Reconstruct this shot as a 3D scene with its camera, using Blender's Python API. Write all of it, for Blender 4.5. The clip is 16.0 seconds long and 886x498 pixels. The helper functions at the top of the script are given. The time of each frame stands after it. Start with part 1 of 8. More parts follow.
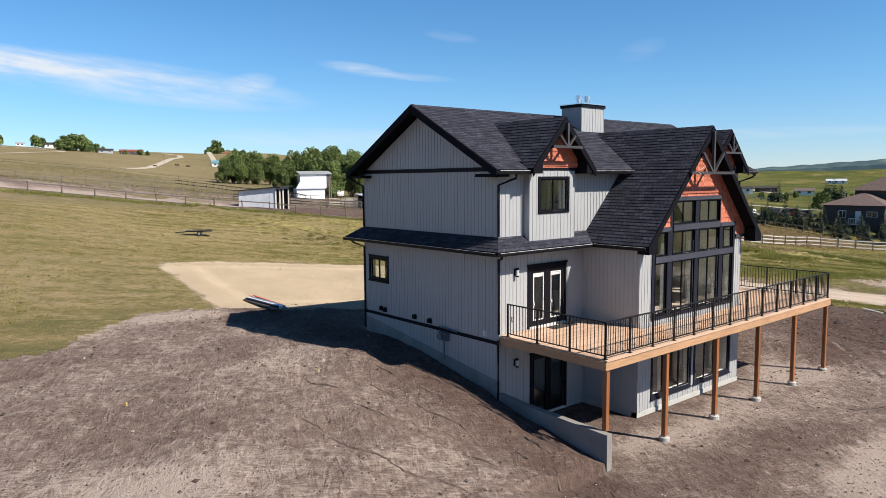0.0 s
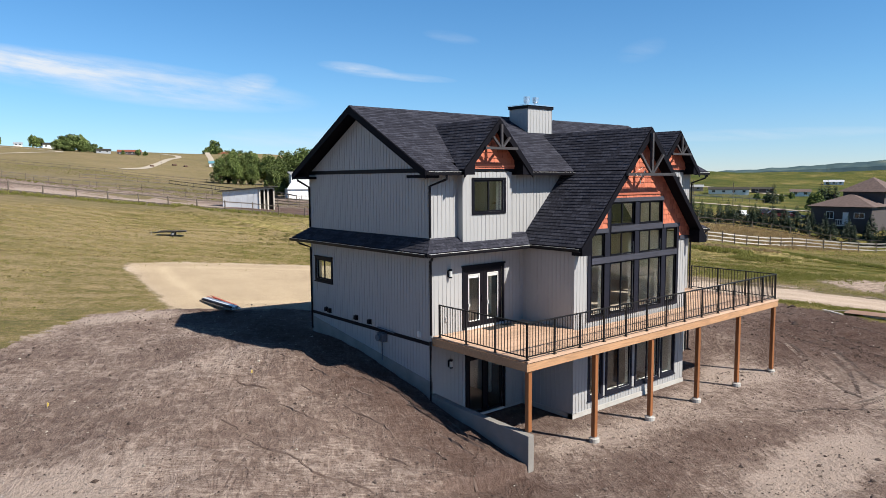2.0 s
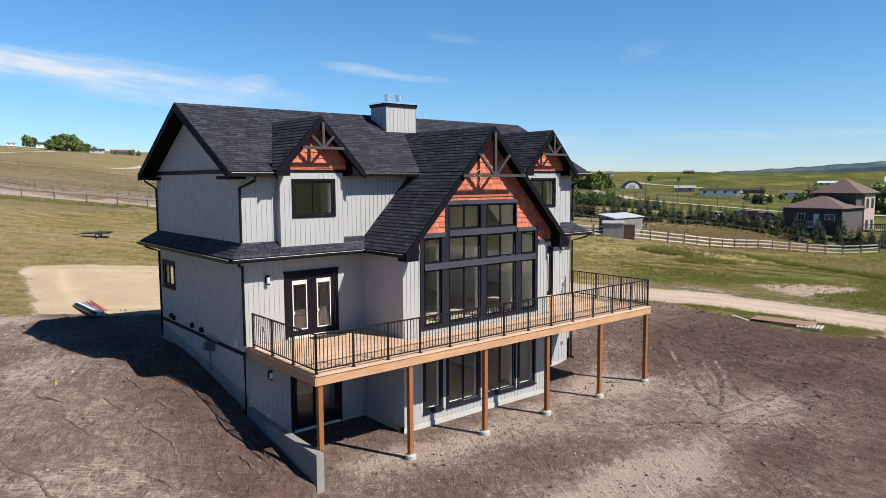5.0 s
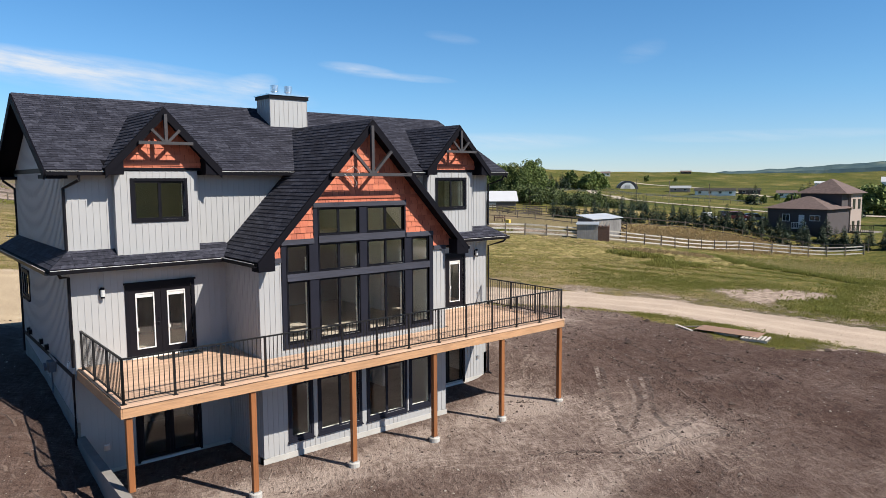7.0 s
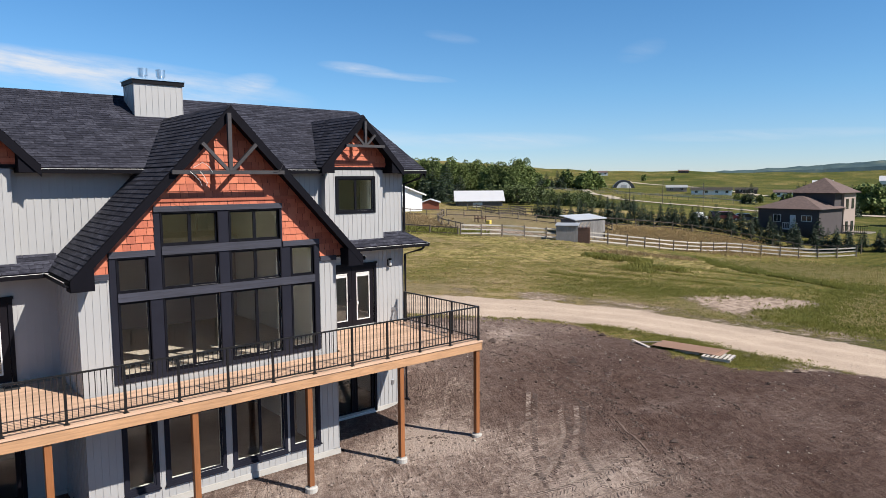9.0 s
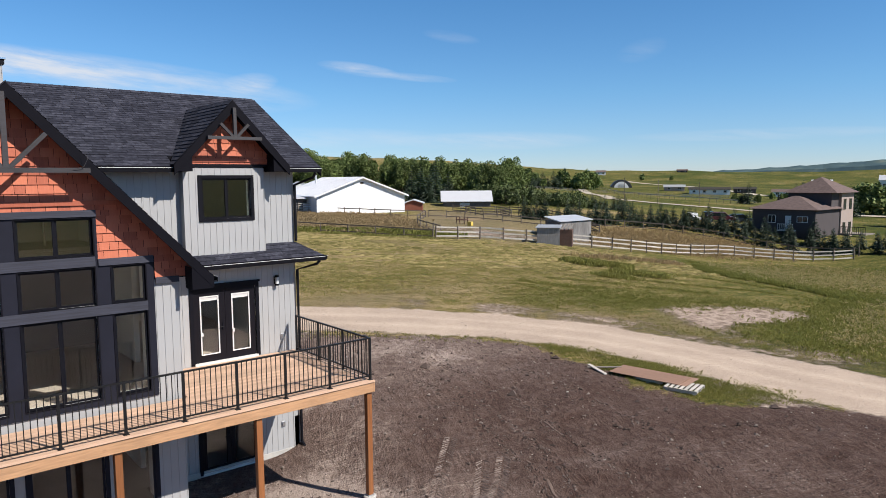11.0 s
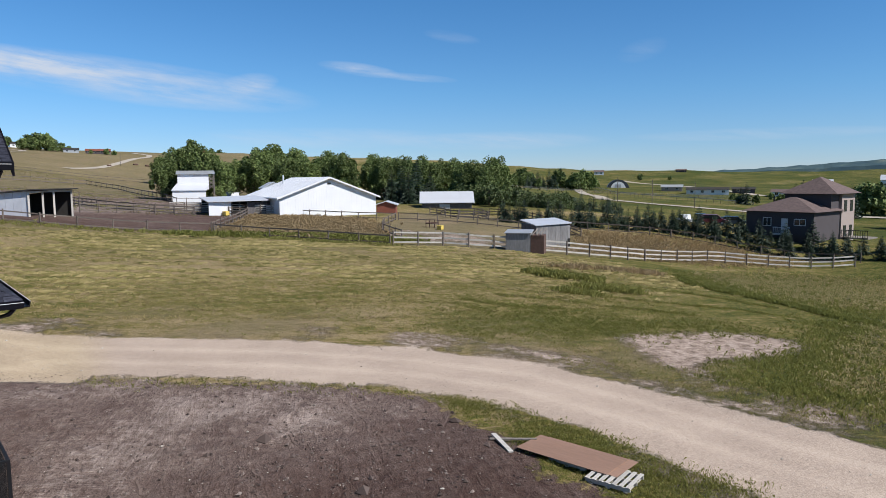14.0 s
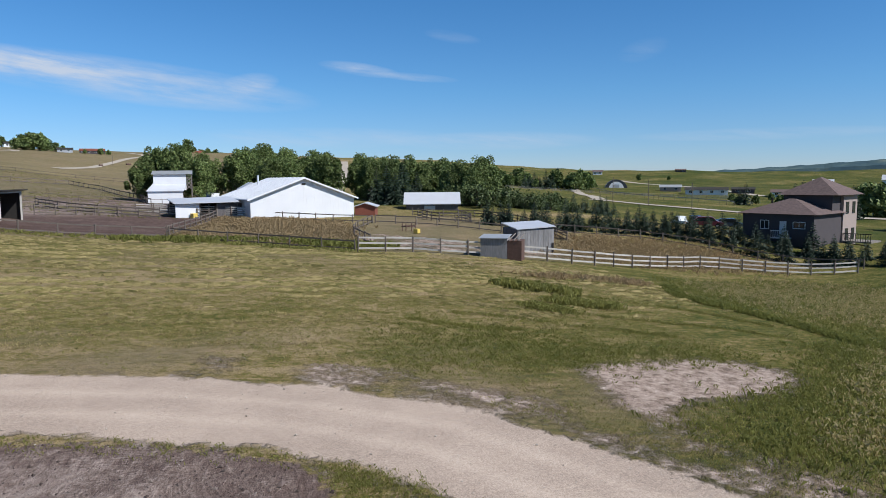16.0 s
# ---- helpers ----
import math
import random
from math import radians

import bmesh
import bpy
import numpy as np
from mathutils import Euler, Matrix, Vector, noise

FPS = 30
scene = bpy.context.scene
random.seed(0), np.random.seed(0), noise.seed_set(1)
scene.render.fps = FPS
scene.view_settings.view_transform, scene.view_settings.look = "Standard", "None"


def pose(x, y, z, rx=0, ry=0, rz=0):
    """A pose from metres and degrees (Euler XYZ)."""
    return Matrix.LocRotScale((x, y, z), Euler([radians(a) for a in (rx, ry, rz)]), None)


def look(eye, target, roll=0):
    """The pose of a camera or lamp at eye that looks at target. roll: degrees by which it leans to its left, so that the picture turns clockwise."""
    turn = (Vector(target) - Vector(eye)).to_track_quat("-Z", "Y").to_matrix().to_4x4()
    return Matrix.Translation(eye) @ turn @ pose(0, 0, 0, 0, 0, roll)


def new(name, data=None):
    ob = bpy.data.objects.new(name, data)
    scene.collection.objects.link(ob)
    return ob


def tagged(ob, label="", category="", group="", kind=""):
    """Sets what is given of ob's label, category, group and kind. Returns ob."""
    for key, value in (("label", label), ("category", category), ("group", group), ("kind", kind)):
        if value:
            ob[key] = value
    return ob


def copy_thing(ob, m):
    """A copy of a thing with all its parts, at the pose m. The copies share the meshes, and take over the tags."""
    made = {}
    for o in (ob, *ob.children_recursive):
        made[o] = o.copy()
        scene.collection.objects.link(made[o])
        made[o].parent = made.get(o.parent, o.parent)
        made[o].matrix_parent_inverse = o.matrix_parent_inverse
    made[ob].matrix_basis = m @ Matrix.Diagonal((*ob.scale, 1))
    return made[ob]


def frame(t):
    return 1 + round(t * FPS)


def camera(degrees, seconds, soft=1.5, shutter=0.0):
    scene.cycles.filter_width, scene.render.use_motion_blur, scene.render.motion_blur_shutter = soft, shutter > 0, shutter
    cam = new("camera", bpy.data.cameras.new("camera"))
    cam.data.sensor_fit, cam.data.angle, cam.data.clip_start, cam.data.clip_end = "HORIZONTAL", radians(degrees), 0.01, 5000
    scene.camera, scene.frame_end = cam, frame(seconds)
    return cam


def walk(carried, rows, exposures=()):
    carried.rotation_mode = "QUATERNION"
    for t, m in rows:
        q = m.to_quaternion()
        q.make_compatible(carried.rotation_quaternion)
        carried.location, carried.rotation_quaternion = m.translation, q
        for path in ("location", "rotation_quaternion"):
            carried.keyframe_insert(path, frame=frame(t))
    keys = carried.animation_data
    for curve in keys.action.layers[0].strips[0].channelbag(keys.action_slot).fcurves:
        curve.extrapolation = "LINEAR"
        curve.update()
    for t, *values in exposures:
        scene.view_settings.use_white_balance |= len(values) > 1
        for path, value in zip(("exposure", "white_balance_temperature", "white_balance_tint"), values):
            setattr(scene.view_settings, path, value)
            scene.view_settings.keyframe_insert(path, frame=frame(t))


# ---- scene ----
cam = camera(65.29, 16.0, soft=0.55)
PATH = [
    (0.0, -23.229, -15.921, 8.246, 84.23, 0.48, -39.75),
    (0.5, -22.944, -16.191, 8.243, 84.25, 0.46, -39.75),
    (1.0, -22.566, -16.522, 8.245, 84.25, 0.44, -39.74),
    (1.5, -22.099, -16.909, 8.246, 84.26, 0.44, -39.74),
    (2.0, -21.552, -17.342, 8.245, 84.28, 0.41, -39.74),
    (2.5, -20.921, -17.811, 8.239, 84.29, 0.41, -39.74),
    (3.0, -20.196, -18.302, 8.235, 84.29, 0.38, -39.74),
    (3.5, -19.369, -18.796, 8.238, 84.31, 0.36, -39.72),
    (4.0, -18.451, -19.268, 8.239, 84.31, 0.33, -39.74),
    (4.5, -17.452, -19.697, 8.240, 84.31, 0.33, -39.73),
    (5.0, -16.385, -20.062, 8.242, 84.31, 0.32, -39.73),
    (5.5, -15.265, -20.344, 8.241, 84.32, 0.31, -39.72),
    (6.0, -14.106, -20.531, 8.234, 84.32, 0.31, -39.71),
    (6.5, -12.925, -20.616, 8.222, 84.32, 0.30, -39.71),
    (7.0, -11.735, -20.602, 8.205, 84.32, 0.30, -39.72),
    (7.5, -10.549, -20.504, 8.189, 84.31, 0.32, -39.74),
    (8.0, -9.359, -20.343, 8.182, 84.29, 0.31, -39.74),
    (8.5, -8.162, -20.126, 8.174, 84.28, 0.33, -39.74),
    (9.0, -6.952, -19.859, 8.165, 84.28, 0.35, -39.75),
    (9.5, -5.718, -19.552, 8.155, 84.28, 0.37, -39.74),
    (10.0, -4.468, -19.207, 8.150, 84.26, 0.38, -39.75),
    (10.5, -3.202, -18.829, 8.148, 84.26, 0.40, -39.75),
    (11.0, -1.919, -18.423, 8.148, 84.26, 0.41, -39.74),
    (11.5, -0.616, -17.990, 8.150, 84.25, 0.42, -39.73),
    (12.0, 0.708, -17.532, 8.153, 84.25, 0.44, -39.73),
    (12.5, 2.055, -17.047, 8.156, 84.25, 0.45, -39.72),
    (13.0, 3.427, -16.537, 8.158, 84.25, 0.44, -39.71),
    (13.5, 4.823, -16.003, 8.153, 84.26, 0.45, -39.71),
    (14.0, 6.237, -15.448, 8.149, 84.26, 0.45, -39.69),
    (14.5, 7.667, -14.879, 8.157, 84.26, 0.44, -39.68),
    (15.0, 9.110, -14.303, 8.173, 84.25, 0.45, -39.66),
    (15.5, 10.564, -13.722, 8.191, 84.26, 0.45, -39.66),
    (16.0, 12.028, -13.140, 8.210, 84.25, 0.45, -39.65),
]
walk(cam, [(t, pose(x, y, z, rx, ry, rz)) for t, x, y, z, rx, ry, rz in PATH],
     [(0.0, 0.61, 6700, 10), (4.0, 0.59, 6680, 10), (8.0, 0.53, 6700, 11), (10.0, 0.47, 6650, 12), (12.5, 0.35, 6400, 12), (16.0, 0.15, 5950, 11)])

# ---- world and sun ----
SUN_WAY = Vector((-0.42, 0.95, -1.0)).normalized()      # the way the sunlight travels
sun_elev = math.asin(-SUN_WAY.z)
sun_turn = math.atan2(-SUN_WAY.x, -SUN_WAY.y)            # clockwise from +y

world = bpy.data.worlds.new("sky")
scene.world = world
world.use_nodes = True
wn, wl = world.node_tree.nodes, world.node_tree.links
wn.clear()
sky = wn.new("ShaderNodeTexSky")
sky.sky_type = 'NISHITA'
sky.sun_disc = False
sky.sun_elevation, sky.sun_rotation = sun_elev, sun_turn
sky.altitude, sky.air_density, sky.dust_density, sky.ozone_density = 1100, 1.0, 0.0, 3.0


def wmath(op, a, b=None):
    n = wn.new("ShaderNodeMath")
    n.operation = op
    for k, v in enumerate((a, b)):
        if isinstance(v, (int, float)):
            n.inputs[k].default_value = v
        elif v is not None:
            wl.new(v, n.inputs[k])
    return n.outputs[0]


# wisps of high cloud, laid out by bearing and height over the horizon
coord = wn.new("ShaderNodeTexCoord")
sep = wn.new("ShaderNodeSeparateXYZ")
wl.new(coord.outputs["Generated"], sep.inputs[0])
bearing = wmath('ARCTAN2', sep.outputs[0], sep.outputs[1])
height = wmath('ARCSINE', sep.outputs[2])
comb = wn.new("ShaderNodeCombineXYZ")
wl.new(wmath('MULTIPLY', bearing, 7.0), comb.inputs[0])
wl.new(wmath('ADD', wmath('MULTIPLY', height, 42.0), wmath('MULTIPLY', bearing, 4.5)), comb.inputs[1])
streak = wn.new("ShaderNodeTexNoise")
streak.inputs["Scale"].default_value, streak.inputs["Detail"].default_value, streak.inputs["Roughness"].default_value = 1.3, 9.0, 0.62
wl.new(comb.outputs[0], streak.inputs["Vector"])
cover = None
# bearing, height, half-width, half-height (degrees), slope, density
for cb, ch, hw, hh, slope, dens in (
    (16.0, 7.4, 14.0, 1.7, -0.09, 0.75), (8.0, 8.4, 9.0, 1.1, -0.05, 0.7), (24.5, 7.6, 2.2, 0.8, 0.1, 0.5),
    (33.0, 8.8, 3.4, 0.55, -0.12, 0.65), (37.5, 8.2, 3.6, 0.35, -0.08, 0.4), (40.5, 11.3, 2.4, 0.5, -0.15, 0.16),
    (55.5, 9.8, 2.0, 0.9, 0.2, 0.14), (30.0, 3.4, 11.0, 0.9, 0.0, 0.32), (44.0, 3.1, 9.0, 0.8, 0.0, 0.42), (64.0, 3.2, 10.0, 0.5, 0.0, 0.3),
):
    du = wmath('DIVIDE', wmath('SUBTRACT', bearing, radians(cb)), radians(hw))
    level = wmath('ADD', wmath('MULTIPLY', wmath('SUBTRACT', bearing, radians(cb)), slope), radians(ch))
    dv = wmath('DIVIDE', wmath('SUBTRACT', height, level), radians(hh))
    far2 = wmath('ADD', wmath('MULTIPLY', du, du), wmath('MULTIPLY', dv, dv))
    blob = wmath('MULTIPLY', wmath('MAXIMUM', wmath('SUBTRACT', 1.0, far2), 0.0), dens)
    cover = blob if cover is None else wmath('ADD', cover, blob)
fine = wmath('MAXIMUM', wmath('SUBTRACT', wmath('MULTIPLY', streak.outputs[0], 2.6), 0.75), 0.0)
amount = wmath('MINIMUM', wmath('MULTIPLY', cover, fine), 0.9)
mixer = wn.new("ShaderNodeMix")
mixer.data_type = 'RGBA'
wl.new(amount, mixer.inputs[0])
tone = wn.new("ShaderNodeValToRGB")
for _ in range(3):
    tone.color_ramp.elements.new(0.5)
for e, (p_, c_) in zip(tone.color_ramp.elements, ((0.0, (0.92, 1.06, 1.40, 1)), (0.12, (0.78, 1.20, 1.48, 1)), (0.29, (0.64, 1.22, 1.55, 1)), (0.55, (0.44, 0.70, 0.92, 1)), (0.95, (0.36, 0.50, 0.66, 1)))):
    e.position, e.color = p_, c_
wl.new(height, tone.inputs[0])
tint = wn.new("ShaderNodeMix")
tint.data_type, tint.blend_type = 'RGBA', 'MULTIPLY'
tint.inputs[0].default_value = 1.0
wl.new(sky.outputs[0], tint.inputs[6])
wl.new(tone.outputs[0], tint.inputs[7])
wl.new(tint.outputs[2], mixer.inputs[6])
mixer.inputs[7].default_value = (8.4, 9.0, 9.8, 1)
bg = wn.new("ShaderNodeBackground")
bg.inputs["Strength"].default_value = 0.064
wl.new(mixer.outputs[2], bg.inputs["Color"])
wout = wn.new("ShaderNodeOutputWorld")
wl.new(bg.outputs[0], wout.inputs["Surface"])

sun = new("sun", bpy.data.lights.new("sun", 'SUN'))
sun.data.energy, sun.data.angle, sun.data.color = 5.2, radians(0.5), (1.0, 0.945, 0.865)
sun.matrix_world = look((0, 0, 60), Vector((0, 0, 60)) + SUN_WAY)

# ---- materials ----
class Mat:
    """A small builder for node materials."""

    def __init__(self, name):
        self.m = bpy.data.materials.new(name)
        self.m.use_nodes = True
        self.n, self.l = self.m.node_tree.nodes, self.m.node_tree.links
        self.b = self.n["Principled BSDF"]

    def put(self, value, socket):
        if isinstance(value, bpy.types.NodeSocket):
            self.l.new(value, socket)
        elif isinstance(value, tuple) and len(value) == 3 and socket.type == 'RGBA':
            socket.default_value = (*value, 1)
        else:
            socket.default_value = value
        return self

    def coord(self, scale=(1, 1, 1), turn=(0, 0, 0), kind="Object"):
        tc, mp = self.n.new("ShaderNodeTexCoord"), self.n.new("ShaderNodeMapping")
        mp.inputs["Scale"].default_value, mp.inputs["Rotation"].default_value = scale, turn
        self.l.new(tc.outputs[kind], mp.inputs[0])
        return mp.outputs[0]

    def stretch(self, along, across, degrees_):
        """Coordinates drawn out along a bearing in plan."""
        tc, mp = self.n.new("ShaderNodeTexCoord"), self.n.new("ShaderNodeMapping")
        mp.vector_type = 'TEXTURE'
        mp.inputs["Rotation"].default_value, mp.inputs["Scale"].default_value = (0, 0, radians(degrees_)), (along, across, 1)
        self.l.new(tc.outputs["Object"], mp.inputs[0])
        return mp.outputs[0]

    def noise(self, scale, detail=4, rough=0.55, vec=None, distort=0.0):
        t = self.n.new("ShaderNodeTexNoise")
        t.inputs["Scale"].default_value, t.inputs["Detail"].default_value, t.inputs["Roughness"].default_value, t.inputs["Distortion"].default_value = scale, detail, rough, distort
        self.l.new(vec if vec is not None else self.coord(), t.inputs["Vector"])
        return t.outputs[0]

    def vor(self, scale, vec=None, out="Distance", feature='F1'):
        t = self.n.new("ShaderNodeTexVoronoi")
        t.feature = feature
        t.inputs["Scale"].default_value = scale
        self.l.new(vec if vec is not None else self.coord(), t.inputs["Vector"])
        return t.outputs[out]

    def math(self, op, a, b=0.0, clamp=False):
        t = self.n.new("ShaderNodeMath")
        t.operation, t.use_clamp = op, clamp
        self.put(a, t.inputs[0]), self.put(b, t.inputs[1])
        return t.outputs[0]

    def ramp(self, fac, *stops):
        t = self.n.new("ShaderNodeValToRGB")
        while len(t.color_ramp.elements) < len(stops):
            t.color_ramp.elements.new(0.5)
        for e, (p, c) in zip(t.color_ramp.elements, stops):
            e.position = p
            e.color = (*c, 1) if isinstance(c, tuple) else (c, c, c, 1)
        self.put(fac, t.inputs[0])
        return t.outputs[0]

    def span(self, v, a, b, c=0.0, d=1.0):
        t = self.n.new("ShaderNodeMapRange")
        for k, x in enumerate((v, a, b, c, d)):
            self.put(x, t.inputs[k])
        return t.outputs[0]

    def mix(self, fac, a, b, kind='MIX'):
        t = self.n.new("ShaderNodeMix")
        t.data_type, t.blend_type = 'RGBA', kind
        self.put(fac, t.inputs[0]), self.put(a, t.inputs[6]), self.put(b, t.inputs[7])
        return t.outputs[2]

    def attr(self, name):
        t = self.n.new("ShaderNodeAttribute")
        t.attribute_name = name
        return t.outputs["Fac"]

    def random(self):
        return self.n.new("ShaderNodeObjectInfo").outputs["Random"]

    def island(self):
        return self.n.new("ShaderNodeNewGeometry").outputs["Random Per Island"]

    def bump(self, h, strength=0.3, dist=0.02):
        t = self.n.new("ShaderNodeBump")
        t.inputs["Strength"].default_value, t.inputs["Distance"].default_value = strength, dist
        self.put(h, t.inputs["Height"])
        self.l.new(t.outputs[0], self.b.inputs["Normal"])
        return self

    def set(self, color=None, rough=None, metal=None, spec=None, trans=None, ior=None, emit=None):
        for key, v in (("Base Color", color), ("Roughness", rough), ("Metallic", metal), ("Specular IOR Level", spec), ("Transmission Weight", trans), ("IOR", ior)):
            if v is not None:
                self.put(v, self.b.inputs[key])
        return self


def plain(name, color, rough=0.6, metal=0.0, vary=0.25, scale=3.0, fine=60.0, bump=0.15, spec=0.5):
    """Paint, plastic or metal with faint dirt at two scales and a fine grain."""
    k = Mat(name)
    a, b = k.noise(scale, 5), k.noise(fine, 3)
    dark, light = tuple(c * (1 - vary) for c in color), tuple(min(1, c * (1 + vary * 0.7)) for c in color)
    f = k.math('ADD', k.math('MULTIPLY', a, 0.7), k.math('MULTIPLY', b, 0.3))
    k.set(k.ramp(f, (0.25, dark), (0.75, light)), k.span(b, 0.2, 0.8, max(0.02, rough - 0.1), min(1, rough + 0.1)), metal, spec)
    if bump:
        k.bump(b, bump, 0.004)
    return k.m


def wood(name, color, grain=(2, 30, 30), rough=0.65, vary=0.4, knots=True):
    k = Mat(name)
    v = k.coord(grain)
    g, big = k.noise(1.0, 6, 0.6, v, 0.6), k.noise(0.7, 3)
    dark, light = tuple(c * (1 - vary) for c in color), tuple(min(1, c * (1 + vary * 0.6)) for c in color)
    col = k.ramp(k.math('ADD', k.math('MULTIPLY', g, 0.65), k.math('MULTIPLY', big, 0.35)), (0.3, dark), (0.7, light))
    if knots:
        d = k.vor(1.6, k.coord((0.9, 1.7, 1.7)))
        col = k.mix(k.span(d, 0.03, 0.09, 0.55, 0.0), col, tuple(c * 0.45 for c in color))
    tint = k.ramp(k.random(), (0.0, 0.82), (1.0, 1.12))
    k.set(k.mix(1.0, col, tint, 'MULTIPLY'), rough).bump(g, 0.2, 0.004)
    return k.m


M = {}
M["siding"] = plain("pale grey steel siding", (0.345, 0.35, 0.355), 0.5, vary=0.06, scale=1.2, fine=40, bump=0.08)
M["black"] = plain("black painted trim", (0.0045, 0.0045, 0.008), 0.55, vary=0.3, scale=2, fine=50, spec=0.14)
M["slate"] = plain("dark slate painted trim", (0.0135, 0.0145, 0.0235), 0.6, vary=0.25, scale=2, fine=40, spec=0.14)
M["door_black"] = plain("black door paint", (0.007, 0.006, 0.009), 0.5, vary=0.2, spec=0.15)
M["vinyl"] = plain("white vinyl", (0.62, 0.62, 0.61), 0.4, vary=0.05)
M["soffit"] = plain("black vented soffit", (0.0042, 0.0042, 0.0075), 0.7, vary=0.25, spec=0.10)
M["gutter"] = plain("black aluminium gutter", (0.006, 0.006, 0.009), 0.45, vary=0.2, spec=0.2)
M["rail"] = plain("black powder-coated aluminium", (0.010, 0.010, 0.011), 0.45, vary=0.2, spec=0.3)
M["galv"] = plain("galvanised steel", (0.55, 0.56, 0.58), 0.35, 0.85, vary=0.2, scale=6)
M["flue"] = plain("bright stainless flue", (0.72, 0.73, 0.75), 0.25, 0.95, vary=0.12, scale=8)
M["concrete"] = plain("poured concrete", (0.235, 0.222, 0.205), 0.85, vary=0.28, scale=1.6, fine=30, bump=0.35)
M["parge"] = plain("pale parged foundation", (0.42, 0.41, 0.385), 0.85, vary=0.2, scale=2, fine=30, bump=0.3)
M["drywall"] = plain("white painted drywall", (0.82, 0.83, 0.79), 0.8, vary=0.06)
M["floorwood"] = wood("pale plank floor", (0.52, 0.45, 0.38), rough=0.4, knots=False)
M["deck"] = wood("fresh cedar deck board", (0.55, 0.37, 0.26), (1.2, 40, 40), 0.62, 0.28)
M["beam"] = wood("pale treated beam", (0.47, 0.27, 0.145), (1.5, 22, 22), 0.6, 0.4)
M["post"] = wood("reddish stained cedar post", (0.265, 0.100, 0.034), (24, 24, 1.2), 0.55, 0.35)
M["slatewood"] = wood("blue-grey stained rough timber", (0.034, 0.037, 0.056), (1.0, 34, 34), 0.75, 0.6, False)
M["greywood"] = wood("dark grey stained truss timber", (0.036, 0.034, 0.039), (3, 20, 20), 0.7, 0.4, False)


def shingle_mat():
    k = Mat("charcoal asphalt shingle")
    speck, tabs, big = k.noise(220, 2), k.noise(1.0, 3, 0.6, k.coord((9.0, 13.0, 13.0))), k.noise(0.5, 3)
    f = k.math('ADD', k.math('ADD', k.math('MULTIPLY', k.island(), 0.16), k.math('MULTIPLY', tabs, 0.56)), k.math('MULTIPLY', speck, 0.28))
    col = k.ramp(f, (0.32, (0.008, 0.009, 0.015)), (0.5, (0.024, 0.0255, 0.038)), (0.68, (0.066, 0.069, 0.092)))
    k.set(col, 0.9, spec=0.25).bump(speck, 0.5, 0.004)
    return k.m


M["shingle"] = shingle_mat()


def shake_mat():
    k = Mat("red-orange stained shake")
    g = k.noise(1.0, 5, 0.6, k.coord((26, 26, 3)))
    f = k.math('ADD', k.math('MULTIPLY', g, 0.5), k.math('MULTIPLY', k.math('FRACT', k.math('ADD', k.island(), k.random())), 0.5))
    k.set(k.ramp(f, (0.2, (0.30, 0.075, 0.040)), (0.5, (0.43, 0.115, 0.060)), (0.85, (0.52, 0.16, 0.085))), 0.7).bump(g, 0.35, 0.006)
    return k.m


M["shake"] = shake_mat()


def glass_mat():
    k = Mat("window glass")
    k.n.remove(k.b)
    gloss, clear, mixn, lw = k.n.new("ShaderNodeBsdfGlossy"), k.n.new("ShaderNodeBsdfTransparent"), k.n.new("ShaderNodeMixShader"), k.n.new("ShaderNodeLayerWeight")
    gloss.inputs["Roughness"].default_value, gloss.inputs["Color"].default_value = 0.015, (1, 1, 1, 1)
    clear.inputs["Color"].default_value = (0.93, 0.95, 0.94, 1)
    lw.inputs["Blend"].default_value = 0.5
    wob = k.n.new("ShaderNodeBump")
    wob.inputs["Strength"].default_value, wob.inputs["Distance"].default_value = 0.02, 0.02
    k.l.new(k.noise(1.1, 1), wob.inputs["Height"])
    k.l.new(wob.outputs[0], gloss.inputs["Normal"])
    k.l.new(k.math('ADD', k.math('MULTIPLY', k.math('POWER', lw.outputs["Facing"], 5.0), 0.93), 0.065), mixn.inputs[0])
    k.l.new(clear.outputs[0], mixn.inputs[1])
    k.l.new(gloss.outputs[0], mixn.inputs[2])
    k.l.new(mixn.outputs[0], k.n["Material Output"].inputs["Surface"])
    return k.m


M["glass"] = glass_mat()


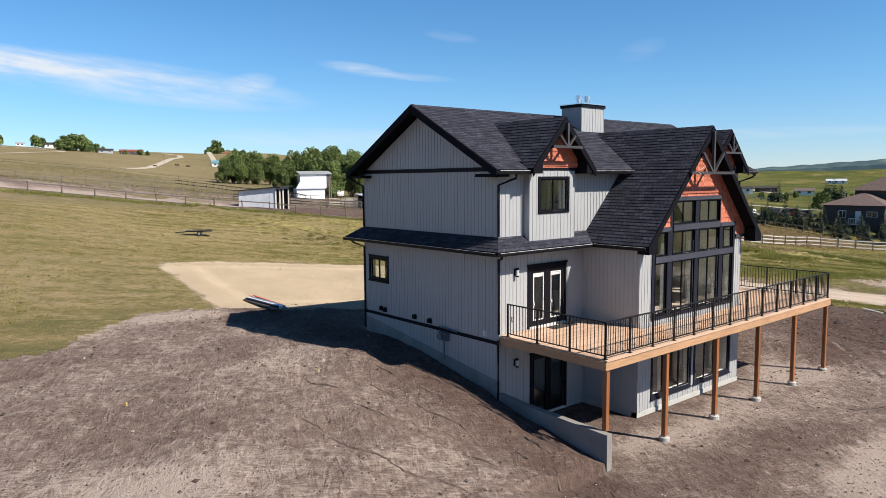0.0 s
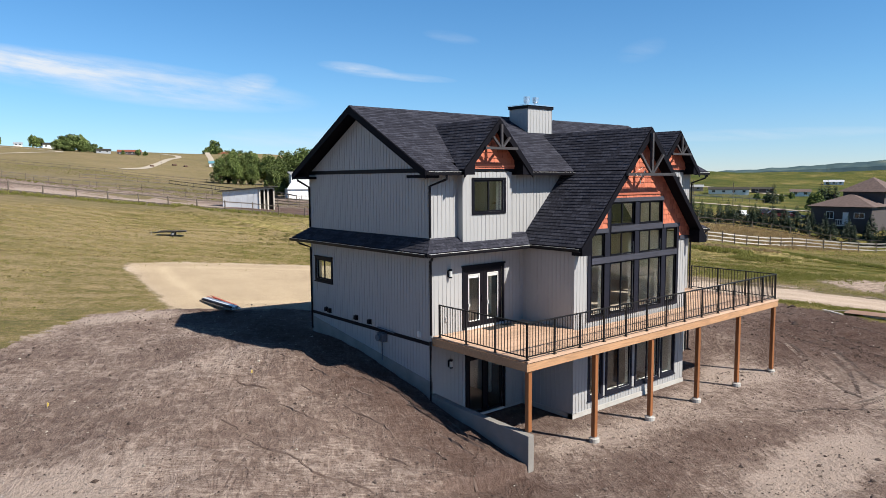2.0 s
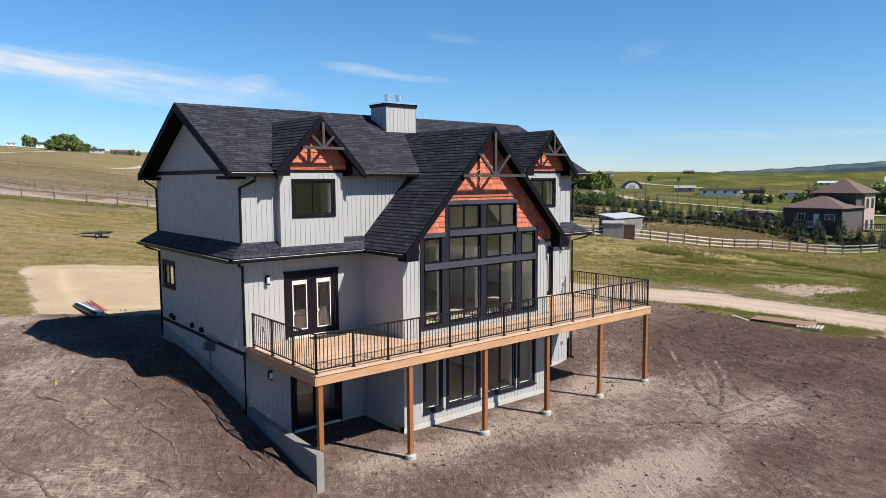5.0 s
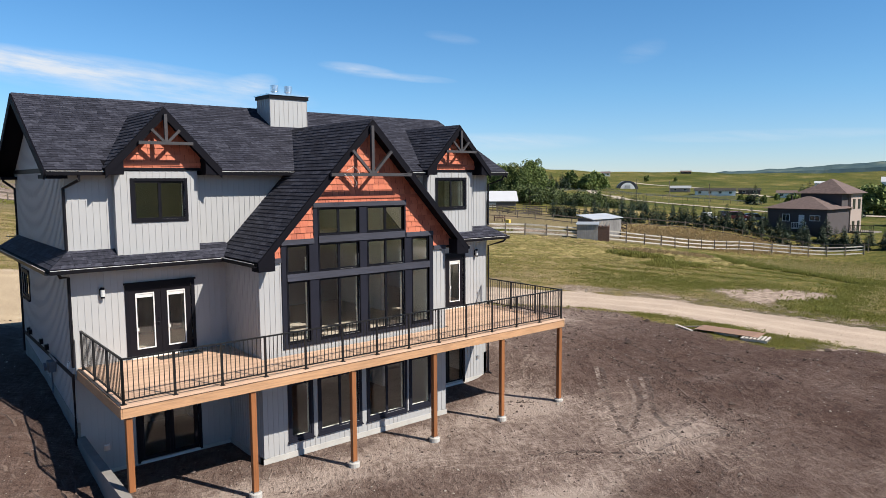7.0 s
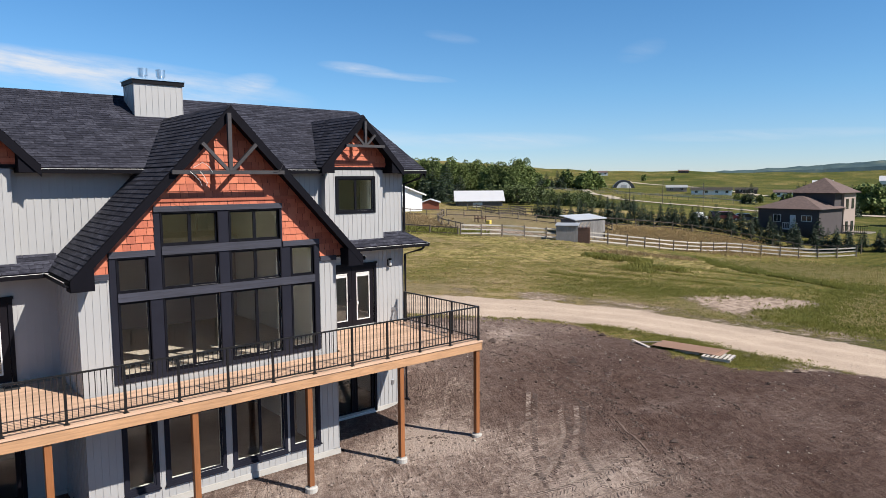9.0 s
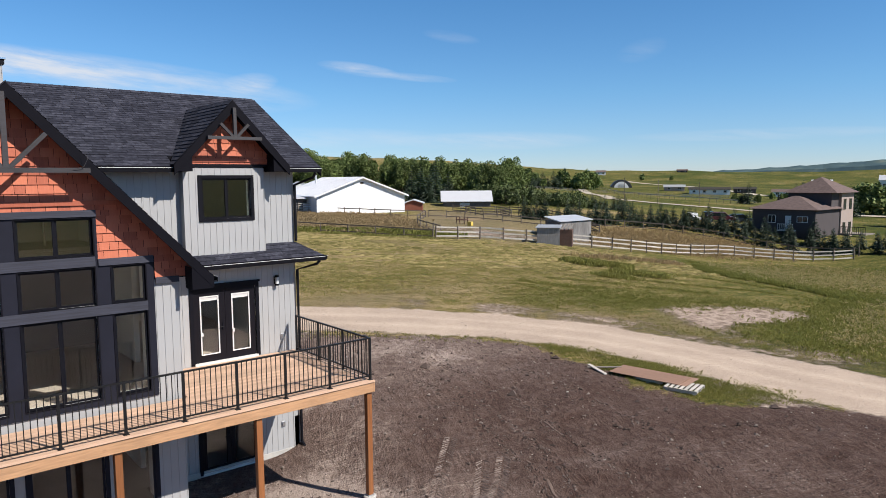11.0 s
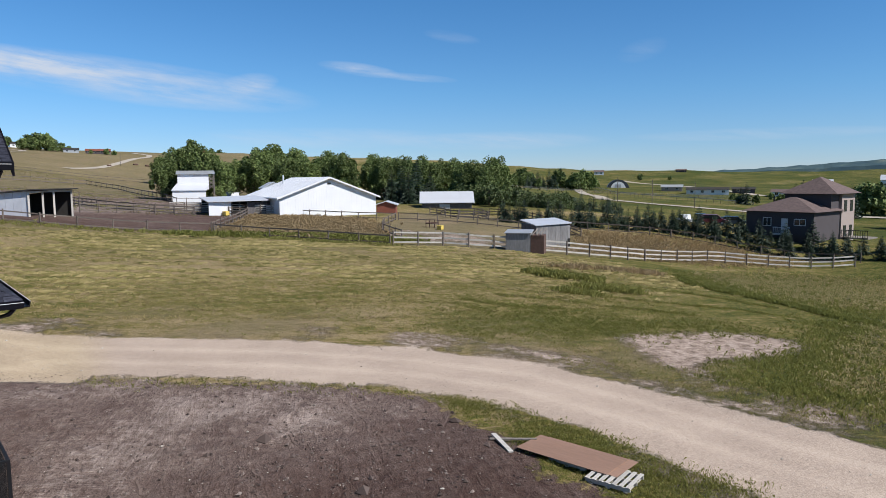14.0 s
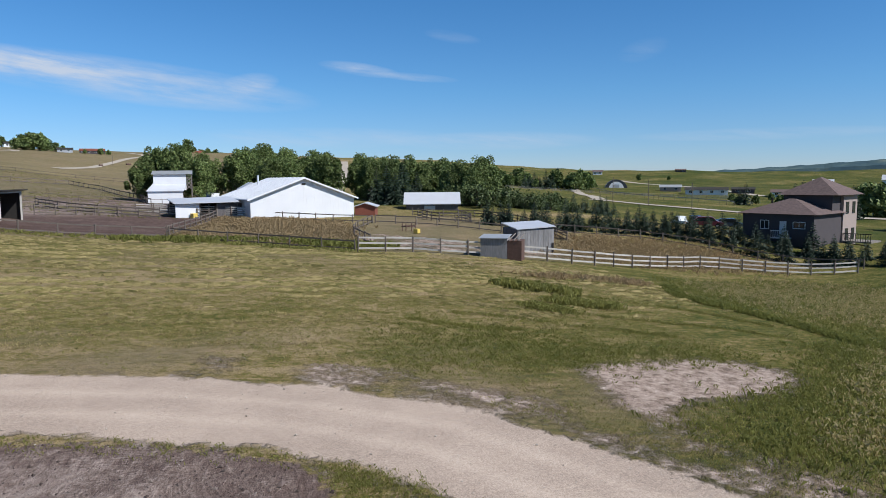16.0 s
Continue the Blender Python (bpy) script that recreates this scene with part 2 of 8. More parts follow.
def ground_mat():
    k = Mat("field, soil and gravel ground")
    w = k.coord()
    n_big, n_mid, n_sm, n_fine = k.noise(0.05, 4, 0.6, w), k.noise(0.35, 5, 0.6, w), k.noise(2.6, 5, 0.65, w), k.noise(26, 4, 0.7, w)
    edge = k.math('ADD', k.math('MULTIPLY', k.math('SUBTRACT', n_mid, 0.5), 3.2), k.math('MULTIPLY', k.math('SUBTRACT', n_sm, 0.5), 1.6))
    soilm = k.span(k.math('ADD', k.attr("soil"), edge), -0.12, 0.12)
    gravm = k.span(k.math('ADD', k.attr("gravel"), k.math('MULTIPLY', edge, 0.6)), -0.15, 0.15)
    barem = k.span(k.math('ADD', k.attr("bare"), k.math('ADD', edge, k.math('MULTIPLY', k.math('SUBTRACT', k.noise(7.0, 5, 0.7, w), 0.5), 1.6))), -0.25, 0.55)
    # mown and standing grass: straw to green
    swath = k.noise(1.0, 4, 0.6, k.stretch(2.4, 0.8, -30), 2.4)
    n_tuft = k.noise(7.0, 5, 0.7, w)
    sep = k.n.new("ShaderNodeSeparateXYZ")
    k.l.new(k.stretch(1, 1, -30), sep.inputs[0])
    n_far = k.noise(0.018, 5, 0.6, w)
    rows = k.math('SINE', k.math('ADD', k.math('MULTIPLY', sep.outputs[1], 2.3), k.math('MULTIPLY', k.noise(0.09, 3, 0.5, w), 22.0)))
    rows = k.math('MULTIPLY', rows, k.span(n_mid, 0.42, 0.62, 0.0, 0.20))
    tone = k.math('MULTIPLY', k.attr("green"), 0.55)
    for layer, weight in ((n_far, 1.1), (n_big, 1.7), (swath, 1.3), (n_sm, 1.5), (n_tuft, 1.9)):
        tone = k.math('ADD', tone, k.math('MULTIPLY', k.math('SUBTRACT', layer, 0.5), weight))
    tone = k.math('ADD', tone, rows)
    grass = k.ramp(tone, (-0.05, (0.365, 0.278, 0.150)), (0.14, (0.270, 0.208, 0.088)), (0.34, (0.186, 0.158, 0.047)), (0.56, (0.116, 0.115, 0.026)), (0.84, (0.056, 0.075, 0.014)))
    # dark specks paint in the shade of gaps between blades and tufts
    grass = k.mix(k.span(n_fine, 0.36, 0.58, 0.85, 0.0), grass, k.mix(0.6, grass, (0.022, 0.028, 0.010)))
    grass = k.mix(k.span(n_tuft, 0.34, 0.47, 0.62, 0.0), grass, (0.026, 0.031, 0.010))
    # trodden, grazed-off pasture
    worn = k.ramp(k.math('ADD', k.math('MULTIPLY', n_mid, 0.32), k.math('ADD', k.math('MULTIPLY', n_sm, 0.22), k.math('MULTIPLY', n_big, 0.56))), (0.43, (0.076, 0.082, 0.042)), (0.54, (0.142, 0.122, 0.076)), (0.66, (0.270, 0.200, 0.126)))
    grass = k.mix(k.math('MULTIPLY', k.attr("worn"), k.span(n_big, 0.34, 0.60, 0.45, 1.0)), grass, worn)
    # turned soil: dark clods, dried pale crust, fine pebbles
    dry = k.math('ADD', k.attr("dry"), k.math('ADD', k.math('MULTIPLY', k.math('SUBTRACT', n_mid, 0.5), 0.72), k.math('MULTIPLY', k.math('SUBTRACT', n_sm, 0.5), 0.75)))
    track = k.noise(1.0, 5, 0.62, k.stretch(1.1, 0.34, 62), 2.4)
    dry = k.math('ADD', dry, k.math('MULTIPLY', k.math('SUBTRACT', track, 0.5), 0.75))
    # fine parallel cleat marks left by a tracked machine
    cleat = k.noise(1.0, 2, 0.5, k.stretch(0.42, 0.055, -22), 0.8)
    dry = k.math('ADD', dry, k.math('MULTIPLY', k.math('MULTIPLY', k.math('SUBTRACT', cleat, 0.5), 0.75), k.span(n_mid, 0.40, 0.58)))
    soil = k.ramp(dry, (0.10, (0.086, 0.052, 0.042)), (0.40, (0.148, 0.102, 0.086)), (0.64, (0.222, 0.165, 0.140)), (0.95, (0.385, 0.312, 0.268)))
    caked = k.span(dry, 0.62, 0.95, 1.0, 0.25)
    soil = k.mix(k.math('MULTIPLY', k.span(n_fine, 0.38, 0.60, 0.75, 0.0), caked), soil, k.mix(0.65, soil, (0.030, 0.022, 0.018)))
    peb = k.vor(9.0, w)
    soil = k.mix(k.span(peb, 0.04, 0.09, 0.5, 0.0), soil, (0.30, 0.26, 0.225))
    soil = k.mix(k.math('MULTIPLY', k.span(n_tuft, 0.34, 0.44, 0.4, 0.0), caked), soil, (0.040, 0.028, 0.024))
    # crushed gravel
    wheel = k.math('ABSOLUTE', k.math('SUBTRACT', k.math('ABSOLUTE', k.math('SUBTRACT', k.attr("gravel"), 2.95)), 1.0))
    gv = k.math('ADD', k.math('MULTIPLY', k.vor(34, w, "Color"), 0.34), k.math('ADD', k.math('MULTIPLY', n_mid, 0.30), k.math('MULTIPLY', n_fine, 0.25)))
    gv = k.math('ADD', gv, k.span(wheel, 0.0, 0.6, 0.07, -0.02))
    grav = k.ramp(gv, (0.25, (0.268, 0.212, 0.172)), (0.5, (0.452, 0.364, 0.290)), (0.8, (0.605, 0.512, 0.425)))
    col = k.mix(soilm, grass, soil)
    col = k.mix(k.math('MULTIPLY', barem, 0.95), col, k.ramp(k.math('ADD', k.math('MULTIPLY', n_sm, 0.6), k.math('MULTIPLY', n_fine, 0.4)), (0.38, (0.100, 0.074, 0.060)), (0.49, (0.285, 0.218, 0.176)), (0.64, (0.50, 0.415, 0.355))))
    grav = k.mix(k.attr("sandy"), grav, k.mix(1.0, grav, (0.98, 0.97, 0.84), 'MULTIPLY'))
    col = k.mix(gravm, col, grav)
    k.set(col, 0.95, spec=0.1)
    smooth = k.math('MULTIPLY', k.span(gravm, 0.0, 1.0, 1.0, 0.22), k.span(barem, 0.0, 1.0, 1.0, 0.22))
    h = k.math('ADD', k.math('MULTIPLY', n_fine, 0.4), k.math('ADD', k.math('MULTIPLY', n_sm, 0.9), k.math('ADD', k.math('ADD', k.math('MULTIPLY', n_tuft, 0.6), k.math('MULTIPLY', k.math('MULTIPLY', k.math('ADD', track, k.math('MULTIPLY', cleat, 0.5)), 0.75), soilm)), k.math('MULTIPLY', k.math('MULTIPLY', swath, 1.6), k.math('SUBTRACT', 1.0, k.math('MAXIMUM', soilm, barem))))))
    h = k.math('MULTIPLY', h, smooth)
    k.bump(h, 0.9, 0.12)
    return k.m


M["ground"] = ground_mat()

# ---- building helpers ----
def thing(name, label, category, at=(0, 0, 0), turn=0.0, group="", kind=""):
    ob = new(name)
    ob.matrix_world = pose(*at, 0, 0, turn)
    return tagged(ob, label, category, group, kind)


def part(name, bm, material, parent=None, label="", kind="", smooth=False):
    me = bpy.data.meshes.new(name)
    bm.to_mesh(me)
    bm.free()
    if smooth:
        me.shade_smooth()
    me.materials.append(M[material] if isinstance(material, str) else material)
    ob = new(name, me)
    ob.parent = parent
    return tagged(ob, label, kind=kind)


def same(ob, parent, m=None):
    """Another object on the same mesh."""
    o = new(ob.name.split(".")[0], ob.data)
    o.parent = parent
    if m is not None:
        o.matrix_local = m
    return o


def box(bm, x0, x1, y0, y1, z0, z1, bevel=0.0):
    v = [bm.verts.new((x, y, z)) for x in (x0, x1) for y in (y0, y1) for z in (z0, z1)]
    fs = [bm.faces.new([v[k] for k in q]) for q in ((0, 1, 3, 2), (4, 6, 7, 5), (0, 4, 5, 1), (2, 3, 7, 6), (0, 2, 6, 4), (1, 5, 7, 3))]
    if bevel:
        bmesh.ops.bevel(bm, geom=list({e for f in fs for e in f.edges}), offset=bevel, segments=1, affect='EDGES')
    return bm


def bar(bm, a, b, w, h=None, up=(0, 0, 1)):
    """A straight squared timber from a to b."""
    a, b, h = Vector(a), Vector(b), h or w
    d = (b - a).normalized()
    s = d.cross(Vector(up))
    s = s.normalized() if s.length > 1e-4 else Vector((1, 0, 0))
    u = s.cross(d)
    ring = [[bm.verts.new(p + s * i * w / 2 + u * j * h / 2) for i, j in ((-1, -1), (1, -1), (1, 1), (-1, 1))] for p in (a, b)]
    for k in range(4):
        bm.faces.new((ring[0][k], ring[0][(k + 1) % 4], ring[1][(k + 1) % 4], ring[1][k]))
    bm.faces.new(ring[0][::-1]), bm.faces.new(ring[1])
    return bm


def tube(bm, pts, r, seg=8, caps=True):
    """A round pipe through the points; r: one radius or one for each point."""
    pts = [Vector(p) for p in pts]
    rs = r if isinstance(r, (list, tuple)) else [r] * len(pts)
    rings = []
    for k, p in enumerate(pts):
        d = (pts[min(k + 1, len(pts) - 1)] - pts[max(k - 1, 0)]).normalized()
        s = d.cross(Vector((0, 0, 1)))
        s = s.normalized() if s.length > 1e-3 else Vector((1, 0, 0))
        u = s.cross(d)
        rings.append([bm.verts.new(p + (s * math.cos(6.28318 * i / seg) + u * math.sin(6.28318 * i / seg)) * rs[k]) for i in range(seg)])
    for a, b in zip(rings, rings[1:]):
        for i in range(seg):
            bm.faces.new((a[i], a[(i + 1) % seg], b[(i + 1) % seg], b[i]))
    if caps:
        bm.faces.new(rings[0][::-1]), bm.faces.new(rings[-1])
    return bm


def prism(bm, poly, way):
    """A flat polygon of points, drawn out by the vector way."""
    way = Vector(way)
    a = [bm.verts.new(p) for p in poly]
    b = [bm.verts.new(Vector(p) + way) for p in poly]
    n = len(a)
    bm.faces.new(a[::-1]), bm.faces.new(b)
    for k in range(n):
        bm.faces.new((a[k], a[(k + 1) % n], b[(k + 1) % n], b[k]))
    bmesh.ops.recalc_face_normals(bm, faces=bm.faces[:])
    return bm


class Plane:
    """A wall's own plane: u along it, z up, d out of it."""

    def __init__(self, o, u, n):
        self.o, self.u, self.n = Vector(o), Vector(u), Vector(n)

    def __call__(self, u, z, d=0.0):
        return self.o + self.u * u + self.n * d + Vector((0, 0, z))

    def block(self, bm, u0, u1, z0, z1, d0, d1):
        prism(bm, [self(u0, z0, d0), self(u1, z0, d0), self(u1, z1, d0), self(u0, z1, d0)], self.n * (d1 - d0))

    def panel(self, bm, u0, u1, z0, z1, d0, d1, holes=()):
        """A wall with openings right through it, as one closed shell."""
        us = sorted({u0, u1, *(h[k] for h in holes for k in (0, 1) if u0 < h[k] < u1)})
        zs = sorted({z0, z1, *(h[k] for h in holes for k in (2, 3) if z0 < h[k] < z1)})
        solid = {(i, j) for i in range(len(us) - 1) for j in range(len(zs) - 1)
                 if not any(h[0] <= us[i] and us[i + 1] <= h[1] and h[2] <= zs[j] and zs[j + 1] <= h[3] for h in holes)}
        made = {}

        def v(i, j, d):
            if (i, j, d) not in made:
                made[i, j, d] = bm.verts.new(self(us[i], zs[j], d))
            return made[i, j, d]

        for i, j in solid:
            for d in (d0, d1):
                bm.faces.new((v(i, j, d), v(i + 1, j, d), v(i + 1, j + 1, d), v(i, j + 1, d)))
            for (ni, nj), (a, b) in (((i - 1, j), ((i, j), (i, j + 1))), ((i + 1, j), ((i + 1, j), (i + 1, j + 1))), ((i, j - 1), ((i, j), (i + 1, j))), ((i, j + 1), ((i, j + 1), (i + 1, j + 1)))):
                if (ni, nj) not in solid:
                    bm.faces.new((v(*a, d0), v(*b, d0), v(*b, d1), v(*a, d1)))
        bmesh.ops.recalc_face_normals(bm, faces=bm.faces[:])
        return bm

    def battens(self, bm, u0, u1, z0, z1, pitch=0.172, holes=(), roof=None, wide=0.036, proud=0.010):
        """Standing ribs of a ribbed siding; roof(u) gives a sloping top."""
        n = max(2, round((u1 - u0) / pitch))
        for k in range(n + 1):
            u = u0 + (u1 - u0) * k / n
            a, b = max(u0, u - wide / 2), min(u1, u + wide / 2)
            top = min(z1, roof(u)) if roof else z1
            low = z0
            for h in sorted((h for h in holes if h[0] - 0.02 < u < h[1] + 0.02), key=lambda h: h[2]):
                if h[2] > low + 0.05:
                    self.block(bm, a, b, low, min(h[2], top), 0.0, proud)
                low = max(low, h[3])
            if top > low + 0.04:
                self.block(bm, a, b, low, top, 0.0, proud)
        return bm


def clip(poly, p, n):
    """The part of a flat convex polygon on the side of the point p to which n points (2D)."""
    out = []
    for a, b in zip(poly, poly[1:] + poly[:1]):
        da, db = (a[0] - p[0]) * n[0] + (a[1] - p[1]) * n[1], (b[0] - p[0]) * n[0] + (b[1] - p[1]) * n[1]
        if da >= 0:
            out.append(a)
        if da * db < 0:
            s = da / (da - db)
            out.append((a[0] + s * (b[0] - a[0]), a[1] + s * (b[1] - a[1])))
    return out


def courses(bm, corners, along, pitch=0.15, lap=0.012, tab=0.0, seed=0, each=None, out=None):
    """Lapped courses over a flat convex roof or gable face (3D corners). along: the way the courses run. tab: the length of single pieces."""
    rng = random.Random(seed)
    c = [Vector(p) for p in corners]
    nrm = Vector((0, 0, 0))
    for a, b in zip(c, c[1:] + c[:1]):
        nrm += a.cross(b)
    nrm.normalize()
    if nrm.z < -1e-4 or (out is not None and nrm.dot(Vector(out)) < 0):
        nrm = -nrm
    e = Vector(along).normalized()
    up = nrm.cross(e).normalized()
    if up.z < 0:
        up = -up
    flat = [((p - c[0]).dot(e), (p - c[0]).dot(up)) for p in c]
    area = sum(a[0] * b[1] - b[0] * a[1] for a, b in zip(flat, flat[1:] + flat[:1]))
    if area < 0:
        flat.reverse()
    s0, s1 = min(p[1] for p in flat), max(p[1] for p in flat)
    k = 0
    while s0 + k * pitch < s1:
        lo, hi = s0 + k * pitch, min(s1, s0 + (k + 1) * pitch + 0.01)
        strip = clip(clip(flat, (0, lo), (0, 1)), (0, hi), (0, -1))
        pieces = [strip]
        if tab and len(strip) > 2:
            pieces, u, end = [], min(p[0] for p in strip), max(p[0] for p in strip)
            u -= rng.random() * tab
            while u < end:
                v = u + tab * rng.uniform(0.7, 1.3)
                q = clip(clip(strip, (u + 0.004, 0), (1, 0)), (v - 0.004, 0), (-1, 0))
                if len(q) > 2:
                    pieces.append(q)
                u = v
        for q in pieces:
            if len(q) < 3:
                continue
            jog = lap * (rng.uniform(0.8, 1.25) if tab else 1.0)
            lift = lambda p: 0.002 + jog * (1 - (p[1] - lo) / (hi - lo))
            top = [c[0] + e * p[0] + up * p[1] + nrm * lift(p) for p in q]
            if each is not None:
                bm = bmesh.new()
                each.append(bm)
            vs = [bm.verts.new(p) for p in top]
            bm.faces.new(vs)
            low = [i for i in range(len(q)) if abs(q[i][1] - lo) < 1e-5 and abs(q[(i + 1) % len(q)][1] - lo) < 1e-5]
            for i in low:
                j = (i + 1) % len(q)
                a2, b2 = bm.verts.new(top[i] - nrm * (lift(q[i]) + 0.004)), bm.verts.new(top[j] - nrm * (lift(q[j]) + 0.004))
                bm.faces.new((vs[j], vs[i], a2, b2))
        k += 1
    return bm

# ---- ground: one sheet from the building plot to the horizon ----
def step(v, a, b):
    s = np.clip((v - a) / (b - a), 0, 1)
    return s * s * (3 - 2 * s)


LOW = (1.358, -3.033, 1.285, -4.21, -5.444, 12.177, 3.855, 11.987, -5.944, -6.79)
MOUNDS = ((0, -5, 6, -0.672), (-8, -6, 5, -0.897), (8, -6, 7, -0.253), (-13, 3, 7, 0.287), (18, -2, 9, 0.14),
          (88, 22, 16, -2.639), (36, 26, 13, 0.661), (40, 70, 16, -0.486), (66, 41, 14, 0.622), (0, -25, 12, -1.588), (-8.5, 5, 3, 0.3), (93, 88, 9, -1.6), (73, 45, 8, -1.2), (19, 71, 4, 0.42), (106, 73, 15, -2.3), (116, 55, 9, -1.4), (103.5, 25, 7, -1.35), (334, 272, 24, 3.6))


def height_of(x, y):
    """Height of the land, before the plot is cut for the house."""
    x, y = np.asarray(x, float), np.asarray(y, float)
    u, v = np.clip(x, -80, 150) / 100, np.clip(y, -30, 130) / 100
    near = sum(c * b for c, b in zip(LOW, (1, u, v, u * u, u * v, v * v, u**3, u * u * v, u * v * v, v**3)))
    for cx, cy, s, h in MOUNDS:
        near = near + h * np.exp(-((x - cx) ** 2 + (y - cy) ** 2) / (2 * s * s))
    far_x, far_y = x, y + 18
    r, turn = np.hypot(far_x, far_y), np.degrees(np.arctan2(far_x, far_y))
    bearings = (-60, -10, 7, 20, 33, 45, 53, 65, 80, 120)
    foot = np.interp(turn, bearings, (6, 8.5, 6.2, 3.9, 2.7, 2.2, 0.6, -3.0, -4.0, -2.0))
    crest = 8.2 + 780 * np.tan(np.radians(np.interp(turn, bearings, (2.2, 2.9, 2.6, 2.2, 1.85, 1.2, 0.62, 0.45, 0.4, 0.4))))
    power = np.interp(turn, (0, 10, 18, 24, 35, 50), (1.25, 1.5, 2.1, 2.3, 2.0, 3.9))
    s = np.clip((r - 110) / 670, 0, 1.25)
    far = foot + (crest - foot) * np.where(s <= 1, s**power, 1 - (s - 1) * 1.2)
    far = far + step(r, 150, 400) * 1.6 * np.sin(x * 0.021 + 1.3) * np.cos(y * 0.017)
    w = step(np.hypot(x - 25, y - 30), 72, 115)
    return near * (1 - w) + far * w


def polygon_depth(x, y, poly):
    """Signed distance to the edge of a polygon in plan, positive inside."""
    best, inside = np.full(x.shape, 1e9), np.zeros(x.shape, bool)
    for (ax, ay), (bx, by) in zip(poly, poly[1:] + poly[:1]):
        ex, ey = bx - ax, by - ay
        s = np.clip(((x - ax) * ex + (y - ay) * ey) / (ex * ex + ey * ey), 0, 1)
        best = np.minimum(best, np.hypot(x - ax - s * ex, y - ay - s * ey))
        cross = (ay > y) != (by > y)
        inside ^= cross & (x < ex * (y - ay) / (ey if ey else 1e-9) + ax)
    return np.where(inside, best, -best)


def line_gap(x, y, line):
    best = np.full(np.shape(x), 1e9)
    for (ax, ay), (bx, by) in zip(line, line[1:]):
        ex, ey = bx - ax, by - ay
        s = np.clip(((x - ax) * ex + (y - ay) * ey) / (ex * ex + ey * ey), 0, 1)
        best = np.minimum(best, np.hypot(x - ax - s * ex, y - ay - s * ey))
    return best


SOIL = [(-60, 4), (-22, 10.4), (-18.4, 11.4), (-16.8, 13.3), (-15, 15.7), (-11, 15.6), (0, 16), (11, 12), (14.5, 9), (17.6, 6.2), (20.4, 3.4),
        (20.3, -0.8), (19, -3.9), (19.3, -6.7), (21.6, -9.0), (23, -11), (24, -60), (-60, -60)]
PAD = [(-9, 29.7), (-6.6, 29.5), (-1.5, 27.6), (4, 25.0), (13.5, 17.4), (12, 10.6), (4, 12), (-5, 12.6), (-11, 15.4), (-10.5, 19.5), (-10.3, 22.8)]
DRIVE = [(6, 18), (12.5, 14.2), (18.2, 10.2), (22.2, 6.2), (24.6, 2.2), (25.3, -2.5), (25.3, -8), (26, -14), (29, -30), (40, -60)]
BARE = [(34.5, 5.0), (36.8, 5.0), (40.5, 3.8), (42.6, 2.1), (42.9, 0.3), (41.4, -1.3), (39.0, -1.4), (36.9, -0.9), (35.3, -0.5), (33.5, -0.2), (31.4, -0.4), (32.0, 1.7), (33.2, 3.4)]


def mesh_cut(x, y, z):
    """The house pit, the level apron of the walk-out side, and the ground held back by the retaining wall."""
    gap = np.hypot(np.maximum(np.maximum(-9.0 - x, x - 6.6), 0), np.maximum(np.maximum(-6.4 - y, y - 0.1), 0))
    apron = 1 - step(gap, 0.0, 3.0)
    held = (x < -7.62) & (y > -4.38)
    z = np.where(held, np.maximum(z, 0.12), z * (1 - apron) + 0.0 * apron)
    side = step(x, 6.6, 8.6) * step(y, -1.5, 2.5) * (x < 11)
    z = z + 0.35 * side * np.clip(1 - np.abs(x - 8.4) / 2.6, 0, 1)
    inside = (x > -7.62) & (x < 7.61) & (y > 0.05) & (y < 7.73)
    bay = (x > -3.31) & (x < 3.41) & (y > -2.31) & (y < 0.1)
    return np.where(inside | bay, -0.45, z)


NET = {}


